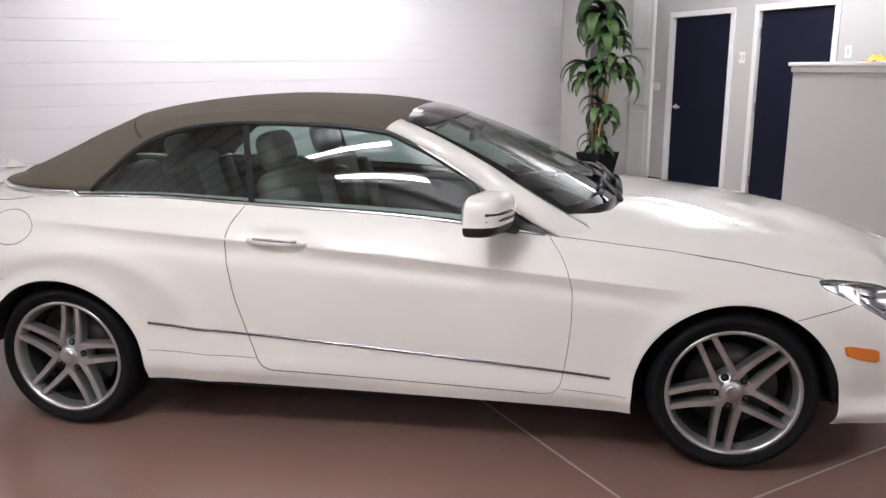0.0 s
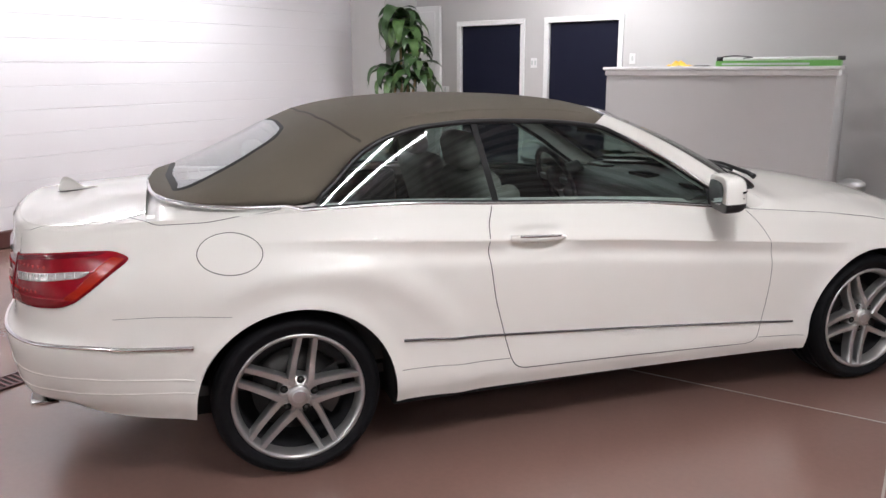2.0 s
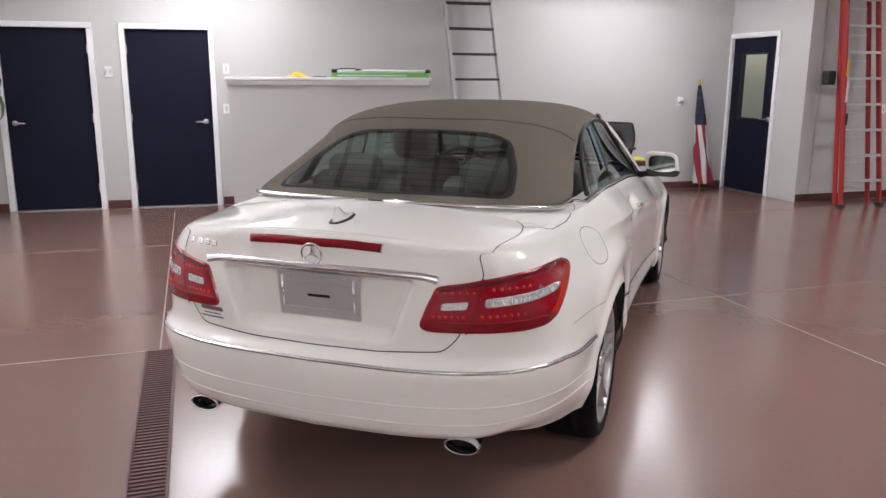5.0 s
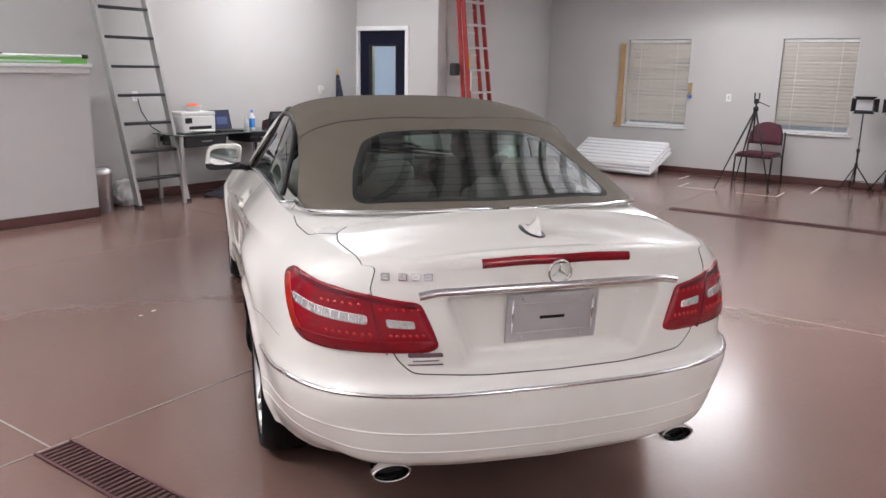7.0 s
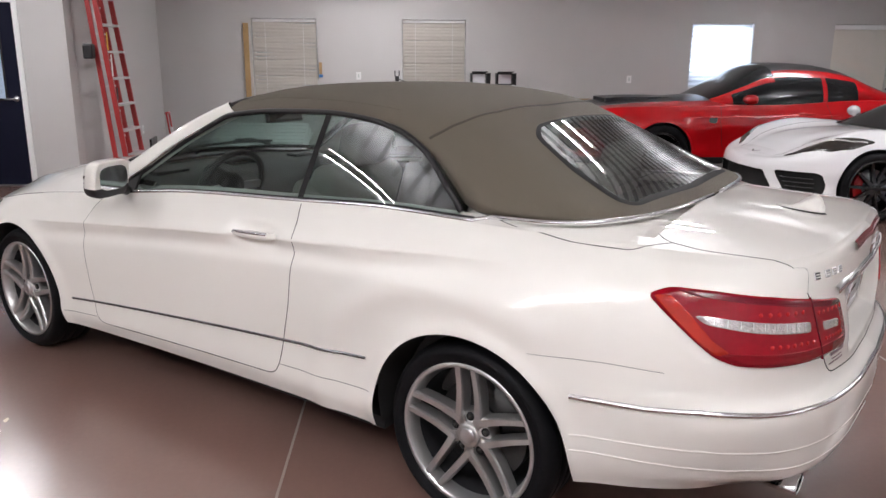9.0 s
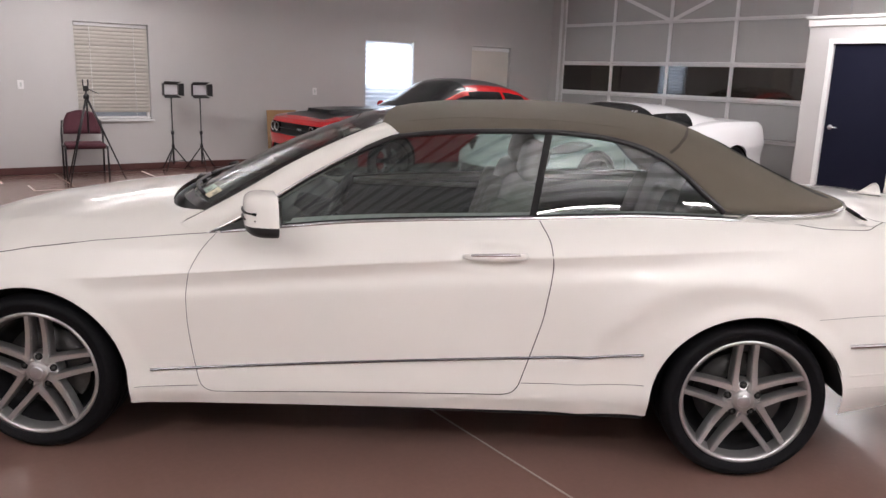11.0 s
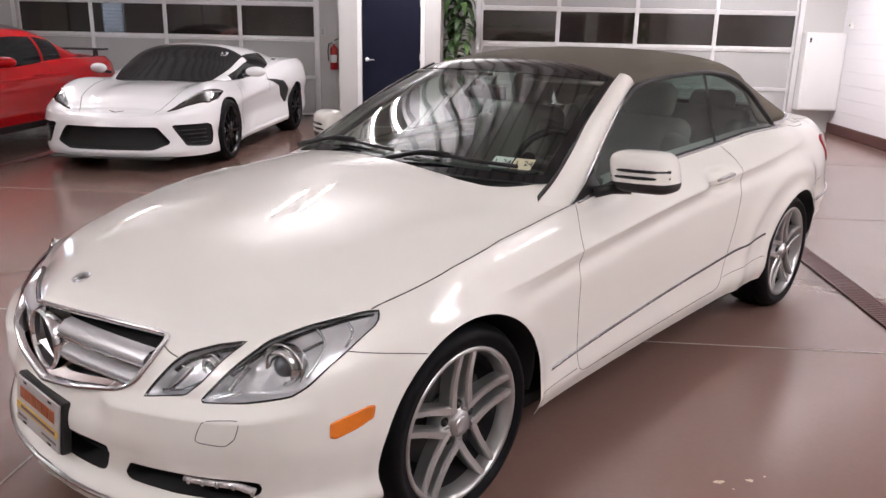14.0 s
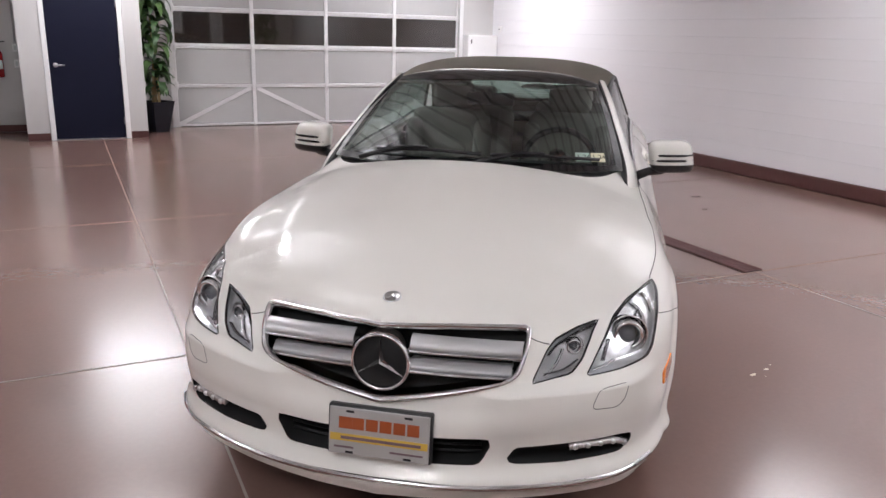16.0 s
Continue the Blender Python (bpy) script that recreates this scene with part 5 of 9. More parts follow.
for nm, poly, depth, spots in (("headlamp", LAMP_OUT, 0.06, ((0.706, 0.640, 0.052),)), ("inner_headlamp", LAMP_IN, 0.05, ((0.545, 0.628, 0.026),))):
    bk = patch(sh, poly, "front", -0.003, -depth, along=N_, n=96)
    for side in (1, -1):
        vf = bk if side > 0 else flip(bk)
        h = add(nm, vf, M_LAMPBED, conv, "clear headlamp with a round projector")
        rim_vf = strip(sh, poly, "front", 0.0028, 0.001, closed=True, sink=0.006)
        add("lamp_seal", rim_vf if side > 0 else flip(rim_vf), M_BLACKGLOSS, h)
        gl = patch(sh, poly, "front", 0.0, 0.002, n=96)
        g = add("lamp_glass", gl if side > 0 else flip(gl), M_LAMPGLASS, h, "clear lamp cover")
        g.visible_shadow = False
        for line, wide, mat_ in TRIMS[nm]:
            tv = strip(sh, line, "front", wide, -0.010, soft=2, sink=0.024)
            add("reflector_fin", tv if side > 0 else flip(tv), mat_, h)
        for y, z, r in spots:
            p, _ = sh.project(y, z, "front")
            mm = pose(p.x - 0.034, side * y, z, 0, 0, side * 14)
            part("projector_ring", lathe("projector_ring", [(r * 0.62, -0.03), (r * 0.66, -0.004), (r * 0.8, 0.004), (r * 0.92, 0.0), (r, -0.02), (r * 1.02, -0.05)], M_CHROME, 36, "x"), h, "", mm)
            part("projector_lens", lathe("projector_lens", [(0.0, 0.006), (r * 0.25, 0.004), (r * 0.45, -0.004), (r * 0.60, -0.018), (r * 0.63, -0.035)], M_LENS, 32, "x"), h, "", mm)
            part("reflector_bowl", lathe("reflector_bowl", [(r * 1.03, -0.045), (r * 1.12, -0.02), (r * 1.2, -0.008), (r * 1.23, -0.014)], M_CHROME, 36, "x"), h, "", mm)

# amber markers, washer flaps
AMB = [(1.742, 0.524), (1.76, 0.528), (1.845, 0.514), (1.872, 0.505), (1.876, 0.468), (1.862, 0.463), (1.80, 0.476), (1.752, 0.492)]
add_pair("side_marker", patch(sh, AMB, "side", 0.0, 0.004, n=64), M_AMBER, conv, "amber side marker lens")
WASH = round_poly([(0.630, 0.531), (0.645, 0.538), (0.706, 0.545), (0.714, 0.535), (0.706, 0.497), (0.685, 0.474), (0.615, 0.476), (0.616, 0.49)], 60, 1)
seam(WASH, "front", True, 0, 0.0011, True)

# intakes with their daytime lamps
add("intake", patch(sh, INTAKE, "front", -0.002, -0.09, along=N_, n=96), M_DARK, conv, "black lower air intake")
add_pair("side_intake", patch(sh, INTAKE_SIDE, "front", -0.002, -0.08, along=N_, n=96), M_DARK, conv, "black side air intake")
for zz in (0.322, 0.345, 0.368):
    pts = [sh.project(y, zz, "front")[0] + Vector((-0.05, 0, 0)) for y in np.linspace(-0.30, 0.30, 15)]
    part("intake_slat", tube("intake_slat", pts, 0.004, M_BLACK, 6), conv)
for side in (1, -1):
    pts = [sh.project(y, 0.350 + 0.02 * (y - 0.56) - 0.020 * max(0.0, (y - 0.68) / 0.04), "front")[0] + Vector((-0.010, 0, 0)) for y in np.linspace(0.555, 0.718, 10)]
    pts = [Vector((v.x, side * v.y, v.z)) for v in pts]
    drl = part("daytime_lamp", tube("daytime_lamp", pts, 0.0105, M_CLEARLAMP, 10), conv, "clear daytime running lamp strip")
    for v in pts[1::2]:
        part("led", lathe("led", [(0.0, 0.004), (0.006, 0.003), (0.009, 0.0)], M_SATIN, 12, "x"), drl, m=Matrix.Translation(v + Vector((0.011, 0, 0))))

# front plate on its black holder
px = sh.project(0.0, 0.41, "front")[0].x
M_PLATE = mat("dealer_plate_grey", (0.42, 0.41, 0.40), 0.4, 0.1, 0.05, 8)
M_GOLD = mat("plate_yellow_band", (0.62, 0.40, 0.06), 0.4)
M_LETTER = mat("plate_orange_letter", (0.34, 0.075, 0.02), 0.4)
M_LETTERGREY = mat("plate_grey_letter", (0.16, 0.10, 0.12), 0.5)
fp = new("front_plate")
fp.parent = conv
fp.matrix_basis = pose(px + 0.014, 0.010, 0.392, 0, -7, 0)
fp["label"] = "grey dealer plate with an orange heading on a black holder"
part("plate_holder", box_mesh("plate_holder", (-0.035, -0.158, -0.076), (-0.006, 0.158, 0.078), M_BLACK, 0.006, 2), fp, "black plate holder")
part("plate", box_mesh("plate", (-0.005, -0.152, -0.072), (0.0, 0.152, 0.072), M_PLATE, 0.002, 1), fp)
part("yellow_band", box_mesh("yellow_band", (0.0004, -0.148, -0.030), (0.0016, 0.148, -0.008), M_GOLD), fp)
for i in range(6):
    y0 = -0.122 + i * 0.0415
    part("heading_bar", box_mesh("heading_bar", (0.0004, y0, 0.008), (0.0022, y0 + (0.036 if i else 0.042), 0.044), M_LETTER, 0.0008, 1), fp)
part("text_bar", box_mesh("text_bar", (0.0017, -0.115, -0.024), (0.0022, 0.128, -0.015), M_LETTERGREY), fp)
for y0, y1 in ((-0.135, -0.075), (0.035, 0.135)):
    part("text_bar", box_mesh("text_bar", (0.0004, y0, -0.052), (0.0014, y1, -0.046), M_LETTERGREY), fp)
for y in (-0.088, 0.088):
    for z in (0.061, -0.064):
        part("plate_slot", box_mesh("plate_slot", (0.0004, y - 0.012, z - 0.0035), (0.0014, y + 0.012, z + 0.0035), M_DARK, 0.0005, 1), fp)

# ---- tail lamps, laid over the body's corner
TAIL = round_poly([(-1.348, 0.868), (-1.280, 0.878), (-1.212, 0.890), (-1.10, 0.904), (-0.97, 0.911), (-0.862, 0.911), (-0.806, 0.886), (-0.84, 0.845), (-0.896, 0.785), (-0.945, 0.742), (-0.995, 0.724), (-1.08, 0.719), (-1.273, 0.720), (-1.385, 0.720), (-1.404, 0.735), (-1.38, 0.80)], 130, 1)
tail_lens = patch(sh, TAIL, "corner", -0.002, 0.007, n=130, rings=10)
M_BRAKELAMP = mat("brake_light_red", (0.21, 0.004, 0.010), 0.12, 0, 0.1, 60, coat=0.2, spec=0.35)


def corner_spot(s, z, lift):
    p, n = sh.project(s, z, "corner")
    return p + n * lift, n


for side in (1, -1):
    f_ = list if side > 0 else flip
    t_ = add("tail_lamp", f_(tail_lens), M_REDLAMP, conv, "wraparound red tail lamp with a clear band")
    add("clear_band", f_(patch(sh, [(-1.212, 0.830), (-1.05, 0.840), (-0.94, 0.848), (-0.905, 0.846), (-0.93, 0.826), (-1.05, 0.812), (-1.216, 0.802)], "corner", 0.007, 0.0092, n=70)), M_CLEARLAMP, t_, "clear reflector band")
    add("clear_band", f_(patch(sh, [(-1.335, 0.815), (-1.262, 0.822), (-1.268, 0.797), (-1.340, 0.793)], "corner", 0.007, 0.0092, n=40)), M_CLEARLAMP, t_, "clear reflector band")
    add("lower_band", f_(patch(sh, [(-1.392, 0.757), (-1.27, 0.755), (-1.0, 0.757), (-0.955, 0.757), (-0.99, 0.731), (-1.08, 0.727), (-1.27, 0.727), (-1.384, 0.728)], "corner", 0.007, 0.0085, n=70)), M_BRAKELAMP, t_, "brighter red lower band")
    add("upper_band", f_(patch(sh, [(-1.345, 0.864), (-1.21, 0.884), (-1.10, 0.898), (-0.97, 0.905), (-0.87, 0.906), (-0.90, 0.895), (-1.0, 0.888), (-1.10, 0.882), (-1.21, 0.869), (-1.342, 0.850)], "corner", 0.007, 0.0085, n=70)), M_REDDEEP, t_, "dark red upper edge")
    add("edge_reflector", f_(patch(sh, [(-0.862, 0.890), (-0.822, 0.884), (-0.85, 0.845), (-0.905, 0.785), (-0.95, 0.748), (-0.985, 0.757), (-0.945, 0.785), (-0.90, 0.845)], "corner", 0.007, 0.0088, n=60)), M_REDORANGE, t_, "orange-red outer reflector")
    add("lamp_split", f_(strip(sh, [(-1.211, 0.894), (-1.240, 0.80), (-1.272, 0.716)], "corner", 0.0018, 0.0100, sink=-0.004)), M_REDDEEP, t_)
    for z0, s0, s1, n_, mm in ((0.848, -1.345, -1.245, 6, M_REDDOT), (0.858, -1.185, -1.06, 6, M_REDDOT), (0.772, -1.36, -1.28, 6, M_REDDOT), (0.774, -1.225, -1.09, 7, M_REDDOT)):
        for k in range(n_):
            s_ = s0 + (s1 - s0) * k / (n_ - 1)
            p, n = corner_spot(s_, z0, 0.0078)
            q = Vector((n.x, side * n.y, n.z)).to_track_quat("X", "Z").to_matrix().to_4x4()
            part("led", lathe("led", [(0.0, 0.002), (0.0045, 0.0014), (0.0062, 0.0)], mm, 8, "x"), t_, m=Matrix.Translation((p.x, side * p.y, p.z)) @ q)
    for k in range(9):
        s_ = -1.19 + 0.030 * k
        p, n = corner_spot(s_, 0.818 + 0.08 * (s_ + 1.19), 0.0095)
        q = Vector((n.x, side * n.y, n.z)).to_track_quat("X", "Z").to_matrix().to_4x4()
        part("reflector_cell", box_mesh("reflector_cell", (0.0, -0.0009, -0.009), (0.0015, 0.0009, 0.009), M_SATIN), t_, m=Matrix.Translation((p.x, side * p.y, p.z)) @ q)
add("brake_light", strip(sh, [(-0.245, 0.978), (-0.12, 0.983), (0.12, 0.983), (0.245, 0.978)], "rear", 0.0150, 0.006, sink=0.002), M_BRAKELAMP, conv, "long red high-level brake light")

# chrome bar, star, plate, model badge, dealer sticker
add("trunk_bar", strip(sh, [(-0.432, 0.886), (-0.38, 0.897), (-0.2, 0.901), (0.2, 0.901), (0.38, 0.897), (0.432, 0.886)], "rear", 0.0145, 0.008, sink=0.004, soft=3), M_CHROME, conv, "chrome bar over the plate recess")
sp, sn = sh.project(0.0, 0.942, "rear")
rm = pose(sp.x - 0.004, 0, 0.945, 0, 8, 180)
part("rear_badge_ring", lathe("rear_badge_ring", [(0.033, 0.0), (0.034, 0.006), (0.0385, 0.006), (0.040, 0.0)], M_CHROME, 40, "x"), conv, "", rm)
part("rear_badge_star", mesh_of("rear_badge_star", *three_point(0.034, 0.008, 0.2), M_CHROME), conv, "plain three-pointed chrome shape", rm)
for i in range(4):
    y = 0.525 - 0.036 * i - (0.012 if i else 0)
    p, n = sh.project(y, 0.943, "rear")
    q = n.to_track_quat("X", "Z").to_matrix().to_4x4()
    part("model_letter", box_mesh("model_letter", (-0.003, -0.0125, -0.0105), (0.004, 0.0125, 0.0105), M_CHROME, 0.0015, 1), conv, "small chrome badge bar", Matrix.Translation(p) @ q)
    for k in (-0.0035, 0.0035):
        part("letter_groove", box_mesh("letter_groove", (0.0041, -0.0075, k - 0.0015), (0.0046, 0.0085, k + 0.0015), M_PEARL), conv, "", Matrix.Translation(p) @ q)
for z, y0, y1, h in ((0.712, 0.365, 0.468, 0.014), (0.694, 0.375, 0.455, 0.004), (0.682, 0.362, 0.470, 0.005)):
    add("dealer_sticker", patch(sh, [(y0, z - h / 2), (y1, z - h / 2), (y1, z + h / 2), (y0, z + h / 2)], "rear", 0.0012, 0.0015, rings=3, n=24, soft=0), M_LETTERGREY, conv, "dark dealer lettering bar")
rp = new("rear_plate")
rp.parent = conv
rpx = sh.project(0.0, 0.79, "rear")[0].x
rp.matrix_basis = pose(rpx - 0.005, 0, 0.792, 0, 5, 180)
rp["label"] = "bare silver plate bracket"
M_PLATEBARE = mat("brushed_plate", (0.58, 0.58, 0.60), 0.30, 0.6, 0.1, 12)
part("plate_frame", box_mesh("plate_frame", (0.0, -0.155, -0.08), (0.005, 0.155, 0.08), M_PLATEBARE, 0.003, 1), rp)
for y in (-0.135, 0.135):
    part("plate_bar", tube("plate_bar", [(0.008, y, -0.045), (0.008, y, 0.066)], 0.005, M_CHROME, 8), rp)
part("plate_edge", box_mesh("plate_edge", (0.0052, -0.12, 0.045), (0.0085, 0.12, 0.050), M_PLATEBARE, 0.001, 1), rp)
part("plate_edge", box_mesh("plate_edge", (0.0052, -0.12, -0.05), (0.0085, 0.12, -0.045), M_PLATEBARE, 0.001, 1), rp)
part("text_bar", box_mesh("text_bar", (0.0052, -0.042, -0.005), (0.0062, 0.042, 0.005), M_DARK), rp)
for y in (-0.10, 0.10):
    for z in (0.066, -0.066):
        part("screw", lathe("screw", [(0.0, 0.007), (0.005, 0.006), (0.006, 0.005)], M_STEEL, 10, "x"), rp, m=pose(0, y, z))

# shark fin
az = sh.project(-2.135, 0.0, "top")[0].z
V, F = [], []
for i in range(12):
    t = i / 11
    x = 0.075 - 0.15 * t
    hw_ = 0.034 * (math.sin(math.pi * min(1, 0.08 + 0.92 * t) ** 0.8)) ** 0.5 * (0.55 + 0.45 * t) + 0.002
    hgt = 0.008 + 0.050 * smooth01(np.array((t - 0.25) / 0.55)).item() * (1 - smooth01(np.array((t - 0.86) / 0.14)).item() * 0.75)
    for k, (fy, fz) in enumerate(((-1, 0), (-0.75, 0.3), (-0.16, 0.62), (0, 1), (0.16, 0.62), (0.75, 0.3), (1, 0))):
        zz = (0.010 * (1 - abs(fy) ** 2) if k not in (2, 3, 4) else hgt * fz + 0.004)
        V.append(Vector((x, fy * hw_, zz)))
for i in range(11):
    for k in range(6):
        F.append((7 * i + k, 7 * i + k + 1, 7 * i + 8 + k, 7 * i + 7 + k))
F += [tuple(range(7)), tuple(77 + k for k in range(7))[::-1]]
fin = add("antenna_fin", (V, F), M_PEARL, conv, "white shark-fin aerial on the lid")
fin.matrix_basis = pose(-2.135, 0, az - 0.004, 0, -4, 0)
for pl in fin.data.polygons:
    pl.use_smooth = len(pl.vertices) == 4

gk = lathe("fin_gasket", [(0.0, 0.004), (0.9, 0.004), (1.0, 0.0)], M_BLACK, 28)
for v in gk.vertices:
    v.co.x, v.co.y = v.co.x * 0.084, v.co.y * 0.036
part("fin_gasket", gk, conv, "black gasket under the aerial", pose(-2.135, 0, az - 0.002, 0, -4, 0))

# door handles
for side in (1, -1):
    pts = []
    for i in range(9):
        t = i / 8
        x = -0.515 + 0.240 * t
        y = sh.project(x, 0.866, "side")[0].y
        base_y = 0.819
        pts.append((x, side * (base_y + 0.012 + 0.017 * math.sin(math.pi * t) ** 0.5), 0.858 - 0.010 * t))
    hd = part("door_handle", tube("door_handle", pts, [0.011, 0.0145, 0.0155, 0.016, 0.016, 0.0155, 0.014, 0.0115, 0.007], M_PEARL, 12), conv, "body-colour grip handle with a chrome edge")
    part("handle_trim", tube("handle_trim", [(x, y + side * 0.0115, z + 0.0095) for x, y, z in pts[1:-1]], 0.0058, M_CHROME, 8), hd, "chrome handle edge")
    part("key_cap", lathe("key_cap", [(0.0, 0.004), (0.006, 0.003), (0.0075, 0.0)], M_BLACK, 12, "y"), hd, m=pose(pts[0][0] + 0.014, pts[0][1] + side * 0.009, pts[0][2]) @ (pose(0, 0, 0) if side > 0 else pose(0, 0, 0, 0, 0, 180)))

# ---------------------------------------------------------------- the convertible's top, glass and cabin
def grid_surface(fn, us, vs):
    """A half surface from fn(u, v) -> (x, y, z)."""
    V = np.array([[fn(u, v) for v in vs] for u in us]).reshape(-1, 3)
    a = np.arange(len(us) * len(vs)).reshape(len(us), len(vs))
    F = np.stack([a[:-1, :-1], a[1:, :-1], a[1:, 1:], a[:-1, 1:]], -1).reshape(-1, 4)
    return V, F


def surf_of(V, F):
    s = Surface(V, F)
    s.finish()
    return s


TOP_ZE = [(-1.86, 1.052), (-1.76, 1.045), (-1.65, 1.032), (-1.5, 1.022), (-1.33, 1.018), (-1.25, 1.03), (-1.17, 1.10), (-1.11, 1.16), (-1.03, 1.215), (-0.92, 1.26), (-0.78, 1.288), (-0.58, 1.302), (-0.3, 1.295), (0.0, 1.270), (0.12, 1.262)]
TOP_YE = [(-1.86, 0.0), (-1.845, 0.28), (-1.82, 0.44), (-1.76, 0.57), (-1.65, 0.640), (-1.5, 0.662), (-1.33, 0.660), (-1.25, 0.652), (-1.17, 0.637), (-1.03, 0.622), (-0.78, 0.612), (-0.58, 0.606), (-0.3, 0.596), (0.0, 0.558), (0.12, 0.535)]
TOP_ZC = [(-1.86, 1.054), (-1.75, 1.075), (-1.6, 1.14), (-1.4, 1.238), (-1.24, 1.315), (-1.15, 1.345), (-0.98, 1.376), (-0.83, 1.392), (-0.6, 1.402), (-0.25, 1.393), (-0.03, 1.372), (0.12, 1.340)]


def top_point(x, t):
    ye, ze, zc = (float(curve(k, np.array([x]))[0]) for k in (TOP_YE, TOP_ZE, TOP_ZC))
    b = float(smooth01(np.array((-0.7 - x) / 0.5)))
    p, q = 3.0 + 1.2 * b, 0.60 - 0.12 * b
    return x, ye * t, ze + (zc - ze) * max(0.0, 1 - t**p) ** q


txs = np.concatenate([np.linspace(0.075, -1.70, 130), np.linspace(-1.71, -1.86, 22)])
tts = 1 - np.linspace(1, 0, 40) ** 1.6
V, F = grid_surface(top_point, txs, tts)
V[:, 1][V[:, 1] < 1e-6] = 0
hood_top = surf_of(V, F)
REARWIN = round_poly([(-1.325, -0.31), (-1.312, 0.0), (-1.325, 0.31), (-1.365, 0.392), (-1.53, 0.458), (-1.70, 0.492), (-1.745, 0.475), (-1.772, 0.0), (-1.745, -0.475), (-1.70, -0.492), (-1.53, -0.458), (-1.365, -0.392)], 160, 2)
rear_glass = patch(hood_top, REARWIN, "top", 0.001, 0.002, n=160, rings=10)
# the glass is one clean curve
gx = np.array([tuple(v) for v in rear_glass[0]])
cols = lambda q: np.stack([q[:, 0] ** i * q[:, 1] ** j for i in range(3) for j in (0, 2)], 1)
fit = np.linalg.lstsq(cols(gx), gx[:, 2], rcond=None)[0]
rear_glass = ([Vector((p[0], p[1], z + 0.002)) for p, z in zip(gx, cols(gx) @ fit)], rear_glass[1])
rear_rim = strip(hood_top, REARWIN, "top", 0.018, 0.0025, closed=True, sink=-0.001)
seam_top = strip(hood_top, [(-1.06, -0.614), (-1.095, -0.59), (-1.14, -0.52), (-1.185, -0.38), (-1.20, 0.0), (-1.185, 0.38), (-1.14, 0.52), (-1.095, 0.59), (-1.06, 0.614)], "top", 0.006, 0.0022, soft=2)
seam_side = strip(hood_top, [(-0.03, 0.50), (-0.5, 0.545), (-0.9, 0.56)], "top", 0.004, 0.0016)
hood_top.cut([0, 1], REARWIN, lambda V: V[:, 2] > 1.0)
W = np.vstack([hood_top.V, hood_top.V * (1, -1, 1)])
NN = np.vstack([hood_top.N, hood_top.N * (1, -1, 1)])
G = np.vstack([hood_top.F, hood_top.F[:, ::-1] + len(hood_top.V)])
if hood_top.N[20, 2] < 0:
    G, NN = G[:, ::-1], -NN
top_me = mesh_of("soft_top", W, G, M_CANVAS, True)
bm = bmesh.new()
bm.from_mesh(top_me)
bmesh.ops.remove_doubles(bm, verts=bm.verts, dist=1e-4)
bm.to_mesh(top_me)
bm.free()
soft_top = part("soft_top", top_me, conv, "closed olive-brown canvas top")
md = soft_top.modifiers.new("thickness", "SOLIDIFY")
md.thickness, md.offset = 0.012, -1.0
rg = add("rear_window", rear_glass, M_SCREENGLASS, conv, "green-tinted heated rear window")
rg.visible_shadow = False
add("rear_window_rim", rear_rim, M_DARK, conv, "black border of the rear window")
M_SEAM = mat("dark_olive_binding", (0.062, 0.053, 0.042), 0.85, 0, 0.06, 4, 0.35, 900)
add("top_seam", seam_top, M_SEAM, soft_top)
add("top_seam", seam_side, M_CANVAS, soft_top)
add("top_seam", flip(seam_side), M_CANVAS, soft_top)
# heater wires across the rear window
for k in range(9):
    x = -1.36 - 0.042 * k
    ps = [Vector(top_point(x, abs(t))) * 1.0 for t in np.linspace(-0.60, 0.60, 15)]
    ps = [Vector((p.x, math.copysign(p.y, t), p.z - 0.003)) for p, t in zip(ps, np.linspace(-0.60, 0.60, 15))]
    part("heater_wire", tube("heater_wire", ps, 0.0012, M_BLACK, 4), rg)


def edge_at(x):
    """The body's belt edge at x: its half width and height."""
    s = np.linspace(3, 15, 600)
    idx = np.arange(len(OUT))
    X = free_curve(np.c_[idx, [o[0] for o in OUT]], s)
    Y = free_curve(np.c_[idx, [o[1] for o in OUT]], s)
    d, z = curve(ROWS[8][1], s), curve(ROWS[8][0], s)
    return np.interp(x, X, Y - d), np.interp(x, X, z)


GT_Z = [(-1.262, 1.02), (-1.25, 1.036), (-1.17, 1.105), (-1.11, 1.162), (-1.03, 1.217), (-0.92, 1.262), (-0.78, 1.289), (-0.58, 1.302), (-0.3, 1.294), (0.0, 1.262), (0.10, 1.222), (0.20, 1.174), (0.35, 1.090), (0.49, 1.0), (0.60, 0.935), (0.64, 0.915)]
GT_Y = [(-1.262, 0.655), (-1.17, 0.642), (-1.03, 0.624), (-0.78, 0.613), (-0.58, 0.607), (-0.3, 0.596), (0.0, 0.572), (0.20, 0.612), (0.35, 0.652), (0.49, 0.690), (0.60, 0.718), (0.64, 0.728)]


GX = np.linspace(-1.262, 0.64, 120)
FIT_T = np.polyfit(GX, curve(GT_Y, GX), 5)
FIT_B = np.polyfit(GX, [edge_at(x)[0] for x in GX], 5)


# one clean surface: belt height and lean are smooth along the car
FIT_Z = np.polyfit(GX, [edge_at(x)[1] for x in GX], 3)
GM = GX[(GX > -1.05) & (GX < 0.32)]
FIT_S = np.polyfit(GM, [(np.polyval(FIT_T, x) - np.polyval(FIT_B, x) + 0.012) / (float(curve(GT_Z, np.array([x]))[0]) - np.polyval(FIT_Z, x) - 0.004) + 0.10 * (float(curve(GT_Z, np.array([x]))[0]) - np.polyval(FIT_Z, x) - 0.004) for x in GM], 2)


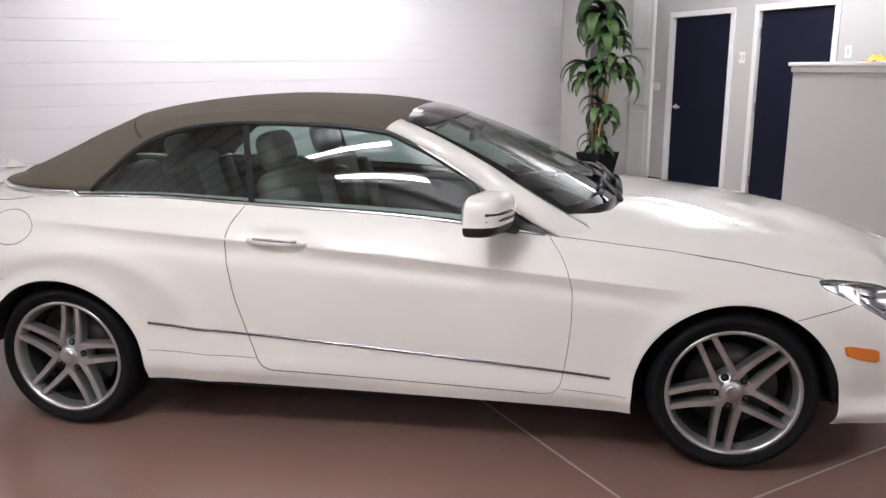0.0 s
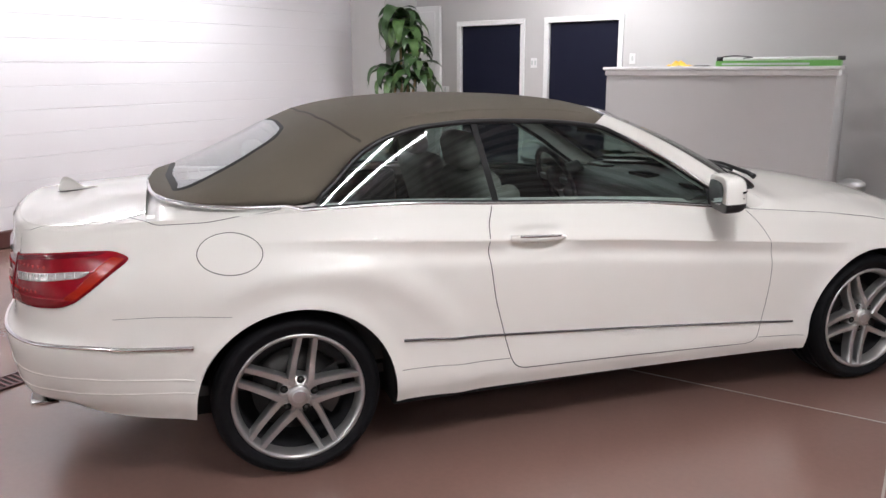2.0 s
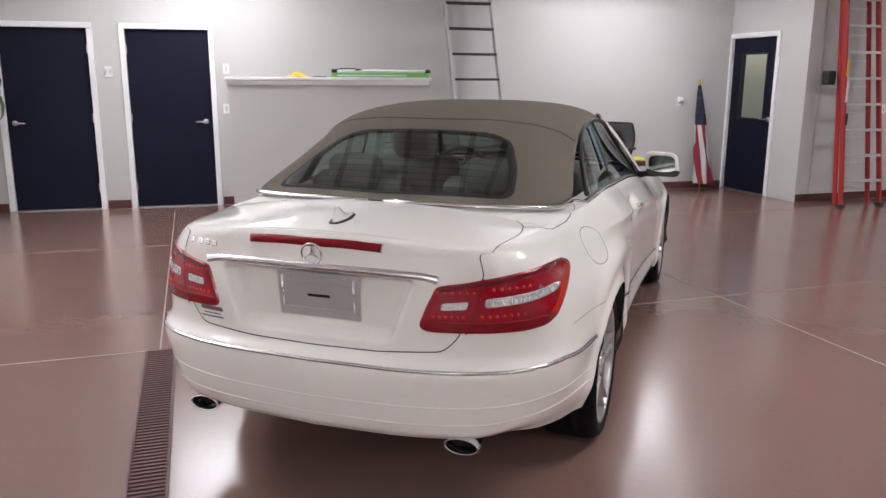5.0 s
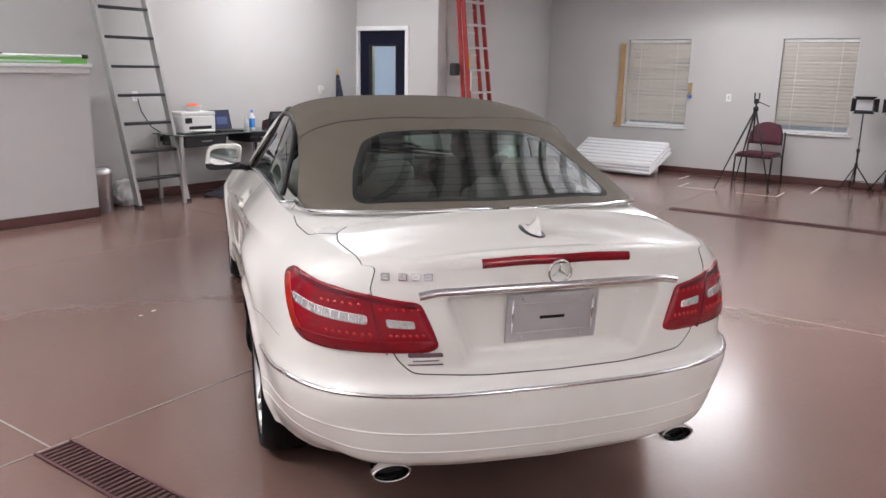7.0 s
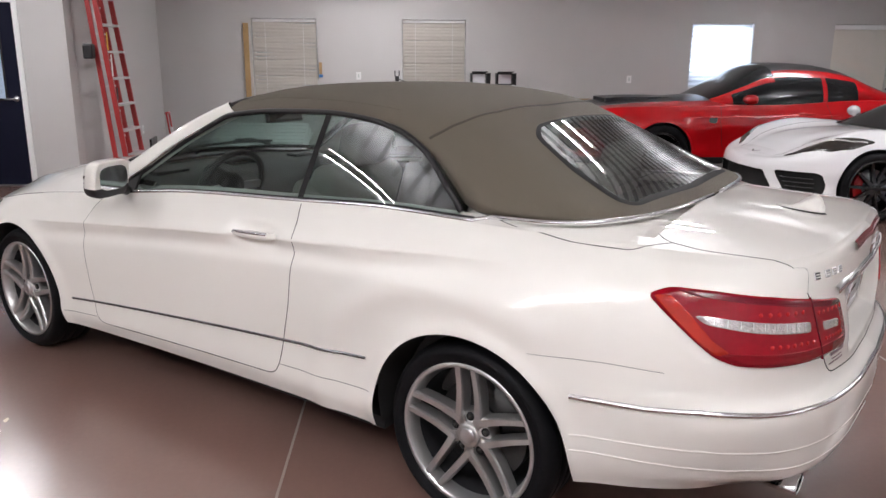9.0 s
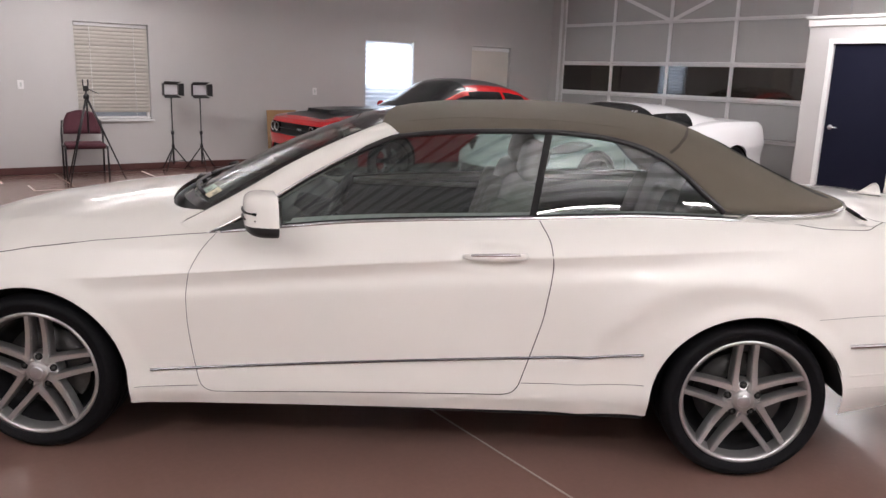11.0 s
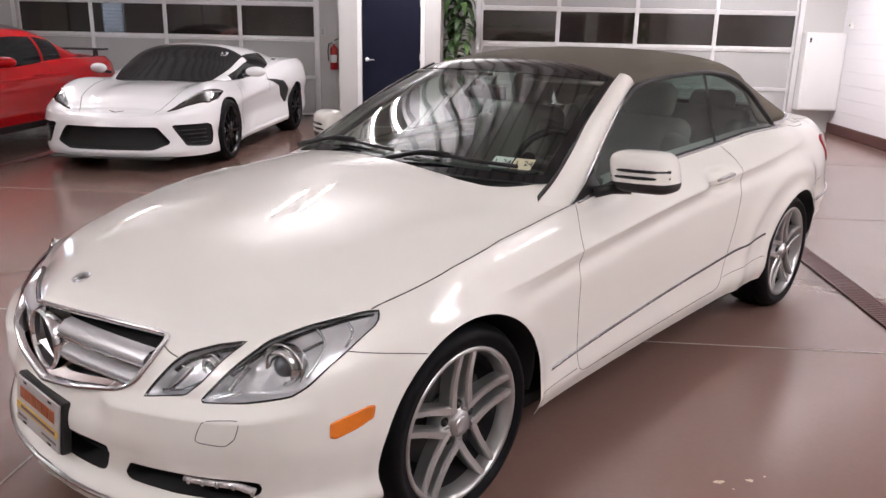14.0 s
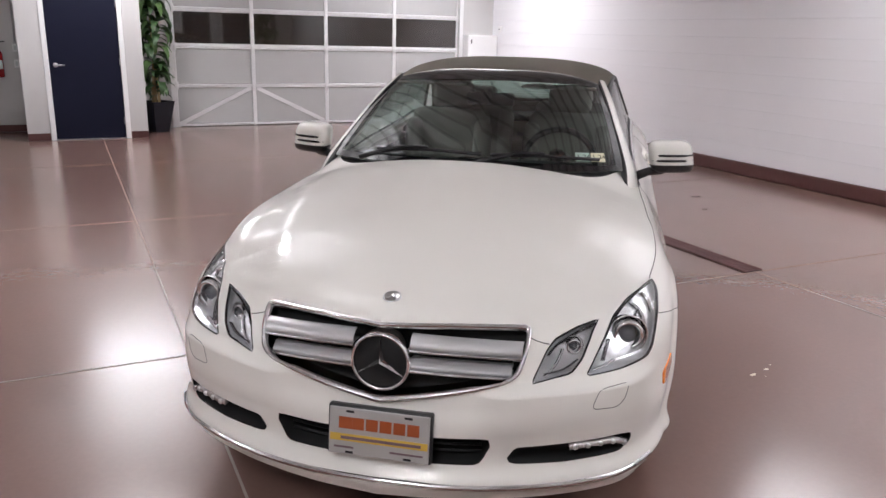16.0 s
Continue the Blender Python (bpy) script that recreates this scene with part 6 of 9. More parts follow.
def side_glass(x, v):
    yb, zb = np.polyval(FIT_B, x), edge_at(x)[1]
    yb, zb = yb - 0.012, zb + 0.004
    zt = float(curve(GT_Z, np.array([x]))[0])
    zt = max(zt, zb + 0.001)
    z = zb + (zt - zb) * v
    h = z - float(np.polyval(FIT_Z, x)) - 0.004
    return x, yb + float(np.polyval(FIT_S, x)) * h - 0.10 * h * h, z


def pillar_x(v):
    return -0.535 - 0.055 * v


def glass_piece(name, a, b, label):
    """Side glass between two fore-aft limits, given as functions of the height share v."""
    V, F = [], []
    n, k = 46, 10
    for i in range(n):
        for j in range(k):
            v = j / (k - 1)
            x = a(v) + (b(v) - a(v)) * i / (n - 1)
            V.append(Vector(side_glass(x, v)))
    for i in range(n - 1):
        for j in range(k - 1):
            F.append((i * k + j, i * k + j + 1, i * k + k + j + 1, i * k + k + j))
    for o in add_pair(name, (V, F), M_CARGLASS, conv, label):
        o.visible_shadow = False


glass_piece("door_glass", lambda v: 0.635, lambda v: pillar_x(v) + 0.012, "green-tinted door glass, wound up")
glass_piece("quarter_glass", lambda v: pillar_x(v) - 0.012, lambda v: -1.258, "green-tinted rear quarter glass")
pv = [Vector(side_glass(pillar_x(v), v)) + Vector((dx, 0.002, 0)) for v in np.linspace(0, 1, 10) for dx in (-0.014, 0.014)]
add_pair("glass_joint", (pv, [(2 * i, 2 * i + 1, 2 * i + 3, 2 * i + 2) for i in range(9)]), M_DARK, conv)
gt = [Vector(side_glass(x, 1.0)) for x in np.linspace(0.62, -1.258, 70)]
for sgn in (1, -1):
    part("window_seal", tube("window_seal", [(p.x, sgn * (p.y + 0.002), p.z + 0.002) for p in gt], 0.011, M_BLACK, 8), conv, "black seal over the side glass")
    bx = np.linspace(0.66, -1.31, 60)
    belt = [(x, sgn * (edge_at(x)[0] - 0.004), edge_at(x)[1] + 0.003) for x in bx]
    tail = [(float(x), sgn * float(curve(TOP_YE, np.array([x]))[0] + 0.014), float(curve(TOP_ZE, np.array([x]))[0]) - 0.004) for x in np.concatenate([np.linspace(-1.36, -1.76, 16), np.linspace(-1.78, -1.859, 14)])]
    part("belt_trim", tube("belt_trim", belt + tail, 0.0085, M_CHROME, 8), conv, "chrome trim along the belt line")
    part("belt_seal", tube("belt_seal", [(x, y - sgn * 0.010, z + 0.006) for x, y, z in belt], 0.006, M_BLACK, 6), conv)
# shelf between the belt and the top's foot, so that no gap shows
V, F = [], []
for i, x in enumerate(np.linspace(0.70, -1.86, 90)):
    ye, ze = edge_at(max(x, -1.86))
    inn = float(curve(TOP_YE, np.array([x]))[0]) if x < -1.25 else ye - 0.05
    zi = float(curve(TOP_ZE, np.array([x]))[0]) - 0.008 if x < -1.25 else ze - 0.006
    V += [Vector((x, ye + 0.001, ze + 0.0005)), Vector((x, min(inn, ye) - 0.02, zi - 0.004))]
F = [(2 * i, 2 * i + 2, 2 * i + 3, 2 * i + 1) for i in range(89)]
add_pair("belt_ledge", (V, F), M_PEARL, conv)

# screen
WS_B = [(0.0, 0.965, 0.975), (0.35, 0.935, 0.971), (0.60, 0.81, 0.960), (0.68, 0.735, 0.955)]
WS_T = [(0.0, 0.225, 1.316), (0.3, 0.20, 1.311), (0.5, 0.125, 1.296), (0.537, 0.095, 1.290)]


def screen(f, v):
    yb, yt = 0.68 * f, 0.537 * f
    b = [float(curve([(k[0], k[i]) for k in WS_B], np.array([yb]))[0]) for i in (1, 2)]
    t = [float(curve([(k[0], k[i]) for k in WS_T], np.array([yt]))[0]) for i in (1, 2)]
    bow = 0.020 * math.sin(math.pi * v)
    return b[0] + (t[0] - b[0]) * v + bow * 0.35, yb + (yt - yb) * v, b[1] + (t[1] - b[1]) * v + bow


def screen_piece(name, fs, vs, lift, material, label=""):
    V = [Vector(screen(abs(f), v)) for f in fs for v in vs]
    V = [Vector((p.x + lift * 0.4, math.copysign(p.y, fs[i // len(vs)]), p.z + lift)) for i, p in enumerate(V)]
    k = len(vs)
    F = [(i * k + j, i * k + j + 1, i * k + k + j + 1, i * k + k + j) for i in range(len(fs) - 1) for j in range(k - 1)]
    F = [f[::-1] for f in F]
    return add(name, (V, F), material, conv, label)


ws = screen_piece("windscreen", np.linspace(-1, 1, 41), np.linspace(0, 1, 16), 0.0, M_SCREENGLASS, "clear windscreen with inspection stickers")
ws.visible_shadow = False
for fs, vs in ((np.linspace(-1, 1, 41), np.linspace(0, 0.055, 3)), (np.linspace(-1, 1, 41), np.linspace(0.955, 1, 3)), (np.linspace(0.955, 1, 3), np.linspace(0.055, 0.955, 16)), (np.linspace(-1, -0.955, 3), np.linspace(0.055, 0.955, 16))):
    screen_piece("screen_border", fs, vs, 0.0022, M_BLACKGLOSS, "black border of the windscreen")
# header panel between screen and canvas
V, F = [], []
fs = np.linspace(-1, 1, 31)
for f in fs:
    a = Vector(screen(abs(f), 1.0))
    a.y = math.copysign(a.y, f)
    t = min(1.0, abs(f))
    b = Vector(top_point(0.070, t * 0.985))
    b.y = math.copysign(b.y, f)
    for k in range(5):
        p = a.lerp(b, k / 4)
        V.append(p + Vector((0, 0, 0.006 * math.sin(math.pi * k / 4) + 0.001)))
F = [(i * 5 + k, i * 5 + 5 + k, i * 5 + 6 + k, i * 5 + 1 + k) for i in range(30) for k in range(4)]
add("header_panel", (V, F), M_BLACKGLOSS, conv, "gloss black header over the windscreen")

# A-pillars
PI = [(0.93, 0.668, 0.862), (0.765, 0.666, 0.945), (0.58, 0.642, 1.048), (0.42, 0.607, 1.140), (0.26, 0.572, 1.223), (0.14, 0.544, 1.278), (0.06, 0.526, 1.310)]
PA = [(0.935, 0.700, 0.855), (0.757, 0.690, 0.946), (0.577, 0.655, 1.048), (0.42, 0.613, 1.143), (0.26, 0.577, 1.226), (0.14, 0.548, 1.280), (0.06, 0.530, 1.312)]
PB = [(0.79, 0.754, 0.838), (0.625, 0.730, 0.924), (0.49, 0.694, 1.004), (0.35, 0.655, 1.094), (0.20, 0.615, 1.180), (0.08, 0.582, 1.238), (-0.005, 0.562, 1.272)]
V, F = [], []
ts = np.linspace(0, 6, 40)
ii = np.arange(7)
for t in ts:
    a = Vector([float(curve(np.c_[ii, [p[k] for p in PA]], np.array([t]))[0]) for k in range(3)])
    b = Vector([float(curve(np.c_[ii, [p[k] for p in PB]], np.array([t]))[0]) for k in range(3)])
    out = Vector((0.25, 0.72, 0.64)).normalized()
    for k in range(7):
        w = k / 6
        p = a.lerp(b, w)
        V.append(p + out * ((0.016 * math.sin(math.pi * w) ** 0.7 + 0.004) * min(1.0, 0.2 + t / 1.3)))
    V.append(b - Vector((0.02, 0.03, 0.01)))
F = [(i * 8 + k, i * 8 + k + 1, i * 8 + 9 + k, i * 8 + 8 + k) for i in range(39) for k in range(7)]
add_pair("a_pillar", (V, F), M_PEARL, conv, "white windscreen pillar")
# black seal between the pillar and the screen
V = []
for t in np.linspace(0.5, 6, 40):
    a, b = (Vector([float(curve(np.c_[ii, [p[k] for p in line]], np.array([t]))[0]) for k in range(3)]) for line in (PI, PA))
    V += [a + Vector((0.0, 0.0, -0.006)), a.lerp(b, 0.5) + Vector((0.002, 0.0, 0.004)), b + Vector((0.002, 0.004, 0.0))]
F = [(i * 3 + k, i * 3 + k + 1, i * 3 + 4 + k, i * 3 + 3 + k) for i in range(39) for k in range(2)]
add_pair("pillar_seal", (V, F), M_BLACK, conv, "black seal beside the windscreen")
for sgn in (1, -1):
    part("pillar_trim", tube("pillar_trim", [(p[0], sgn * (p[1] + 0.004), p[2] + 0.002) for p in [tuple(float(curve(np.c_[ii, [q[k] for q in PB]], np.array([t]))[0]) for k in range(3)) for t in ts]], 0.006, M_CHROME, 8), conv)

# cowl under the screen
V, F = [], []
ys = np.linspace(-0.635, 0.635, 41)
for y in ys:
    f = min(1.0, abs(y) / 0.68)
    b = Vector(screen(f, 0.0))
    xe = float(np.interp(abs(y), [0, 0.3, 0.44, 0.53, 0.585, 0.62, 0.645], [0.985, 0.978, 0.955, 0.918, 0.865, 0.81, 0.75])) + 0.006
    hz = sh.project(xe, y, "top")[0].z
    for k in range(5):
        w = k / 4
        V.append(Vector((b.x - 0.02 + (max(xe, b.x) - b.x + 0.02) * w, y, b.z - 0.008 + (hz - 0.022 - b.z + 0.008) * w - 0.02 * math.sin(math.pi * w))))
F = [(i * 5 + k, i * 5 + 1 + k, i * 5 + 6 + k, i * 5 + 5 + k) for i in range(40) for k in range(4)]
add("cowl", (V, F), M_BLACK, conv, "black cowl under the windscreen")
# wiper arms and blades
for y0, y1, v1 in ((0.10, 0.56, 0.10), (-0.42, 0.06, 0.10)):
    blade = [Vector(screen(abs(y) / 0.66, v1 - 0.03 * abs(t - 0.5))) + Vector((0.012, 0, 0.014)) for t, y in zip(np.linspace(0, 1, 9), np.linspace(y0, y1, 9))]
    blade = [Vector((p.x, math.copysign(p.y, y), p.z)) for p, y in zip(blade, np.linspace(y0, y1, 9))]
    wp = part("wiper", tube("wiper", blade, 0.0075, M_BLACK, 8), conv, "black wiper resting on the screen")
    arm = [Vector((0.955, y0 - 0.06, 0.985)), Vector((0.95, y0 - 0.02, 1.0)), blade[2] + Vector((0.012, 0, 0.012)), blade[4] + Vector((0.008, 0, 0.012))]
    part("wiper_arm", tube("wiper_arm", arm, [0.014, 0.011, 0.008, 0.006], M_BLACK, 8), wp)
# inspection stickers inside the driver's corner
M_STICKA = mat("pale_green_sticker", (0.45, 0.60, 0.52), 0.6)
M_STICKB = mat("pale_yellow_sticker", (0.62, 0.60, 0.42), 0.6)
M_INK = mat("black_ink", (0.01, 0.01, 0.01), 0.6)
for f0, ms in ((0.70, M_STICKA), (0.80, M_STICKB)):
    fs, vs = np.linspace(f0, f0 + 0.092, 4), np.linspace(0.085, 0.165, 4)
    st = screen_piece("sticker", fs, vs, 0.0012, ms, "small dated inspection sticker")
    for txt, fr in (("1", 0.02), ("24", 0.072)):
        c = bpy.data.curves.new("sticker_number", "FONT")
        c.body, c.size, c.align_x, c.align_y, c.extrude = txt, 0.034, "CENTER", "CENTER", 0.0002
        c.materials.append(M_INK)
        p = Vector(screen(f0 + fr, 0.125))
        px_ = (Vector(screen(f0 + fr + 0.01, 0.125)) - p).normalized()
        pz_ = (Vector(screen(f0 + fr, 0.14)) - p).normalized()
        nrm = px_.cross(pz_)
        rot = Matrix((px_, pz_, nrm)).transposed().to_4x4()
        t_ob = new("sticker_number", c)
        t_ob.parent = st
        t_ob.matrix_basis = Matrix.Translation(p + Vector((0.0015, 0, 0.0035))) @ rot

# mirrors
for sgn in (1, -1):
    V, F = [], []
    nu_, nv_ = 28, 16
    for i in range(nv_ + 1):
        b = -math.pi / 2 + math.pi * i / nv_
        for j in range(nu_):
            a = 2 * math.pi * j / nu_
            sg = lambda q, e: math.copysign(abs(q) ** e, q)
            x = 0.085 * sg(math.cos(b), 0.6) * sg(math.cos(a), 0.7)
            y = 0.105 * sg(math.cos(b), 0.42) * sg(math.sin(a), 0.5)
            z = 0.076 * sg(math.sin(b), 0.52)
            if x < -0.035:
                x = -0.035 - 0.1 * (abs(x) - 0.035)
            y -= 0.012 * (z / 0.068)
            x -= 0.35 * y
            V.append(Vector((x, sgn * y, z)))
    for i in range(nv_):
        for j in range(nu_):
            f = (i * nu_ + j, i * nu_ + (j + 1) % nu_, (i + 1) * nu_ + (j + 1) % nu_, (i + 1) * nu_ + j)
            F.append(f if sgn > 0 else f[::-1])
    em = pose(0.445, sgn * 0.895, 0.995, 0, 0, 0)
    mir = new("door_mirror")
    mir.parent, mir.matrix_basis = conv, em
    mir["label"] = "white door mirror with slotted indicator"
    cut_z = -0.024
    up = [f for f in F if sum(V[i].z for i in f) / 4 > cut_z]
    dn = [f for f in F if sum(V[i].z for i in f) / 4 <= cut_z]
    part("mirror_cap", mesh_of("mirror_cap", V, up, M_PEARL, True), mir)
    part("mirror_base", mesh_of("mirror_base", V, dn, M_BLACK, True), mir, "black lower shell")
    # a thin black seal closes the rear, with the glass in it
    gv = [Vector((-0.049 - 0.35 * (0.082 * math.copysign(abs(math.sin(a)) ** 0.6, math.sin(a))), sgn * 0.082 * math.copysign(abs(math.sin(a)) ** 0.6, math.sin(a)), 0.006 + 0.050 * math.copysign(abs(math.cos(a)) ** 0.6, math.cos(a)))) for a in np.linspace(0, 2 * math.pi, 32, endpoint=False)]
    part("mirror_glass", mesh_of("mirror_glass", gv, [tuple(range(32)) if sgn < 0 else tuple(range(32))[::-1]], M_CHROME), mir, "mirror glass")
    for zz, w0 in ((0.012, 0.075), (-0.012, 0.085)):
        pts = []
        for q in np.linspace(-w0, 0.098, 10):
            xx = 0.088 * max(0.0, 1 - (abs(q) / 0.107) ** 2.6) ** 0.42 - 0.35 * q
            pts.append((xx - 0.002, sgn * q, zz))
        part("indicator_slot", tube("indicator_slot", pts, 0.006, M_BLACKGLOSS, 8), mir, "dark indicator slot")
    part("mirror_arm", tube("mirror_arm", [(0.10, -sgn * 0.150, -0.085), (0.06, -sgn * 0.10, -0.070), (0.03, -sgn * 0.04, -0.060)], [0.022, 0.020, 0.026], M_BLACK, 10), mir)
    tri = [Vector((0.70, sgn * 0.757, 0.892)), Vector((0.50, sgn * 0.742, 0.908)), Vector((0.49, sgn * 0.706, 0.985)), Vector((0.60, sgn * 0.734, 0.928))]
    tri2 = [v + Vector((0, -sgn * 0.012, 0)) for v in tri]
    part("mirror_sail", mesh_of("mirror_sail", tri + tri2, [(0, 1, 2, 3), (7, 6, 5, 4), (0, 4, 5, 1), (1, 5, 6, 2), (2, 6, 7, 3), (3, 7, 4, 0)], M_BLACK), conv, "black triangle at the mirror's foot")


# ---- cabin
def cushion(name, size, material, parent, m, bevel=0.06, label=""):
    me = box_mesh(name, [-s / 2 for s in size], [s / 2 for s in size], material, bevel, 4, True)
    return part(name, me, parent, label, m)


part("cabin_floor", box_mesh("cabin_floor", (-1.75, -0.66, 0.30), (0.75, 0.66, 0.34), M_GREYTRIM), conv)
for sgn in (1, -1):
    lo, hi = sorted((sgn * 0.64, sgn * 0.715))
    part("door_card", box_mesh("door_card", (-0.56, lo, 0.36), (0.70, hi, 0.90), M_GREYTRIM, 0.03, 3), conv, "dark door card")
    part("door_card_top", box_mesh("door_card_top", (-0.56, sgn * 0.675 - 0.03, 0.895), (0.60, sgn * 0.675 + 0.03, 0.925), M_CREAM, 0.012, 2), conv)
    part("rear_side_card", box_mesh("rear_side_card", (-1.62, lo - 0.02 * sgn, 0.36), (-0.57, hi - 0.03 * sgn, 0.965), M_GREYTRIM, 0.03, 3), conv)
V, F = [], []
prof = [(0.98, 0.90), (0.90, 0.965), (0.70, 0.955), (0.52, 0.935), (0.43, 0.90), (0.40, 0.83), (0.44, 0.70), (0.55, 0.55), (0.98, 0.5)]
dy = np.linspace(-0.62, 0.62, 23)
for y in dy:
    hump = 0.035 * math.exp(-((y - 0.36) / 0.17) ** 2)
    for k, (x, z) in enumerate(prof):
        base = screen(min(1.0, abs(y) / 0.68), 0.0)
        x, z = min(x, base[0] - 0.03), min(z + (hump if 2 <= k <= 5 else 0), base[2] - 0.02)
        V.append(Vector((x - (0.05 * math.exp(-(y / 0.2) ** 2) if 3 <= k <= 6 else 0), y, z)))
np_ = len(prof)
F = [(i * np_ + k, i * np_ + np_ + k, i * np_ + np_ + 1 + k, i * np_ + 1 + k) for i in range(len(dy) - 1) for k in range(np_ - 1)]
add("dashboard", (V, F), M_GREYTRIM, conv, "dark soft dashboard")
for y in (-0.45, 0.0, 0.0, 0.45):
    part("dash_vent", box_mesh("dash_vent", (0.60, y - 0.09, 0.945), (0.68, y + 0.09, 0.962), M_BLACK, 0.004, 1), conv)
part("centre_console", box_mesh("centre_console", (-0.55, -0.11, 0.34), (0.50, 0.11, 0.64), M_GREYTRIM, 0.04, 3), conv)
ring = [(0.0, 0.185 * math.cos(a), 0.185 * math.sin(a)) for a in np.linspace(0, 2 * math.pi, 40, endpoint=False)]
sw = part("steering_wheel", tube("steering_wheel", ring, 0.016, M_BLACK, 10, True), conv, "dark three-spoke steering wheel", pose(0.30, 0.36, 0.90, 0, -24, 0))
part("wheel_boss", lathe("wheel_boss", [(0.0, -0.03), (0.06, -0.025), (0.075, 0.0), (0.06, 0.05), (0.04, 0.16)], M_BLACK, 24, "x"), sw)
for a in (0, 180, 270):
    part("wheel_spoke", box_mesh("wheel_spoke", (-0.012, 0.05, -0.02), (0.006, 0.18, 0.02), M_SATIN, 0.006, 2), sw, m=pose(0, 0, 0, a, 0, 0))


def seat(name, x, y, rear=False):
    s = new(name)
    s.parent = conv
    s.matrix_basis = pose(x, y, 0)
    s["label"] = "cream leather seat with headrest"
    w = 0.50
    cushion("seat_cushion", (0.52, w, 0.16), M_CREAM, s, pose(0.02, 0, 0.52, 0, -8, 0))
    cushion("backrest", (0.14, w * 0.96, 0.60), M_CREAM, s, pose(-0.27, 0, 0.80, 0, -17, 0), 0.06)
    for sy in (-1, 1):
        cushion("side_bolster", (0.17, 0.10, 0.50), M_CREAM, s, pose(-0.22, sy * 0.21, 0.78, 0, -17, 0), 0.045)
    for sy in (-0.06, 0.06):
        part("headrest_post", tube("headrest_post", [(-0.345, sy, 1.05), (-0.375, sy, 1.14)], 0.007, M_CHROME, 8), s)
    cushion("headrest", (0.11, 0.26, 0.17), M_CREAM, s, pose(-0.385, 0, 1.165 if not rear else 1.09, 0, -14, 0), 0.05)
    return s


for y in (0.36, -0.36):
    seat("front_seat", -0.17, y)
    seat("rear_seat", -0.98, y * 0.9, True)
part("rear_shelf", box_mesh("rear_shelf", (-1.80, -0.58, 0.93), (-1.40, 0.58, 0.97), M_GREYTRIM, 0.02, 2), conv)
inm = part("inside_mirror", box_mesh("inside_mirror", (-0.012, -0.12, -0.032), (0.012, 0.12, 0.032), M_BLACK, 0.01, 3), conv, "inside mirror under the header", pose(0.30, 0, 1.215, 0, 12, 0))
part("mirror_glass", box_mesh("mirror_glass", (-0.0135, -0.11, -0.026), (-0.0121, 0.11, 0.026), M_CHROME), inm)
part("mirror_stem", tube("mirror_stem", [(0.012, 0, 0.02), (0.04, 0, 0.06)], 0.012, M_BLACK, 8), inm)
for sy in (0.33, -0.33):
    part("sun_visor", box_mesh("sun_visor", (0.06, sy - 0.19, 1.268), (0.20, sy + 0.19, 1.282), M_CREAM, 0.006, 2), conv, "", None)


# ---------------------------------------------------------------- the two sports cars behind
def roof_shell(parent, ze, ye, zc, x0, x1, p, q, mats, pick, n=90, k=34):
    """A closed greenhouse lofted fore and aft; pick(x, t, h) names the material of each place."""
    xs, ts = np.linspace(x1, x0, n), 1 - np.linspace(1, 0, k) ** 1.5
    E, Y, C = curve(ze, xs), curve(ye, xs), curve(zc, xs)
    C = np.maximum(C, E + 0.001)
    V = np.array([[(x, y * t, e + (c - e) * max(0.0, 1 - t**p) ** q) for t in ts] for x, e, y, c in zip(xs, E, Y, C)]).reshape(-1, 3)
    a = np.arange(n * k).reshape(n, k)
    F = np.stack([a[:-1, :-1], a[:-1, 1:], a[1:, 1:], a[1:, :-1]], -1).reshape(-1, 4)
    s = Surface(V, F)
    s.finish()
    if s.N[k * (n // 2), 2] < 0:
        s.F, s.N = s.F[:, ::-1], -s.N
    tc = np.repeat((ts[:-1] + ts[1:]) / 2, 1)
    tt = np.tile(tc, n - 1)
    xx = np.repeat((xs[:-1] + xs[1:]) / 2, k - 1)
    s.kind = np.array([pick(x, t) for x, t in zip(xx, tt)], object)
    s.build(parent, mats, split=("side_window",))
    return s


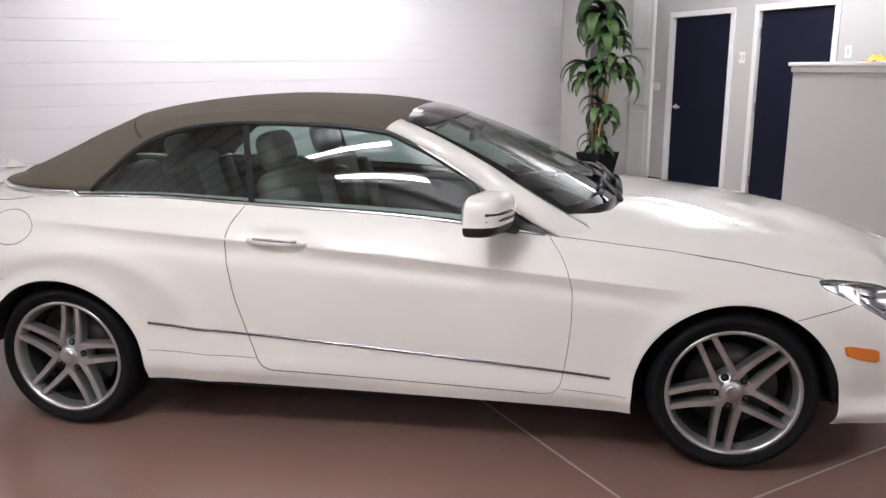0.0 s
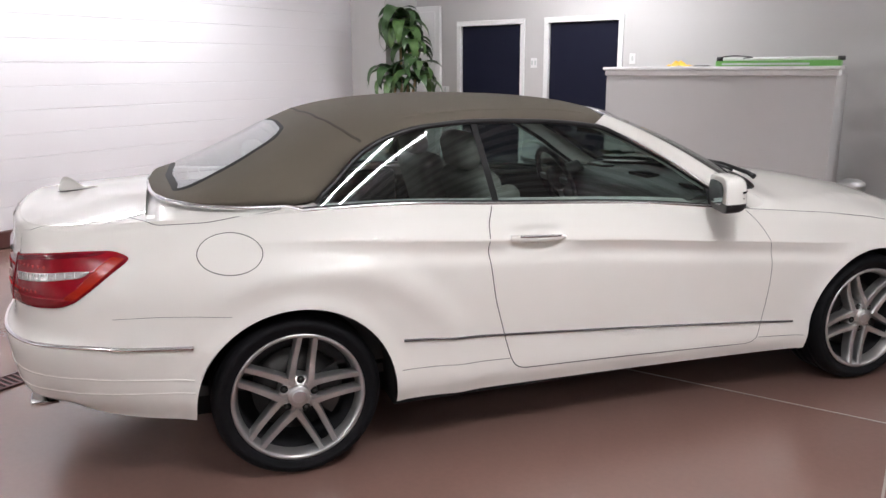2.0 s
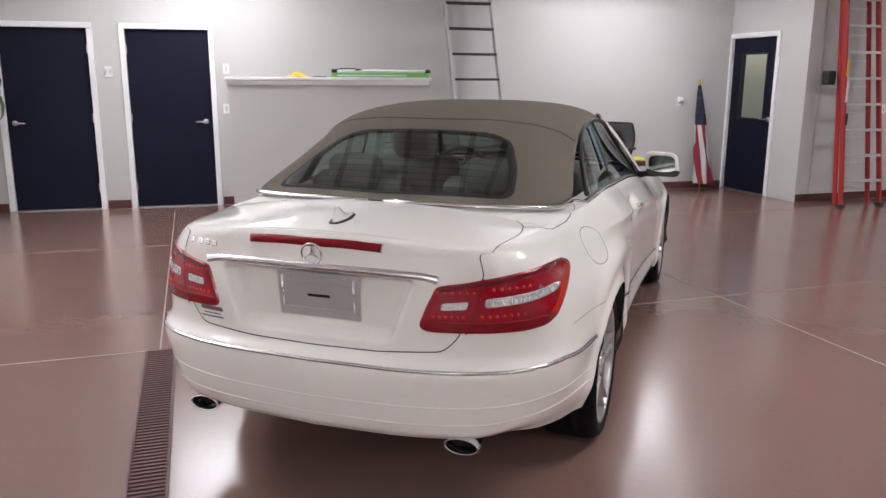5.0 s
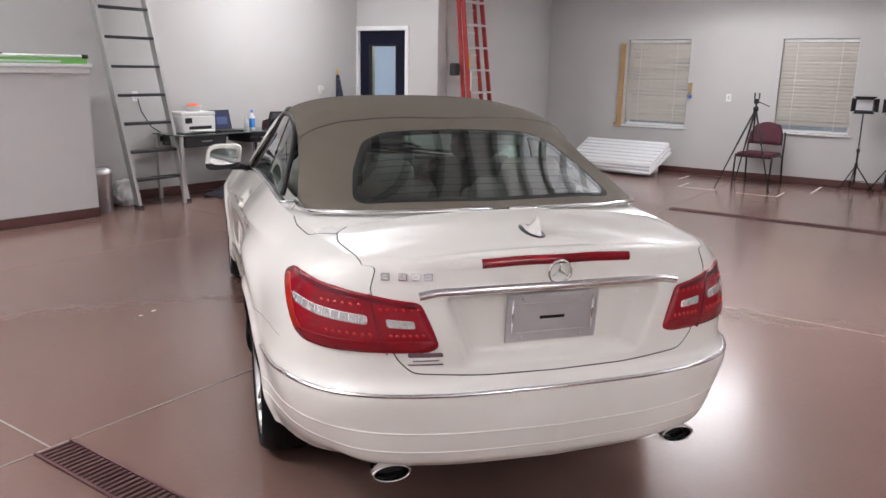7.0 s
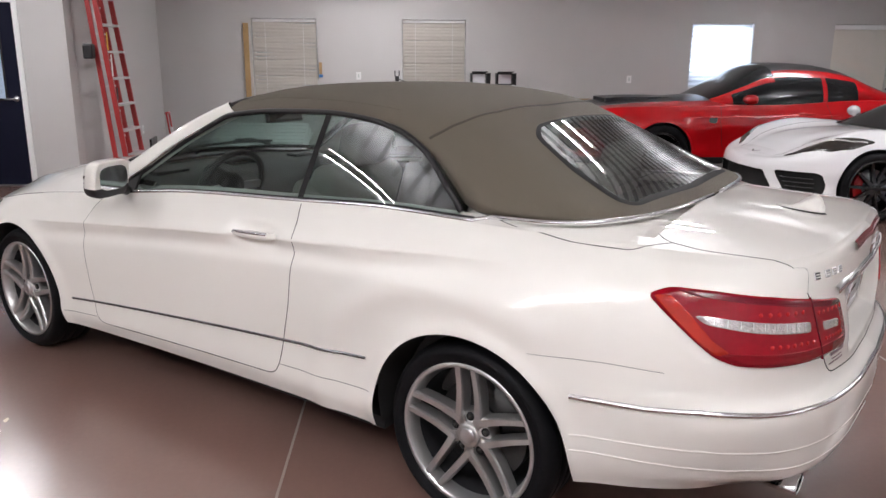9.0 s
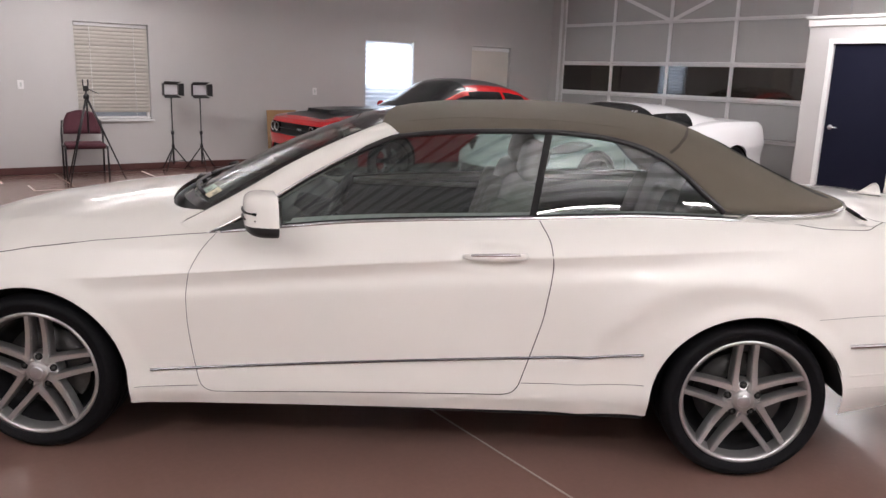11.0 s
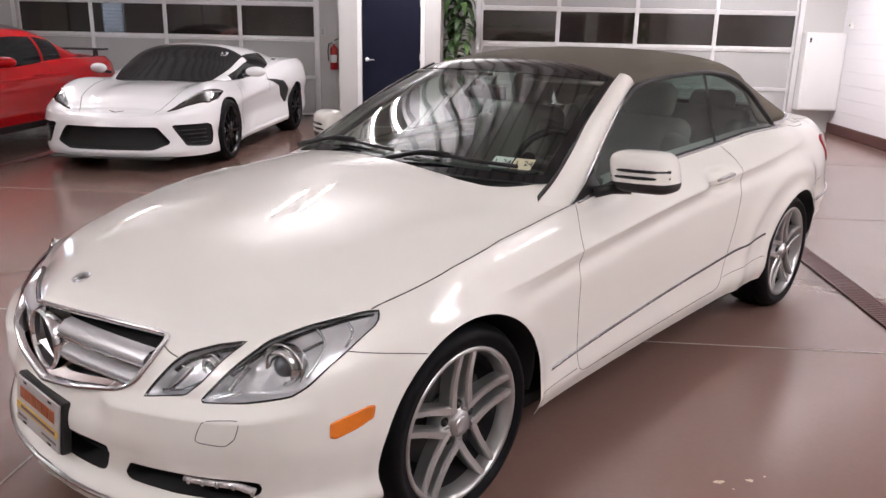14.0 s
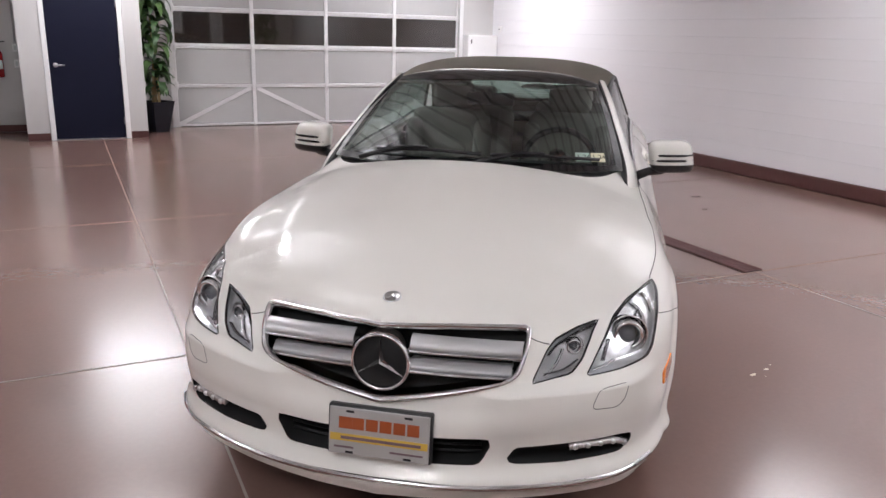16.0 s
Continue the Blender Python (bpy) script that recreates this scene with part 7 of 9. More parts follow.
def black_wheel(parent, m, tyre_r, rim_r, width, caliper, twin=False):
    w = new("wheel")
    w.parent, w.matrix_basis = parent, m
    w["label"] = "gloss black five-spoke wheel"
    T, R = tyre_r, rim_r
    part("tyre", lathe("tyre", [(R - 0.01, -width), (R + 0.03, -width - 0.01), (T - 0.012, -width + 0.005), (T, -width + 0.03), (T, -0.03), (T - 0.014, -0.008), (R + 0.03, 0.006), (R + 0.004, -0.002), (R - 0.004, -0.02)], M_TYRE, 56, "y"), w)
    part("rim", lathe("rim", [(R + 0.003, -0.004), (R - 0.006, 0.002), (R - 0.014, -0.004), (R - 0.025, -0.05), (R - 0.03, -width), (0.05, -width)], M_BLACKGLOSS, 48, "y"), w)
    part("brake_disc", lathe("brake_disc", [(0.05, -0.10), (0.17, -0.10), (0.17, -0.12)], M_STEEL, 32, "y"), w)
    cv, cf = [], []
    for i in range(8):
        a = radians(-40 + 12 * i)
        for r, h in ((0.10, -0.07), (0.185, -0.07), (0.185, -0.13), (0.10, -0.13)):
            cv.append((r * math.cos(a), h, r * math.sin(a)))
    for i in range(7):
        for q in range(4):
            cf.append((4 * i + q, 4 * i + (q + 1) % 4, 4 * i + 4 + (q + 1) % 4, 4 * i + 4 + q))
    part("brake_caliper", mesh_of("brake_caliper", cv, cf, caliper), w, "red brake caliper")
    n = 10 if twin else 5
    hw_ = 0.018 if twin else 0.036
    v = []
    for t in np.linspace(0, 1, 5):
        r = 0.04 + (R - 0.05) * t
        ww = hw_ * (1.15 - 0.35 * t)
        for dx, dy in ((-ww, -0.05), (-ww * 0.8, -0.012), (ww * 0.8, -0.012), (ww, -0.05)):
            v.append((dx, dy - 0.012 * math.sin(math.pi * t), r))
    f = [(4 * i + q, 4 * i + 4 + q, 4 * i + 5 + q, 4 * i + 1 + q) for i in range(4) for q in range(3)]
    me = mesh_of("spoke", v, f, M_BLACKGLOSS)
    for i in range(n):
        part("spoke", me, w, m=pose(0, 0, 0, 0, 360 / n * i + 13, 0))
    part("hub_cap", lathe("hub_cap", [(0.0, -0.006), (0.03, -0.006), (0.05, -0.014), (0.055, -0.05)], M_BLACKGLOSS, 24, "y"), w)
    return w


def wheel_set(car, ax, yo, tr, rr, caliper, twin=False):
    for x in (ax, -ax):
        black_wheel(car, pose(x, yo, tr), tr, rr, 0.27, caliper, twin)
        black_wheel(car, pose(x, -yo, tr, 0, 0, 180), tr, rr, 0.27, caliper, twin)


def arches(s, car, ax, r, z, yin, yout):
    for cx in (-ax, ax):
        s.cut([0, 2], [(cx + r * math.cos(a), z + r * math.sin(a)) for a in np.linspace(0, 2 * math.pi, 64, endpoint=False)], lambda V: np.abs(V[:, 1]) > yin)
        V, F = [], []
        for i in range(33):
            a = radians(-8 + 196 * i / 32)
            for y in (yout, yin):
                V.append(Vector((cx + r * math.cos(a), y, z + r * math.sin(a))))
        V += [Vector((cx + r * math.cos(radians(-8 + 196 * i / 32)), yin, z + r * math.sin(radians(-8 + 196 * i / 32)))) for i in range(33)] + [Vector((cx, yin, z))]
        F = [(2 * i, 2 * i + 1, 2 * i + 3, 2 * i + 2) for i in range(32)] + [(66 + i, 67 + i, 99) for i in range(32)]
        add_pair("wheel_liner", (V, F), M_DARK, car)


def small_mirror(car, x, y, z, cap):
    for sgn in (1, -1):
        bm = bmesh.new()
        bmesh.ops.create_uvsphere(bm, u_segments=20, v_segments=12, radius=1.0)
        for v in bm.verts:
            v.co = Vector((0.075 * v.co.x - 0.03 * v.co.y, sgn * 0.115 * v.co.y, 0.06 * v.co.z))
            v.co.x = max(v.co.x, -0.04)
        me = bpy.data.meshes.new("door_mirror")
        bm.to_mesh(me)
        bm.free()
        me.materials.append(cap)
        me.polygons.foreach_set("use_smooth", [True] * len(me.polygons))
        mo = part("door_mirror", me, car, "", pose(x, sgn * (y + 0.12), z))
        part("mirror_arm", tube("mirror_arm", [(0.0, -sgn * 0.16, -0.05), (0.0, -sgn * 0.05, -0.035)], 0.02, M_BLACK, 8), mo)


# ---- red coupe
coupe = thing("red_coupe", "red two-door muscle coupe with satin black hood and roof", "car", pose(6.62, -4.98, 0, 0, 0, 90))
C_OUT = [(-2.53, 0), (-2.51, 0.50), (-2.43, 0.78), (-2.22, 0.90), (-1.9, 0.955), (-1.475, 0.995), (-1.0, 0.958), (0.0, 0.945), (1.0, 0.962), (1.475, 0.995), (1.9, 0.972), (2.2, 0.935), (2.37, 0.875), (2.455, 0.62), (2.48, 0)]
C_ROWS = [
    ([(0, 0.30), (4, 0.24), (10, 0.22), (14, 0.22)], [(0, 0.08), (4, 0.05), (10, 0.05), (14, 0.06)]),
    ([(0, 0.40), (4, 0.33), (10, 0.32), (14, 0.31)], [(0, 0.01), (7, 0.03), (14, 0.0)]),
    ([(0, 0.58), (4, 0.52), (10, 0.50), (14, 0.46)], [(0, 0.0), (7, 0.02), (14, 0.01)]),
    ([(0, 0.70), (4, 0.68), (10, 0.68), (14, 0.58)], [(0, 0.0), (7, 0.0), (14, 0.0)]),
    ([(0, 0.82), (4, 0.80), (10, 0.78), (14, 0.70)], [(0, 0.02), (4, 0.02), (7, 0.02), (10, 0.03), (14, 0.01)]),
    ([(0, 0.92), (4, 0.92), (7, 0.87), (10, 0.85), (14, 0.80)], [(0, 0.03), (5, 0.06), (7, 0.06), (10, 0.07), (14, 0.02)]),
    ([(0, 0.98), (4, 1.0), (6, 1.0), (7, 0.945), (10, 0.915), (12, 0.87), (14, 0.855)], [(0, 0.08), (5, 0.15), (7, 0.12), (10, 0.13), (12, 0.09), (14, 0.06)]),
]
C_ZC = [(-2.45, 0.98), (-2.2, 1.03), (-1.7, 1.05), (0.6, 1.04), (1.2, 1.01), (1.9, 0.96), (2.3, 0.90), (2.42, 0.855)]
cs = Shell(C_OUT, C_ROWS, C_ZC, (-1.6, 0.62), p=2.6, nu=220, nv=56, nt=18, rim=0.9)


def shape_coupe(V):
    V = V.copy()
    x, y, z = V.T.copy()
    for wx in (-1.475, 1.475):
        r = np.hypot(x - wx, z - 0.355)
        V[:, 1] += 0.022 * np.exp(-((r - 0.40) / 0.06) ** 2) * (y > 0.6)
    # shoulder line along the doors
    V[:, 1] += 0.012 * np.exp(-np.abs(z - 0.80) / 0.03) * (y > 0.7) * smooth01((1.2 - np.abs(x)) / 0.3)
    return V


cs.push(shape_coupe)
cs.finish()
arches(cs, coupe, 1.475, 0.385, 0.355, 0.6, 0.96)
C_GR = round_poly([(-0.80, 0.80), (0.80, 0.80), (0.82, 0.66), (0.70, 0.635), (-0.70, 0.635), (-0.82, 0.66)], 90, 2)
C_LOW = round_poly([(-0.66, 0.50), (0.66, 0.50), (0.70, 0.36), (0.60, 0.33), (-0.60, 0.33), (-0.70, 0.36)], 90, 2)
for poly in (C_GR, C_LOW):
    cs.cut([1, 2], poly, lambda V: V[:, 0] > 2.0)
cs.mark("hood", lambda c, t: t & (c[:, 0] > 0.62) & (np.abs(c[:, 1]) < 0.62) & (c[:, 0] < 2.3))
cs.mark("front_splitter", lambda c, t: (c[:, 2] < 0.30) & (c[:, 0] > 1.7))
cs.mark("side_skirt", lambda c, t: (c[:, 2] < 0.31) & (np.abs(c[:, 0]) < 1.2))
cs.build(coupe, {"body": M_RED, "hood": M_SATINBLACK, "front_splitter": M_BLACK, "side_skirt": M_BLACK}, split=("side_skirt",))
N_ = Vector((1, 0, 0))
add("grille", patch(cs, C_GR, "front", -0.01, -0.05, along=N_, n=90), M_DARK, coupe, "black grille band with round lamps")
add("lower_intake", patch(cs, C_LOW, "front", -0.01, -0.06, along=N_, n=90), M_DARK, coupe, "black lower intake")
for zz in (0.38, 0.42, 0.46):
    part("intake_slat", tube("intake_slat", [cs.project(y, zz, "front")[0] - Vector((0.03, 0, 0)) for y in np.linspace(-0.6, 0.6, 11)], 0.006, M_BLACK, 6), coupe)
part("grille_bar", tube("grille_bar", [cs.project(y, 0.72, "front")[0] - Vector((0.02, 0, 0)) for y in np.linspace(-0.42, 0.42, 9)], 0.008, M_BLACK, 6), coupe)
part("badge_plate", box_mesh("badge_plate", (0, -0.06, -0.012), (0.006, 0.06, 0.012), M_SATIN), coupe, "small plain badge", pose(2.45, 0.22, 0.73))
for y in (0.53, 0.70, -0.53, -0.70):
    x = cs.project(y, 0.72, "front")[0].x
    hl = part("headlamp", lathe("headlamp", [(0.0, -0.02), (0.035, -0.03), (0.045, -0.012), (0.052, 0.0), (0.066, 0.004), (0.070, -0.01), (0.070, -0.05)], M_BLACKGLOSS, 28, "x"), coupe, "round headlamp in a dark ring", pose(x - 0.015, y, 0.725))
    part("lamp_ring", lathe("lamp_ring", [(0.050, 0.002), (0.056, 0.007), (0.064, 0.005)], M_CHROME, 28, "x"), hl)
for y in (0.78, -0.78):
    p = cs.project(y, 0.42, "front")[0]
    part("fog_pocket", lathe("fog_pocket", [(0.0, -0.01), (0.05, -0.006), (0.06, 0.004), (0.066, -0.004)], M_DARK, 20, "x"), coupe, "", pose(p.x - 0.002, y, 0.43, 0, 0, 25 if y > 0 else -25))
add_pair("side_marker", patch(cs, [(1.92, 0.585), (2.12, 0.585), (2.12, 0.62), (1.92, 0.62)], "side", 0.0, 0.006, n=40, soft=0), M_AMBER, coupe, "amber side marker lens")
add_pair("fender_badge", patch(cs, [(0.78, 0.80), (0.88, 0.82), (0.90, 0.74), (0.80, 0.72)], "side", 0.0, 0.004, n=24), M_SATINBLACK, coupe, "dark plain fender emblem")
for pts in ([(0.72, 0.93), (0.75, 0.75), (0.70, 0.45), (0.62, 0.33)], [(-0.62, 0.97), (-0.66, 0.80), (-0.60, 0.50), (-0.50, 0.33)]):
    add_pair("panel_seam", strip(cs, pts, "side", 0.003, 0.0008, soft=2), M_DARK, coupe)
add_pair("flank_line", strip(cs, [(1.0, 0.80), (0.0, 0.815), (-1.0, 0.84)], "side", 0.012, 0.004, sink=0.002), M_RED, coupe)
add_pair("door_pull", strip(cs, [(-0.45, 0.84), (-0.25, 0.84)], "side", 0.014, 0.016, sink=0.0), M_RED, coupe)
# hood scoop
sv, sf = [], []
for i, x in enumerate(np.linspace(2.05, 1.15, 10)):
    t = i / 9
    hgt = 0.055 * (1 - t) ** 0.8 + 0.004
    for y in (-0.36, -0.32, 0.32, 0.36):
        z0 = cs.project(x, abs(y), "top")[0].z - 0.004
        sv.append(Vector((x, y, z0 + (hgt if abs(y) < 0.35 else 0.0))))
sf = [(4 * i + k, 4 * i + 1 + k, 4 * i + 5 + k, 4 * i + 4 + k) for i in range(9) for k in range(3)] + [(0, 3, 2, 1)]
scoop = add("hood_scoop", (sv, sf), M_SATINBLACK, coupe, "satin black hood scoop", False)
part("scoop_mouth", box_mesh("scoop_mouth", (2.045, -0.30, sv[1].z - 0.045), (2.056, 0.30, sv[1].z - 0.008), M_DARK), scoop)
C_ZE = [(-1.75, 1.0), (-1.0, 0.985), (0.0, 0.945), (0.75, 0.93)]
C_YE = [(-1.75, 0.70), (-1.2, 0.80), (0.0, 0.825), (0.6, 0.80), (0.78, 0.72)]
C_RZ = [(-1.75, 1.03), (-1.35, 1.20), (-0.95, 1.37), (-0.6, 1.435), (-0.2, 1.455), (0.05, 1.43), (0.4, 1.25), (0.78, 1.03)]


def coupe_pick(x, t):
    if x > 0.02:
        return "windscreen" if t < 0.80 else ("body" if t < 0.875 or x > 0.55 else "side_window")
    if x < -0.98 and t < 0.70:
        return "rear_screen"
    if t < 0.70:
        return "roof"
    if x < -1.05 or -0.63 < x < -0.58 or t < 0.84:
        return "body"
    return "side_window"


roof_shell(coupe, C_ZE, C_YE, C_RZ, -1.75, 0.78, 3.2, 0.52, {"body": M_RED, "roof": M_SATINBLACK, "windscreen": M_CARPANE, "rear_screen": M_CARPANE, "side_window": M_CARPANE}, coupe_pick)
small_mirror(coupe, 0.42, 0.90, 1.02, M_RED)
wheel_set(coupe, 1.475, 0.985, 0.355, 0.255, M_RED)
part("underbody", box_mesh("underbody", (-2.3, -0.6, 0.22), (2.3, 0.6, 0.34), M_DARK), coupe)
part("spoiler", box_mesh("spoiler", (-2.46, -0.72, 1.07), (-2.30, 0.72, 1.10), M_SATINBLACK, 0.01, 2), coupe, "black rear spoiler")
for y in (-0.55, 0.55):
    part("spoiler_post", box_mesh("spoiler_post", (-2.42, y - 0.02, 0.99), (-2.36, y + 0.02, 1.069), M_SATINBLACK), coupe)

# ---- white mid-engined sports car
sport = thing("white_sports_car", "white mid-engined sports car with black intakes", "car", pose(4.08, -6.09, 0, 0, 0, 90))
V_OUT = [(-2.29, 0), (-2.28, 0.50), (-2.20, 0.82), (-1.95, 0.935), (-1.36, 0.965), (-0.8, 0.945), (-0.2, 0.915), (0.5, 0.90), (0.95, 0.925), (1.36, 0.95), (1.75, 0.935), (2.0, 0.86), (2.18, 0.68), (2.30, 0.38), (2.34, 0)]
V_ROWS = [
    ([(0, 0.28), (4, 0.20), (10, 0.15), (14, 0.15)], [(0, 0.06), (4, 0.05), (10, 0.03), (14, 0.02)]),
    ([(0, 0.40), (4, 0.30), (10, 0.22), (14, 0.20)], [(0, 0.01), (6, 0.03), (14, 0.0)]),
    ([(0, 0.55), (4, 0.48), (10, 0.36), (14, 0.29)], [(0, 0.0), (6, 0.05), (10, 0.02), (14, 0.03)]),
    ([(0, 0.70), (4, 0.66), (10, 0.48), (14, 0.38)], [(0, 0.0), (4, 0.0), (6, 0.025), (10, 0.01), (14, 0.04)]),
    ([(0, 0.85), (4, 0.80), (7, 0.66), (10, 0.60), (14, 0.46)], [(0, 0.02), (4, 0.02), (6, 0.01), (10, 0.03), (14, 0.05)]),
    ([(0, 0.95), (4, 0.92), (7, 0.75), (9, 0.74), (11, 0.62), (14, 0.52)], [(0, 0.04), (4, 0.06), (7, 0.05), (10, 0.08), (14, 0.09)]),
    ([(0, 0.99), (4, 1.0), (6, 0.90), (7, 0.83), (9, 0.81), (11, 0.67), (12, 0.60), (14, 0.555)], [(0, 0.08), (4, 0.14), (6, 0.11), (7, 0.10), (9, 0.16), (11, 0.16), (14, 0.16)]),
]
V_ZC = [(-2.2, 0.99), (-1.6, 1.04), (-1.0, 1.04), (0.5, 0.88), (0.98, 0.825), (1.4, 0.755), (1.8, 0.665), (2.05, 0.605), (2.18, 0.555)]
vs_ = Shell(V_OUT, V_ROWS, V_ZC, (-1.25, 0.95), p=2.4, nu=240, nv=60, nt=20, rim=0.88)


def shape_sport(V):
    V = V.copy()
    x, y, z = V.T.copy()
    V[:, 2] += 0.055 * np.exp(-(((x - 1.36) / 0.45) ** 2 + ((y - 0.72) / 0.16) ** 2)) * (z > 0.55)
    V[:, 2] -= 0.02 * np.exp(-(((x - 1.5) / 0.5) ** 2 + ((y - 0.40) / 0.12) ** 2)) * (z > 0.5)
    return V


vs_.push(shape_sport)
vs_.finish()
arches(vs_, sport, 1.36, 0.365, 0.335, 0.6, 0.93)
V_LOW = round_poly([(-0.48, 0.455), (0, 0.450), (0.48, 0.455), (0.605, 0.29), (0.44, 0.222), (-0.44, 0.222), (-0.605, 0.29)], 110, 1)
V_SIDE = round_poly([(0.605, 0.475), (0.885, 0.478), (0.905, 0.455), (0.90, 0.26), (0.885, 0.24), (0.73, 0.262)], 80, 1)
for poly in (V_LOW, V_SIDE):
    vs_.cut([1, 2], poly, lambda V: V[:, 0] > 1.6)
vs_.build(sport, M_VWHITE)
add("front_intake", patch(vs_, V_LOW, "front", -0.005, -0.06, along=N_, n=90), M_DARK, sport, "wide black front intake")
add_pair("corner_intake", patch(vs_, V_SIDE, "front", -0.004, -0.05, along=N_, n=70), M_DARK, sport, "black corner intake")
for k in range(4):
    pts = [vs_.project(y, 0.29 + 0.042 * k, "front")[0] - Vector((0.02, 0, 0)) for y in np.linspace(0.73 - 0.025 * k, 0.87, 5)]
    for sgn in (1, -1):
        part("intake_slat", tube("intake_slat", [(p.x, sgn * p.y, p.z) for p in pts], 0.005, M_BLACK, 6), sport)
part("splitter", box_mesh("splitter", (2.10, -0.62, 0.135), (2.36, 0.62, 0.155), M_BLACK, 0.006, 2), sport, "black front splitter")
V_HL = round_poly([(2.08, 0.50), (1.95, 0.60), (1.78, 0.735), (1.60, 0.830), (1.36, 0.880), (1.60, 0.893), (1.80, 0.862), (1.95, 0.74)], 70, 1)
add_pair("headlamp", patch(vs_, V_HL, "top", 0.0, 0.004, n=70), M_PANE, sport, "slim dark headlamp")
add_pair("lamp_glint", strip(vs_, [(1.90, 0.66), (1.78, 0.755), (1.60, 0.845), (1.46, 0.875)], "top", 0.010, 0.008, sink=0.0), M_CHROME, sport)
V_INT = round_poly([(-0.20, 0.80), (-0.45, 0.785), (-0.79, 0.745), (-0.98, 0.62), (-0.97, 0.50), (-0.90, 0.43), (-0.66, 0.56), (-0.60, 0.68), (-0.42, 0.745)], 70, 1)
add_pair("side_intake", patch(vs_, V_INT, "side", -0.002, 0.003, n=70), M_DARK, sport, "black boomerang side intake")
add_pair("sill_blade", strip(vs_, [(-0.95, 0.24), (0.95, 0.20)], "side", 0.03, 0.02, sink=0.0), M_VWHITE, sport)
for pts in ([(0.80, 0.80), (0.85, 0.60), (0.75, 0.30)], [(-0.30, 0.86), (-0.22, 0.66)]):
    add_pair("panel_seam", strip(vs_, pts, "side", 0.003, 0.0008, soft=2), M_DARK, sport)
seam_h = strip(vs_, [(2.10, 0.40), (1.85, 0.50), (1.3, 0.56), (0.98, 0.62)], "top", 0.003, 0.0008, soft=2)
add_pair("hood_seam", seam_h, M_DARK, sport)
hp = vs_.project(2.12, 0.0, "top")[0]
for sgn in (1, -1):
    v = [hp + Vector((0.03, 0.0, 0.0)), hp + Vector((0.012, 0.0, 0.006)), hp + Vector((-0.03, sgn * 0.075, 0.014)), hp + Vector((-0.012, sgn * 0.075, 0.010))]
    part("nose_emblem", mesh_of("nose_emblem", v, [(0, 1, 2, 3) if sgn < 0 else (3, 2, 1, 0)], M_BLACK), sport, "dark plain nose emblem")
S_ZE = [(-1.6, 1.0), (-1.0, 0.97), (-0.3, 0.90), (0.5, 0.83), (1.0, 0.80)]
S_YE = [(-1.6, 0.55), (-1.0, 0.70), (-0.3, 0.79), (0.5, 0.77), (1.0, 0.66)]
S_ZC = [(-1.6, 1.03), (-1.2, 1.10), (-0.8, 1.175), (-0.4, 1.222), (-0.1, 1.232), (0.12, 1.215), (0.5, 1.06), (1.0, 0.835)]


def sport_pick(x, t):
    if x > 0.08:
        return "windscreen" if t < 0.86 else ("body" if t < 0.93 or x > 0.72 else "side_window")
    if x < -0.85 and t < 0.6:
        return "rear_screen"
    if t < 0.84:
        return "body"
    return "side_window" if -0.62 < x else "body"


roof_shell(sport, S_ZE, S_YE, S_ZC, -1.6, 1.0, 3.0, 0.5, {"body": M_VWHITE, "windscreen": M_CARPANE, "rear_screen": M_CARPANE, "side_window": M_CARPANE}, sport_pick)
small_mirror(sport, 0.55, 0.86, 0.93, M_VWHITE)
wheel_set(sport, 1.36, 0.945, 0.335, 0.262, M_RED, True)
part("underbody", box_mesh("underbody", (-2.1, -0.6, 0.15), (2.05, 0.6, 0.28), M_DARK), sport)
M_MARK = mat("white_marker", (0.85, 0.85, 0.85), 0.6)
c = bpy.data.curves.new("screen_number", "FONT")
c.body, c.size, c.align_x, c.align_y, c.extrude = "23", 0.14, "CENTER", "CENTER", 0.001
c.materials.append(M_MARK)
num = new("screen_number", c)
num.parent = sport
num["label"] = "white number written on the windscreen"
num.matrix_basis = Matrix.Translation((0.30, 0.50, 1.118)) @ pose(0, 0, 0, 0, 24, 0) @ pose(0, 0, 0, 0, 0, 90)


# ---------------------------------------------------------------- plants
M_LEAF = mat("deep_green_leaf", (0.040, 0.092, 0.028), 0.38, 0, 0.45, 9, 0.15, 40)
M_LEAF2 = mat("bright_green_leaf", (0.075, 0.150, 0.042), 0.38, 0, 0.4, 9, 0.15, 40)
M_CANE = mat("tan_cane", (0.34, 0.24, 0.12), 0.7, 0, 0.3, 25, 0.3, 80)
M_POT = mat("black_pot", (0.008, 0.008, 0.012), 0.5, 0, 0.1, 6, spec=0.2)
M_SOIL = mat("dark_soil", (0.03, 0.022, 0.015), 0.95, 0, 0.4, 40, 0.8, 90)


def leaf_mesh(length, width, droop, material):
    V, F = [], []
    n = 8
    for i in range(n):
        t = i / (n - 1)
        a = 0.9 - droop * t ** 1.15
        w = width * math.sin(math.pi * min(1, 0.06 + 0.94 * t) ** 0.75) ** 0.8
        if i == 0:
            px, pz = 0.0, 0.0
        else:
            px += length / (n - 1) * math.cos(a)
            pz += length / (n - 1) * math.sin(a)
        for k in (-1, -0.5, 0, 0.5, 1):
            V.append((px, k * w, pz + 0.22 * w * abs(k) + 0.006 * math.sin(9 * t + 3 * k)))
    for i in range(n - 1):
        for k in range(4):
            F.append((5 * i + k, 5 * i + 5 + k, 5 * i + 6 + k, 5 * i + 1 + k))
    return mesh_of("leaf", V, F, material, True)


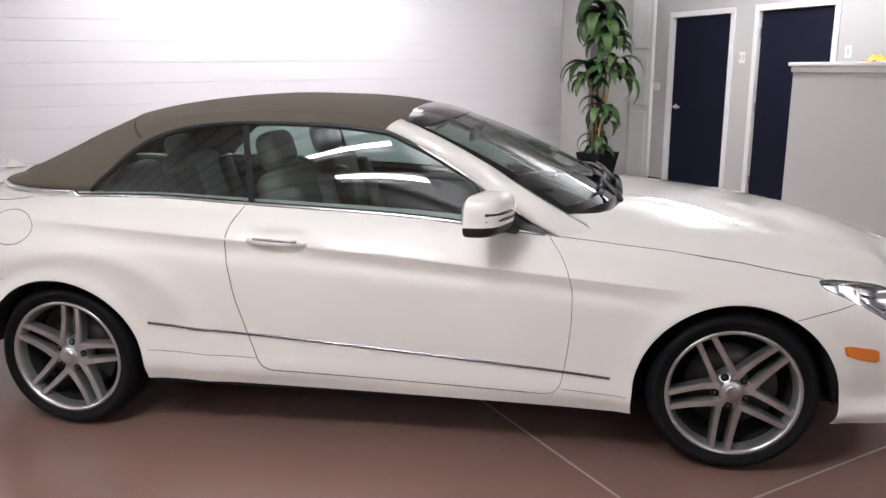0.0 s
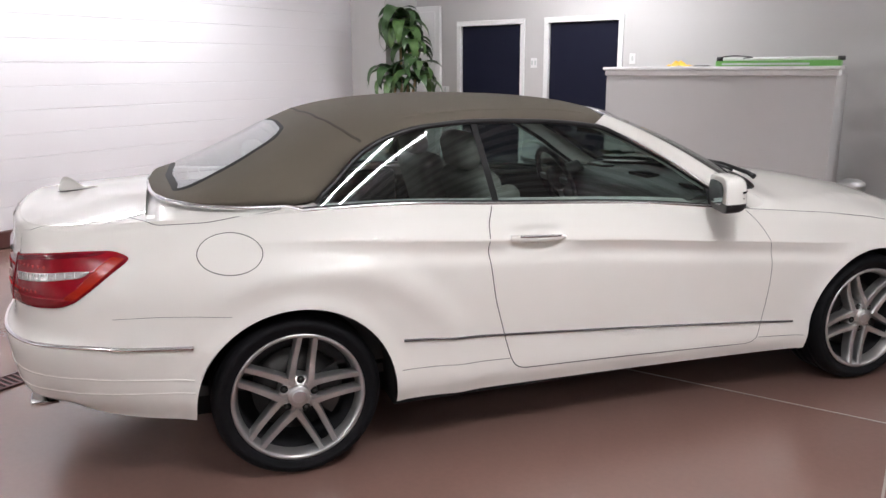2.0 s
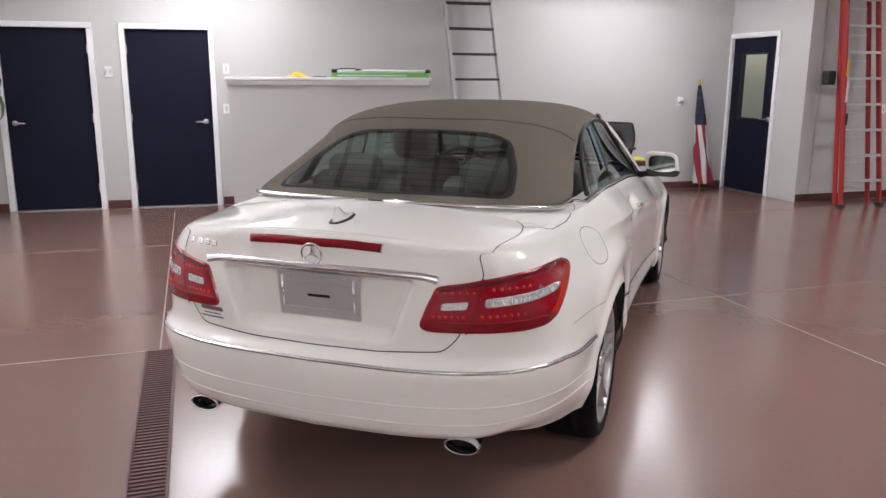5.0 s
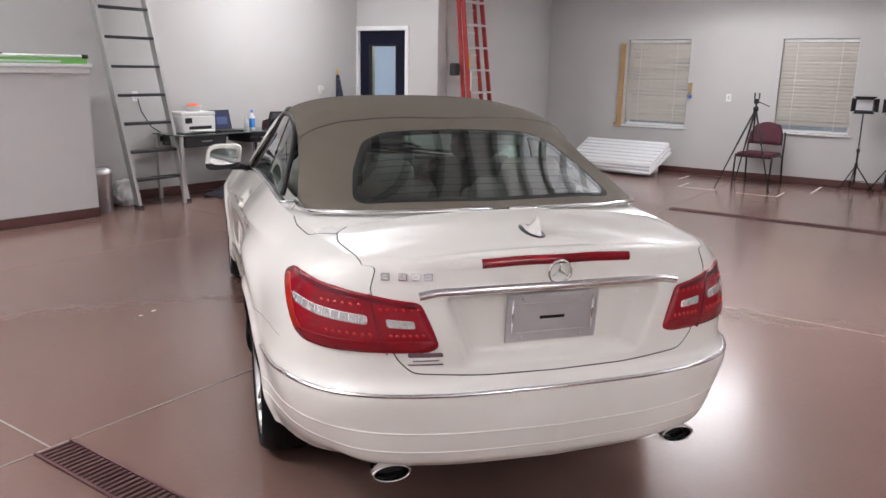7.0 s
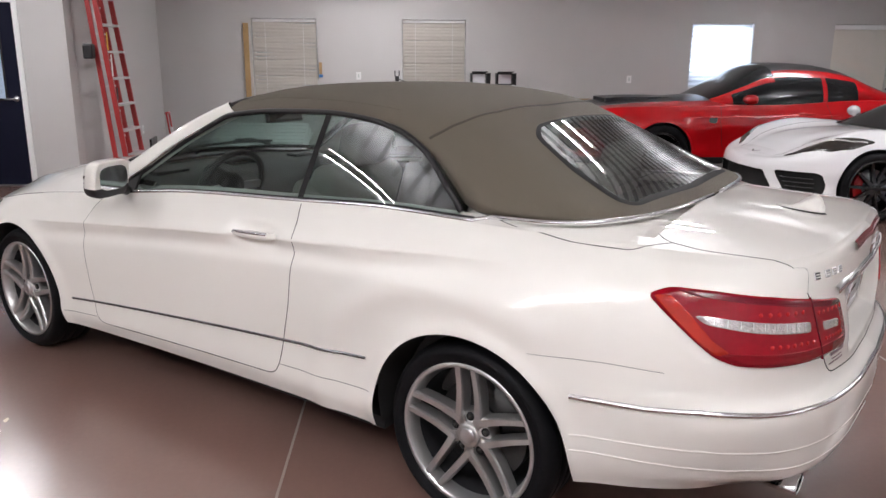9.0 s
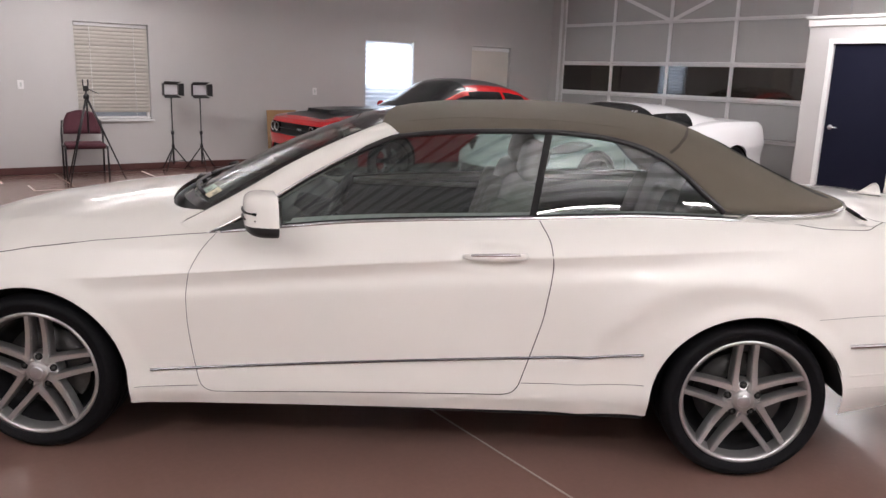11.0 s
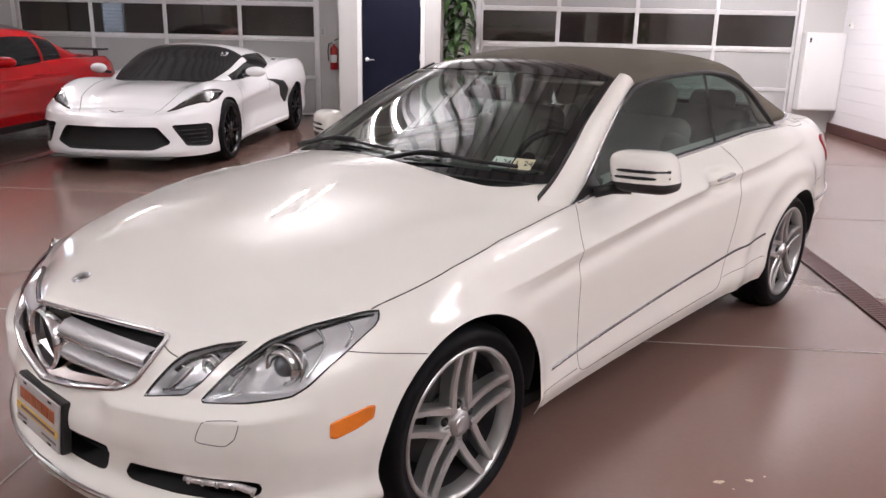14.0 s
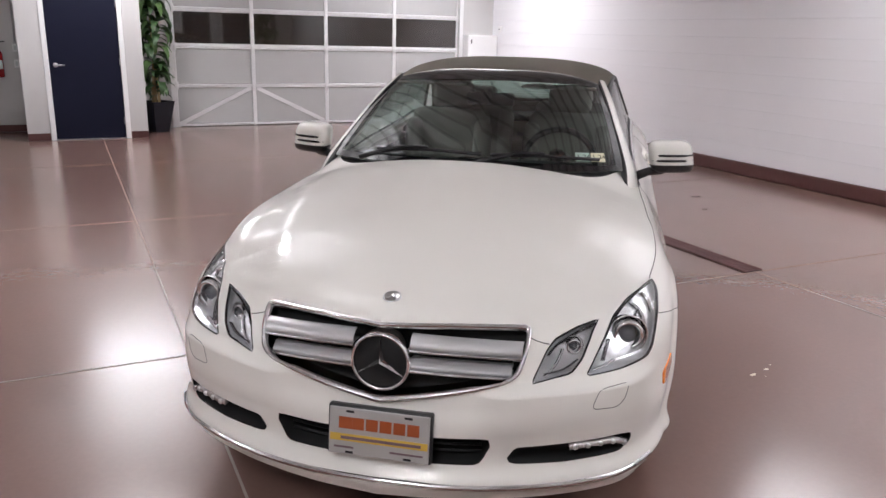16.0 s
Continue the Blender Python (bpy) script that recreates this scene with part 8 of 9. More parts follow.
LEAVES = [leaf_mesh(0.50, 0.072, 2.4, M_LEAF), leaf_mesh(0.56, 0.082, 2.8, M_LEAF2), leaf_mesh(0.42, 0.064, 1.9, M_LEAF), leaf_mesh(0.52, 0.088, 3.1, M_LEAF)]


def corn_plant(m, crowns, label, rnd):
    p = thing("potted_plant", label, "plant", m, "corn plants")
    V, F = [], []
    for z, w in ((0.0, 0.115), (0.02, 0.118), (0.43, 0.185), (0.455, 0.19), (0.455, 0.172), (0.41, 0.168)):
        V += [(-w, -w, z), (w, -w, z), (w, w, z), (-w, w, z)]
    for i in range(5):
        for k in range(4):
            F.append((4 * i + k, 4 * i + (k + 1) % 4, 4 * i + 4 + (k + 1) % 4, 4 * i + 4 + k))
    F.append((3, 2, 1, 0))
    part("pot", mesh_of("pot", V, F, M_POT), p, "tapered square black pot")
    part("soil", box_mesh("soil", (-0.168, -0.168, 0.38), (0.168, 0.168, 0.412), M_SOIL), p)
    for x, y, z, bx, by, n, scale in crowns:
        cane = [(bx, by, 0.41), (bx * 0.9 + x * 0.1, by * 0.9 + y * 0.1, 0.41 + (z - 0.41) * 0.35), ((bx + x) / 2, (by + y) / 2, 0.41 + (z - 0.41) * 0.7), (x, y, z), (x, y, z + 0.06)]
        part("cane", tube("cane", cane, [0.018, 0.017, 0.016, 0.014, 0.008], M_CANE, 8), p, "tan woody cane")
        n = int(n * 1.5)
        for i in range(n):
            a = i * 137.5 + rnd.uniform(-20, 20)
            up = rnd.uniform(-28, 22)
            s = scale * rnd.uniform(0.7, 1.15)
            me = LEAVES[rnd.randrange(4)]
            h = z - 0.16 + 0.24 * i / n
            part("leaf", me, p, m=pose(x, y, h, 0, 0, a) @ pose(0, 0, 0, rnd.uniform(-15, 15), -up, 0) @ Matrix.Diagonal((s, s, s, 1)))
    return p


rnd = random.Random(5)
corn_plant(pose(-4.14, 4.60, 0, 0, 0, 12), [(-0.03, 0.0, 2.15, -0.03, 0.0, 20, 0.95), (0.10, 0.03, 1.82, 0.0, 0.05, 16, 0.92), (0.20, -0.02, 1.50, 0.06, -0.02, 14, 0.92), (-0.12, -0.04, 1.42, -0.08, 0.0, 14, 0.98), (0.10, -0.05, 0.98, 0.05, -0.06, 14, 0.8), (-0.04, 0.02, 0.60, -0.03, 0.05, 10, 0.75)], "tall green corn plant in a tapered black pot", rnd)
corn_plant(pose(0.90, -8.72, 0, 0, 0, 30), [(0.0, 0.0, 1.85, 0.0, 0.0, 18, 0.82), (-0.03, 0.05, 1.55, 0.03, 0.0, 15, 0.8), (0.05, 0.03, 1.25, -0.04, 0.03, 14, 0.78), (0.0, 0.05, 0.95, 0.03, -0.04, 14, 0.78), (-0.04, 0.02, 0.68, -0.02, 0.04, 10, 0.7)], "green corn plant beside the garage door", rnd)


# ---------------------------------------------------------------- ladders
M_LADDER = mat("grey_ladder_rail", (0.50, 0.50, 0.49), 0.4, 0.5, 0.08, 6)
M_TREAD = mat("black_tread", (0.02, 0.02, 0.022), 0.6, 0, 0.1, 10)
M_REDGRP = mat("red_fibreglass", (0.36, 0.026, 0.026), 0.4, 0, 0.15, 8)
M_YELLOW = mat("yellow_label", (0.72, 0.42, 0.03), 0.5)


def beam(name, a, b, w, t, material, parent, up=(0, 1, 0)):
    """A straight bar from a to b with a w by t section; w lies across up."""
    a, b = Vector(a), Vector(b)
    d = (b - a).normalized()
    u = d.cross(Vector(up)).normalized() * (w / 2)
    v = d.cross(u).normalized() * (t / 2)
    V = [a + u + v, a - u + v, a - u - v, a + u - v, b + u + v, b - u + v, b - u - v, b + u - v]
    F = [(0, 1, 2, 3), (7, 6, 5, 4), (0, 4, 5, 1), (1, 5, 6, 2), (2, 6, 7, 3), (3, 7, 4, 0)]
    return part(name, mesh_of(name, V, F, material), parent)


lad = thing("wall_ladder", "grey metal ladder with black treads leaning on the wall", "ladder", pose(1.70, 4.58, 0))
L0, L1 = Vector((0, 0, 0.0)), Vector((-0.02, 0.40, 3.5))
for sx in (-0.31, 0.31):
    beam("rail", (sx, 0, 0.012), (sx * 0.97 - 0.33, 0.40, 3.5), 0.035, 0.085, M_LADDER, lad, (0, 1, 0.1))
    part("foot", box_mesh("foot", (sx - 0.03, -0.06, 0.0), (sx + 0.03, 0.05, 0.03), M_TREAD, 0.006, 1), lad)
for k in range(11):
    z = 0.30 + 0.30 * k
    y = 0.40 * z / 3.5
    part("tread", box_mesh("tread", (-0.29 - 0.33 * z / 3.5, y - 0.055, z - 0.014), (0.287 - 0.33 * z / 3.5, y + 0.055, z + 0.014), M_TREAD, 0.004, 1), lad)

red = thing("red_stepladder", "red fibreglass stepladder folded against the wall", "ladder", pose(5.94, 2.98, 0))
for sx in (-0.30, 0.30):
    k = 0.72
    beam("rail", (sx, 0.0, 0.012), (sx * k - 0.09, 0.34, 3.3), 0.03, 0.055, M_REDGRP, red, (0, 1, 0.1))
    beam("rear_rail", (sx * 0.86, 0.14, 0.012), (sx * 0.6 - 0.09, 0.42, 3.25), 0.028, 0.05, M_REDGRP, red, (0, 1, 0.1))
    part("foot", box_mesh("foot", (sx - 0.03, -0.05, 0.0), (sx + 0.03, 0.05, 0.035), M_TREAD, 0.006, 1), red)
for k in range(10):
    z = 0.31 + 0.305 * k
    f = z / 3.3
    w = 0.30 * (1 - 0.28 * f) - 0.012
    x = -0.09 * f
    part("tread", box_mesh("tread", (x - w, 0.34 * f - 0.05, z - 0.016), (x + w, 0.34 * f + 0.04, z + 0.012), M_ALU, 0.004, 1), red)
    beam("spreader", (x - w * 0.8, 0.15 + 0.28 * f, z - 0.10), (x + w * 0.8, 0.15 + 0.28 * f, z - 0.10), 0.02, 0.02, M_ALU, red, (0, 0, 1))
for z0, z1, mm in ((1.55, 1.75, M_YELLOW), (1.25, 1.50, M_TRIM), (0.98, 1.12, M_BLACK)):
    f = (z0 + z1) / 6.6
    xx = -0.30 * (1 - 0.28 * f) - 0.09 * f
    part("label_plate", box_mesh("label_plate", (xx - 0.016, 0.34 * f - 0.052, z0), (xx + 0.016, 0.34 * f - 0.048, z1), mm), red, "warning label plate")
part("hung_tool", box_mesh("hung_tool", (-0.45, 0.25, 1.45), (-0.33, 0.36, 1.62), M_BLACK, 0.02, 2), red, "black tool bag hung on the ladder")

# ---------------------------------------------------------------- desk corner
M_GLASSTOP = mat("grey_glass_top", (0.14, 0.16, 0.16), 0.08, 0, 0.05, 4, coat=0.5)
M_PRINTER = mat("white_printer_plastic", (0.72, 0.72, 0.71), 0.45, 0, 0.03, 8)
M_SCREEN = glow("dark_blue_screen", (0.012, 0.018, 0.05), 0.4)
M_SCREENLIT = glow("pale_window_on_screen", (0.04, 0.06, 0.14), 0.5)
M_ORANGE = mat("orange_red_plastic", (0.75, 0.12, 0.05), 0.5)
M_BLUE = mat("blue_label", (0.05, 0.25, 0.65), 0.4)
M_CLEARPL = mat("pale_plastic", (0.55, 0.58, 0.56), 0.3, 0, 0.05, 8)
desk = thing("desk", "grey glass-topped desk with black metal frame and drawers", "desk", pose(2.63, 4.70, 0, 0, 0, -2.5))
part("desktop", box_mesh("desktop", (-0.74, -0.27, 0.745), (0.74, 0.27, 0.757), M_GLASSTOP, 0.003, 1), desk, "grey glass top")
for sx in (-0.70, 0.70):
    for sy in (-0.23, 0.23):
        part("leg", box_mesh("leg", (sx - 0.02, sy - 0.02, 0.0), (sx + 0.02, sy + 0.02, 0.744), M_LADDER, 0.004, 1), desk)
part("rear_rail", box_mesh("rear_rail", (-0.68, 0.215, 0.66), (0.68, 0.245, 0.72), M_TREAD), desk)
for x0, x1 in ((-0.66, -0.10), (0.26, 0.66)):
    dr = part("drawer", box_mesh("drawer", (x0, -0.25, 0.62), (x1, 0.20, 0.74), M_TREAD, 0.006, 1), desk, "dark drawer")
    part("drawer_pull", tube("drawer_pull", [((x0 + x1) / 2 - 0.07, -0.265, 0.68), ((x0 + x1) / 2 + 0.07, -0.265, 0.68)], 0.006, M_SATIN, 8), dr)
pr = thing("printer", "white desktop printer on the desk", "printer", pose(2.26, 4.76, 0.757, 0, 0, -2.5))
part("printer_body", box_mesh("printer_body", (-0.22, -0.17, 0.005), (0.22, 0.17, 0.20), M_PRINTER, 0.015, 3), pr)
part("scanner_lid", box_mesh("scanner_lid", (-0.225, -0.165, 0.2005), (0.225, 0.175, 0.245), M_PRINTER, 0.01, 2), pr)
part("paper_slot", box_mesh("paper_slot", (-0.14, -0.174, 0.05), (0.16, -0.1705, 0.085), M_BLACK), pr)
part("control_panel", box_mesh("control_panel", (-0.19, -0.176, 0.12), (-0.10, -0.1705, 0.18), M_BLACK, 0.002, 1), pr)
part("output_tray", box_mesh("output_tray", (-0.12, -0.25, 0.03), (0.14, -0.171, 0.042), M_PRINTER, 0.003, 1), pr)
tub = thing("plastic_tub", "white plastic tub with orange-red lid on the printer", "tub", pose(2.30, 4.76, 1.002))
part("tub_body", lathe("tub_body", [(0.0, 0.0), (0.085, 0.0), (0.10, 0.06), (0.104, 0.062), (0.098, 0.062), (0.08, 0.008)], M_PRINTER, 28), tub)
part("tub_contents", lathe("tub_contents", [(0.0, 0.095), (0.04, 0.09), (0.075, 0.07), (0.094, 0.05)], M_ORANGE, 20), tub)
lp = thing("laptop", "open black laptop with a dark blue screen", "laptop", pose(2.70, 4.66, 0.757, 0, 0, -2.5))
part("laptop_base", box_mesh("laptop_base", (-0.165, -0.12, 0.001), (0.165, 0.11, 0.018), M_BLACK, 0.005, 2), lp)
scr = part("laptop_lid", box_mesh("laptop_lid", (-0.165, -0.004, 0.0), (0.165, 0.004, 0.235), M_BLACK, 0.003, 1), lp, "", pose(0, 0.115, 0.015, -14, 0, 0))
part("screen", box_mesh("screen", (-0.152, -0.0055, 0.016), (0.152, -0.0045, 0.222), M_SCREEN), scr, "dark blue screen")
part("screen_window", box_mesh("screen_window", (-0.04, -0.0065, 0.06), (0.11, -0.0056, 0.15), M_SCREENLIT), scr)
for x, r, h, mm, nm in ((3.00, 0.03, 0.15, M_CLEARPL, "pale"), (3.10, 0.035, 0.22, M_PRINTER, "white")):
    bt = thing("spray_bottle", f"{nm} plastic bottle standing on the desk", "bottle", pose(x, 4.66, 0.757), "bottles on the desk")
    part("bottle_body", lathe("bottle_body", [(0.0, 0.0), (r, 0.0), (r, h * 0.7), (r * 0.45, h * 0.85), (r * 0.4, h)], mm, 20), bt)
    part("bottle_cap", lathe("bottle_cap", [(r * 0.48, h * 0.94), (r * 0.48, h * 1.08), (0.0, h * 1.1)], M_BLUE if nm == "white" else mm, 16), bt)
    if nm == "white":
        part("bottle_label", lathe("bottle_label", [(r + 0.001, h * 0.12), (r + 0.001, h * 0.62)], M_BLUE, 20), bt, "blue label")

# office chair
M_MESHBACK = mat("black_mesh", (0.02, 0.02, 0.022), 0.8, 0, 0.1, 60, 0.4, 400)
oc = thing("office_chair", "black swivel office chair with a mesh back", "chair", pose(3.10, 4.20, 0, 0, 0, 206))
for k in range(5):
    a = radians(72 * k + 10)
    ft = part("base_arm", tube("base_arm", [(0, 0, 0.10), (0.16 * math.cos(a), 0.16 * math.sin(a), 0.09), (0.30 * math.cos(a), 0.30 * math.sin(a), 0.065)], [0.028, 0.022, 0.016], M_BLACK, 8), oc)
    part("castor", lathe("castor", [(0.0, -0.022), (0.027, -0.02), (0.03, 0.0), (0.027, 0.02), (0.0, 0.022)], M_BLACK, 16, "y"), ft, m=pose(0.30 * math.cos(a), 0.30 * math.sin(a), 0.030, 0, 0, math.degrees(a) + 60))
part("gas_column", tube("gas_column", [(0, 0, 0.10), (0, 0, 0.40)], 0.025, M_BLACK, 12), oc)
part("seat", box_mesh("seat", (-0.25, -0.25, 0.42), (0.25, 0.25, 0.50), M_MESHBACK, 0.035, 4, True), oc, "black padded seat")
V, F = [], []
for i in range(9):
    for j in range(9):
        u, v = i / 8 * 2 - 1, j / 8
        w = 0.235 - 0.05 * v ** 3 - 0.04 * (1 - v) ** 3
        V.append((-0.25 - 0.05 * v + 0.05 * u * u - 0.03 * math.sin(math.pi * v), u * w, 0.55 + 0.42 * v))
F = [(9 * i + j, 9 * i + j + 1, 9 * i + 10 + j, 9 * i + 9 + j) for i in range(8) for j in range(8)]
M_NET = M_MESHBACK.copy()
M_NET.name = "see_through_black_net"
nt = M_NET.node_tree
clr, mxn = nt.nodes.new("ShaderNodeBsdfTransparent"), nt.nodes.new("ShaderNodeMixShader")
mxn.inputs["Fac"].default_value = 0.35
nt.links.new(nt.nodes["Principled BSDF"].outputs["BSDF"], mxn.inputs[1])
nt.links.new(clr.outputs["BSDF"], mxn.inputs[2])
nt.links.new(mxn.outputs["Shader"], nt.nodes["Material Output"].inputs["Surface"])
bk = part("backrest", mesh_of("backrest", V, F, M_NET, True), oc, "mesh backrest")
mdf = bk.modifiers.new("thickness", "SOLIDIFY")
mdf.thickness = 0.018
rim = [V[9 * i + 8] for i in range(9)] + [V[72 + j] for j in range(7, -1, -1)] + [V[9 * i] for i in range(7, -1, -1)] + [V[j] for j in range(1, 8)]
part("back_rim", tube("back_rim", rim, 0.014, M_BLACK, 8, True), oc)
part("back_stem", tube("back_stem", [(-0.05, 0, 0.42), (-0.24, 0, 0.43), (-0.31, 0, 0.55), (-0.33, 0, 0.75)], 0.022, M_BLACK, 8), oc)
for sy in (-1, 1):
    part("armrest", box_mesh("armrest", (-0.16, sy * 0.29 - 0.035, 0.66), (0.12, sy * 0.29 + 0.035, 0.695), M_BLACK, 0.015, 3), oc)
    part("arm_post", tube("arm_post", [(0.0, sy * 0.20, 0.43), (0.0, sy * 0.29, 0.46), (0.0, sy * 0.29, 0.665)], 0.016, M_BLACK, 8), oc)

# maroon stacking chairs
M_MAROON = mat("maroon_fabric", (0.075, 0.018, 0.028), 0.85, 0, 0.2, 18, 0.3, 300)


def guest_chair(m, label):
    g = thing("guest_chair", label, "chair", m, "maroon guest chairs")
    part("seat", box_mesh("seat", (-0.22, -0.24, 0.40), (0.24, 0.24, 0.465), M_MAROON, 0.028, 4, True), g, "maroon padded seat")
    V, F = [], []
    for i in range(11):
        for j in range(7):
            u, v = i / 10 * 2 - 1, j / 6
            w = 0.235 * (1 - 0.28 * v ** 3)
            V.append((-0.25 - 0.07 * v + 0.04 * u * u, u * w, 0.56 + 0.31 * v - 0.03 * u * u * v))
    F = [(7 * i + j, 7 * i + j + 1, 7 * i + 8 + j, 7 * i + 7 + j) for i in range(10) for j in range(6)]
    b = part("backrest", mesh_of("backrest", V, F, M_MAROON, True), g, "maroon padded back")
    md_ = b.modifiers.new("thickness", "SOLIDIFY")
    md_.thickness = 0.045
    for sy in (-1, 1):
        y = sy * 0.255
        part("leg", tube("leg", [(0.25, y, 0.0), (0.22, y, 0.40), (0.20, y, 0.43)], 0.0125, M_BLACK, 8), g)
        part("leg", tube("leg", [(-0.28, y, 0.0), (-0.23, y, 0.40), (-0.25, y, 0.58), (-0.29, y * 0.93, 0.74)], 0.0125, M_BLACK, 8), g)
        part("side_rail", tube("side_rail", [(0.21, y, 0.425), (-0.235, y, 0.42)], 0.011, M_BLACK, 8), g)
    part("cross_rail", tube("cross_rail", [(-0.24, -0.255, 0.40), (-0.24, 0.255, 0.40)], 0.011, M_BLACK, 8), g)
    part("cross_rail", tube("cross_rail", [(0.21, -0.255, 0.405), (0.21, 0.255, 0.405)], 0.011, M_BLACK, 8), g)
    return g


guest_chair(pose(8.16, -0.24, 0, 0, 0, 174), "maroon fabric chair with black legs near the window")
guest_chair(pose(3.70, 4.66, 0, 0, 0, 2), "maroon fabric chair half hidden behind the desk chair")


def rag(name, m, size, material, label, seed, fold=0.03):
    r_ = random.Random(seed)
    n = 12
    ph = [r_.uniform(0, 6) for _ in range(4)]
    V, F = [], []
    for i in range(n):
        for j in range(n):
            u, v = i / (n - 1) * 2 - 1, j / (n - 1) * 2 - 1
            edge = 1 - 0.22 * math.sin(3 * u + ph[0]) * v * v - 0.18 * math.cos(4 * v + ph[1]) * u * u
            z = fold * (0.7 + 0.5 * math.sin(5 * u + ph[2]) * math.cos(4 * v + ph[3]) + 0.3 * math.sin(9 * u * v + ph[0])) * max(0, 1 - 0.8 * max(u * u, v * v))
            V.append((u * size[0] * edge, v * size[1] * edge, max(0.002, z)))
    F = [(n * i + j, n * i + n + j, n * i + n + 1 + j, n * i + 1 + j) for i in range(n - 1) for j in range(n - 1)]
    return tagged(part(name, mesh_of(name, V, F, material, True), m=m), label, "cloth")


M_HIVIS = mat("yellow_green_cloth", (0.55, 0.52, 0.04), 0.8, 0, 0.2, 14, 0.2, 200)
M_DARKCLOTH = mat("dark_navy_cloth", (0.02, 0.02, 0.03), 0.85, 0, 0.2, 14, 0.2, 200)
rag("cloth", pose(3.74, 4.62, 0.466), (0.17, 0.16), M_HIVIS, "yellow-green cloth lying on the maroon chair", 3, 0.03)
rag("cloth", pose(3.52, 4.45, 0.001), (0.17, 0.14), M_HIVIS, "yellow-green cloth dropped on the floor", 4, 0.05)
rag("cloth", pose(2.62, 4.60, 0.001), (0.26, 0.18), M_DARKCLOTH, "dark cloth heaped under the desk", 9, 0.11)

# flag in the corner
fg = thing("flag_on_pole", "furled flag with red and white stripes and blue canton", "flag", pose(4.87, 4.70, 0))
part("pole", tube("pole", [(0, 0, 0.0), (-0.05, 0.10, 1.46)], 0.012, M_PINE, 8), fg)
part("finial", lathe("finial", [(0.0, 0.06), (0.018, 0.045), (0.024, 0.02), (0.012, 0.0)], M_GOLD, 14), fg, "", pose(-0.05, 0.10, 1.45))
M_FLAGRED, M_FLAGWHITE, M_FLAGBLUE = mat("flag_red", (0.22, 0.015, 0.03), 0.8), mat("flag_white", (0.50, 0.48, 0.47), 0.8), mat("flag_blue", (0.008, 0.010, 0.028), 0.8)


def flag_point(u, v):
    """u across the furled cloth, v down from the top."""
    z = 1.43 - 1.32 * v
    th = 2 * math.pi * u + 1.1 * v - 1.0
    w = (0.022 + 0.105 * v ** 0.75) * (1 + 0.28 * math.cos(5 * th + 3 * v) * min(1, 2 * v))
    return Vector((-0.05 * z / 1.46 + 0.03 * v + w * math.cos(th), 0.10 * z / 1.46 - 0.02 * v + 0.8 * w * math.sin(th), z))


for k in range(9):
    V, F = [], []
    for i in range(3):
        for j in range(13):
            V.append(flag_point((k + i / 2) / 9, 0.40 + 0.60 * j / 12))
    F = [(13 * i + j, 13 * i + j + 1, 13 * i + 14 + j, 13 * i + 13 + j) for i in range(2) for j in range(12)]
    part("stripe", mesh_of("stripe", V, F, M_FLAGRED if k % 2 else M_FLAGWHITE, True), fg)
V = [flag_point(i / 18, 0.40 * j / 8) for i in range(19) for j in range(9)]
F = [(9 * i + j, 9 * i + j + 1, 9 * i + 10 + j, 9 * i + 9 + j) for i in range(18) for j in range(8)]
ct = part("canton", mesh_of("canton", V, F, M_FLAGBLUE, True), fg)
for i in range(8):
    for j in range(5):
        p = flag_point((i + 0.5 + 0.5 * (j % 2)) / 9, 0.05 + 0.075 * j) * 1.0
        part("canton_dot", mesh_of("canton_dot", [p + Vector((0.006 * math.cos(a), 0, 0.006 * math.sin(a))) for a in np.linspace(0, 2 * math.pi, 6, endpoint=False)], [tuple(range(6))], M_FLAGWHITE), ct)

# ---------------------------------------------------------------- half wall: long box, cloth, phone
M_GREENBOX = mat("green_carton", (0.16, 0.42, 0.10), 0.45, 0, 0.2, 6)
HWM = hw.matrix_basis
gb = thing("lamp_carton", "long green carton with a white tube lying on the cap", "carton", HWM @ pose(1.70, 0.07, 1.518))
part("carton", box_mesh("carton", (-0.56, -0.05, 0.0), (0.56, 0.06, 0.052), M_GREENBOX, 0.003, 1), gb, "green carton")
part("carton_window", box_mesh("carton_window", (-0.50, -0.053, 0.012), (0.30, -0.0505, 0.030), M_CLEARPL), gb)
part("tube_lamp", tube("tube_lamp", [(-0.50, -0.01, 0.070), (0.54, 0.0, 0.070)], 0.017, M_TRIM, 12), gb, "white tube")
for x in (-0.53, 0.56):
    part("tube_end", tube("tube_end", [(x - 0.03, -0.005, 0.070), (x + 0.03, -0.005, 0.070)], 0.021, M_BLACK, 12), gb)
part("cord", tube("cord", [(-0.50, -0.02, 0.09), (-0.40, -0.04, 0.10), (-0.30, -0.01, 0.095), (-0.22, -0.03, 0.085), (-0.30, -0.045, 0.075)], 0.006, M_BLACK, 6), gb)
rag("cloth", HWM @ pose(0.76, 0.06, 1.519), (0.09, 0.05), M_YELLOW, "crumpled yellow cloth on the half wall", 8, 0.05)
ph = thing("phone", "black phone lying on the half wall", "phone", HWM @ pose(1.0, 0.04, 1.518, 0, 0, 8))
part("phone_body", box_mesh("phone_body", (-0.075, -0.036, 0.0005), (0.075, 0.036, 0.010), M_BLACKGLOSS, 0.003, 2), ph)
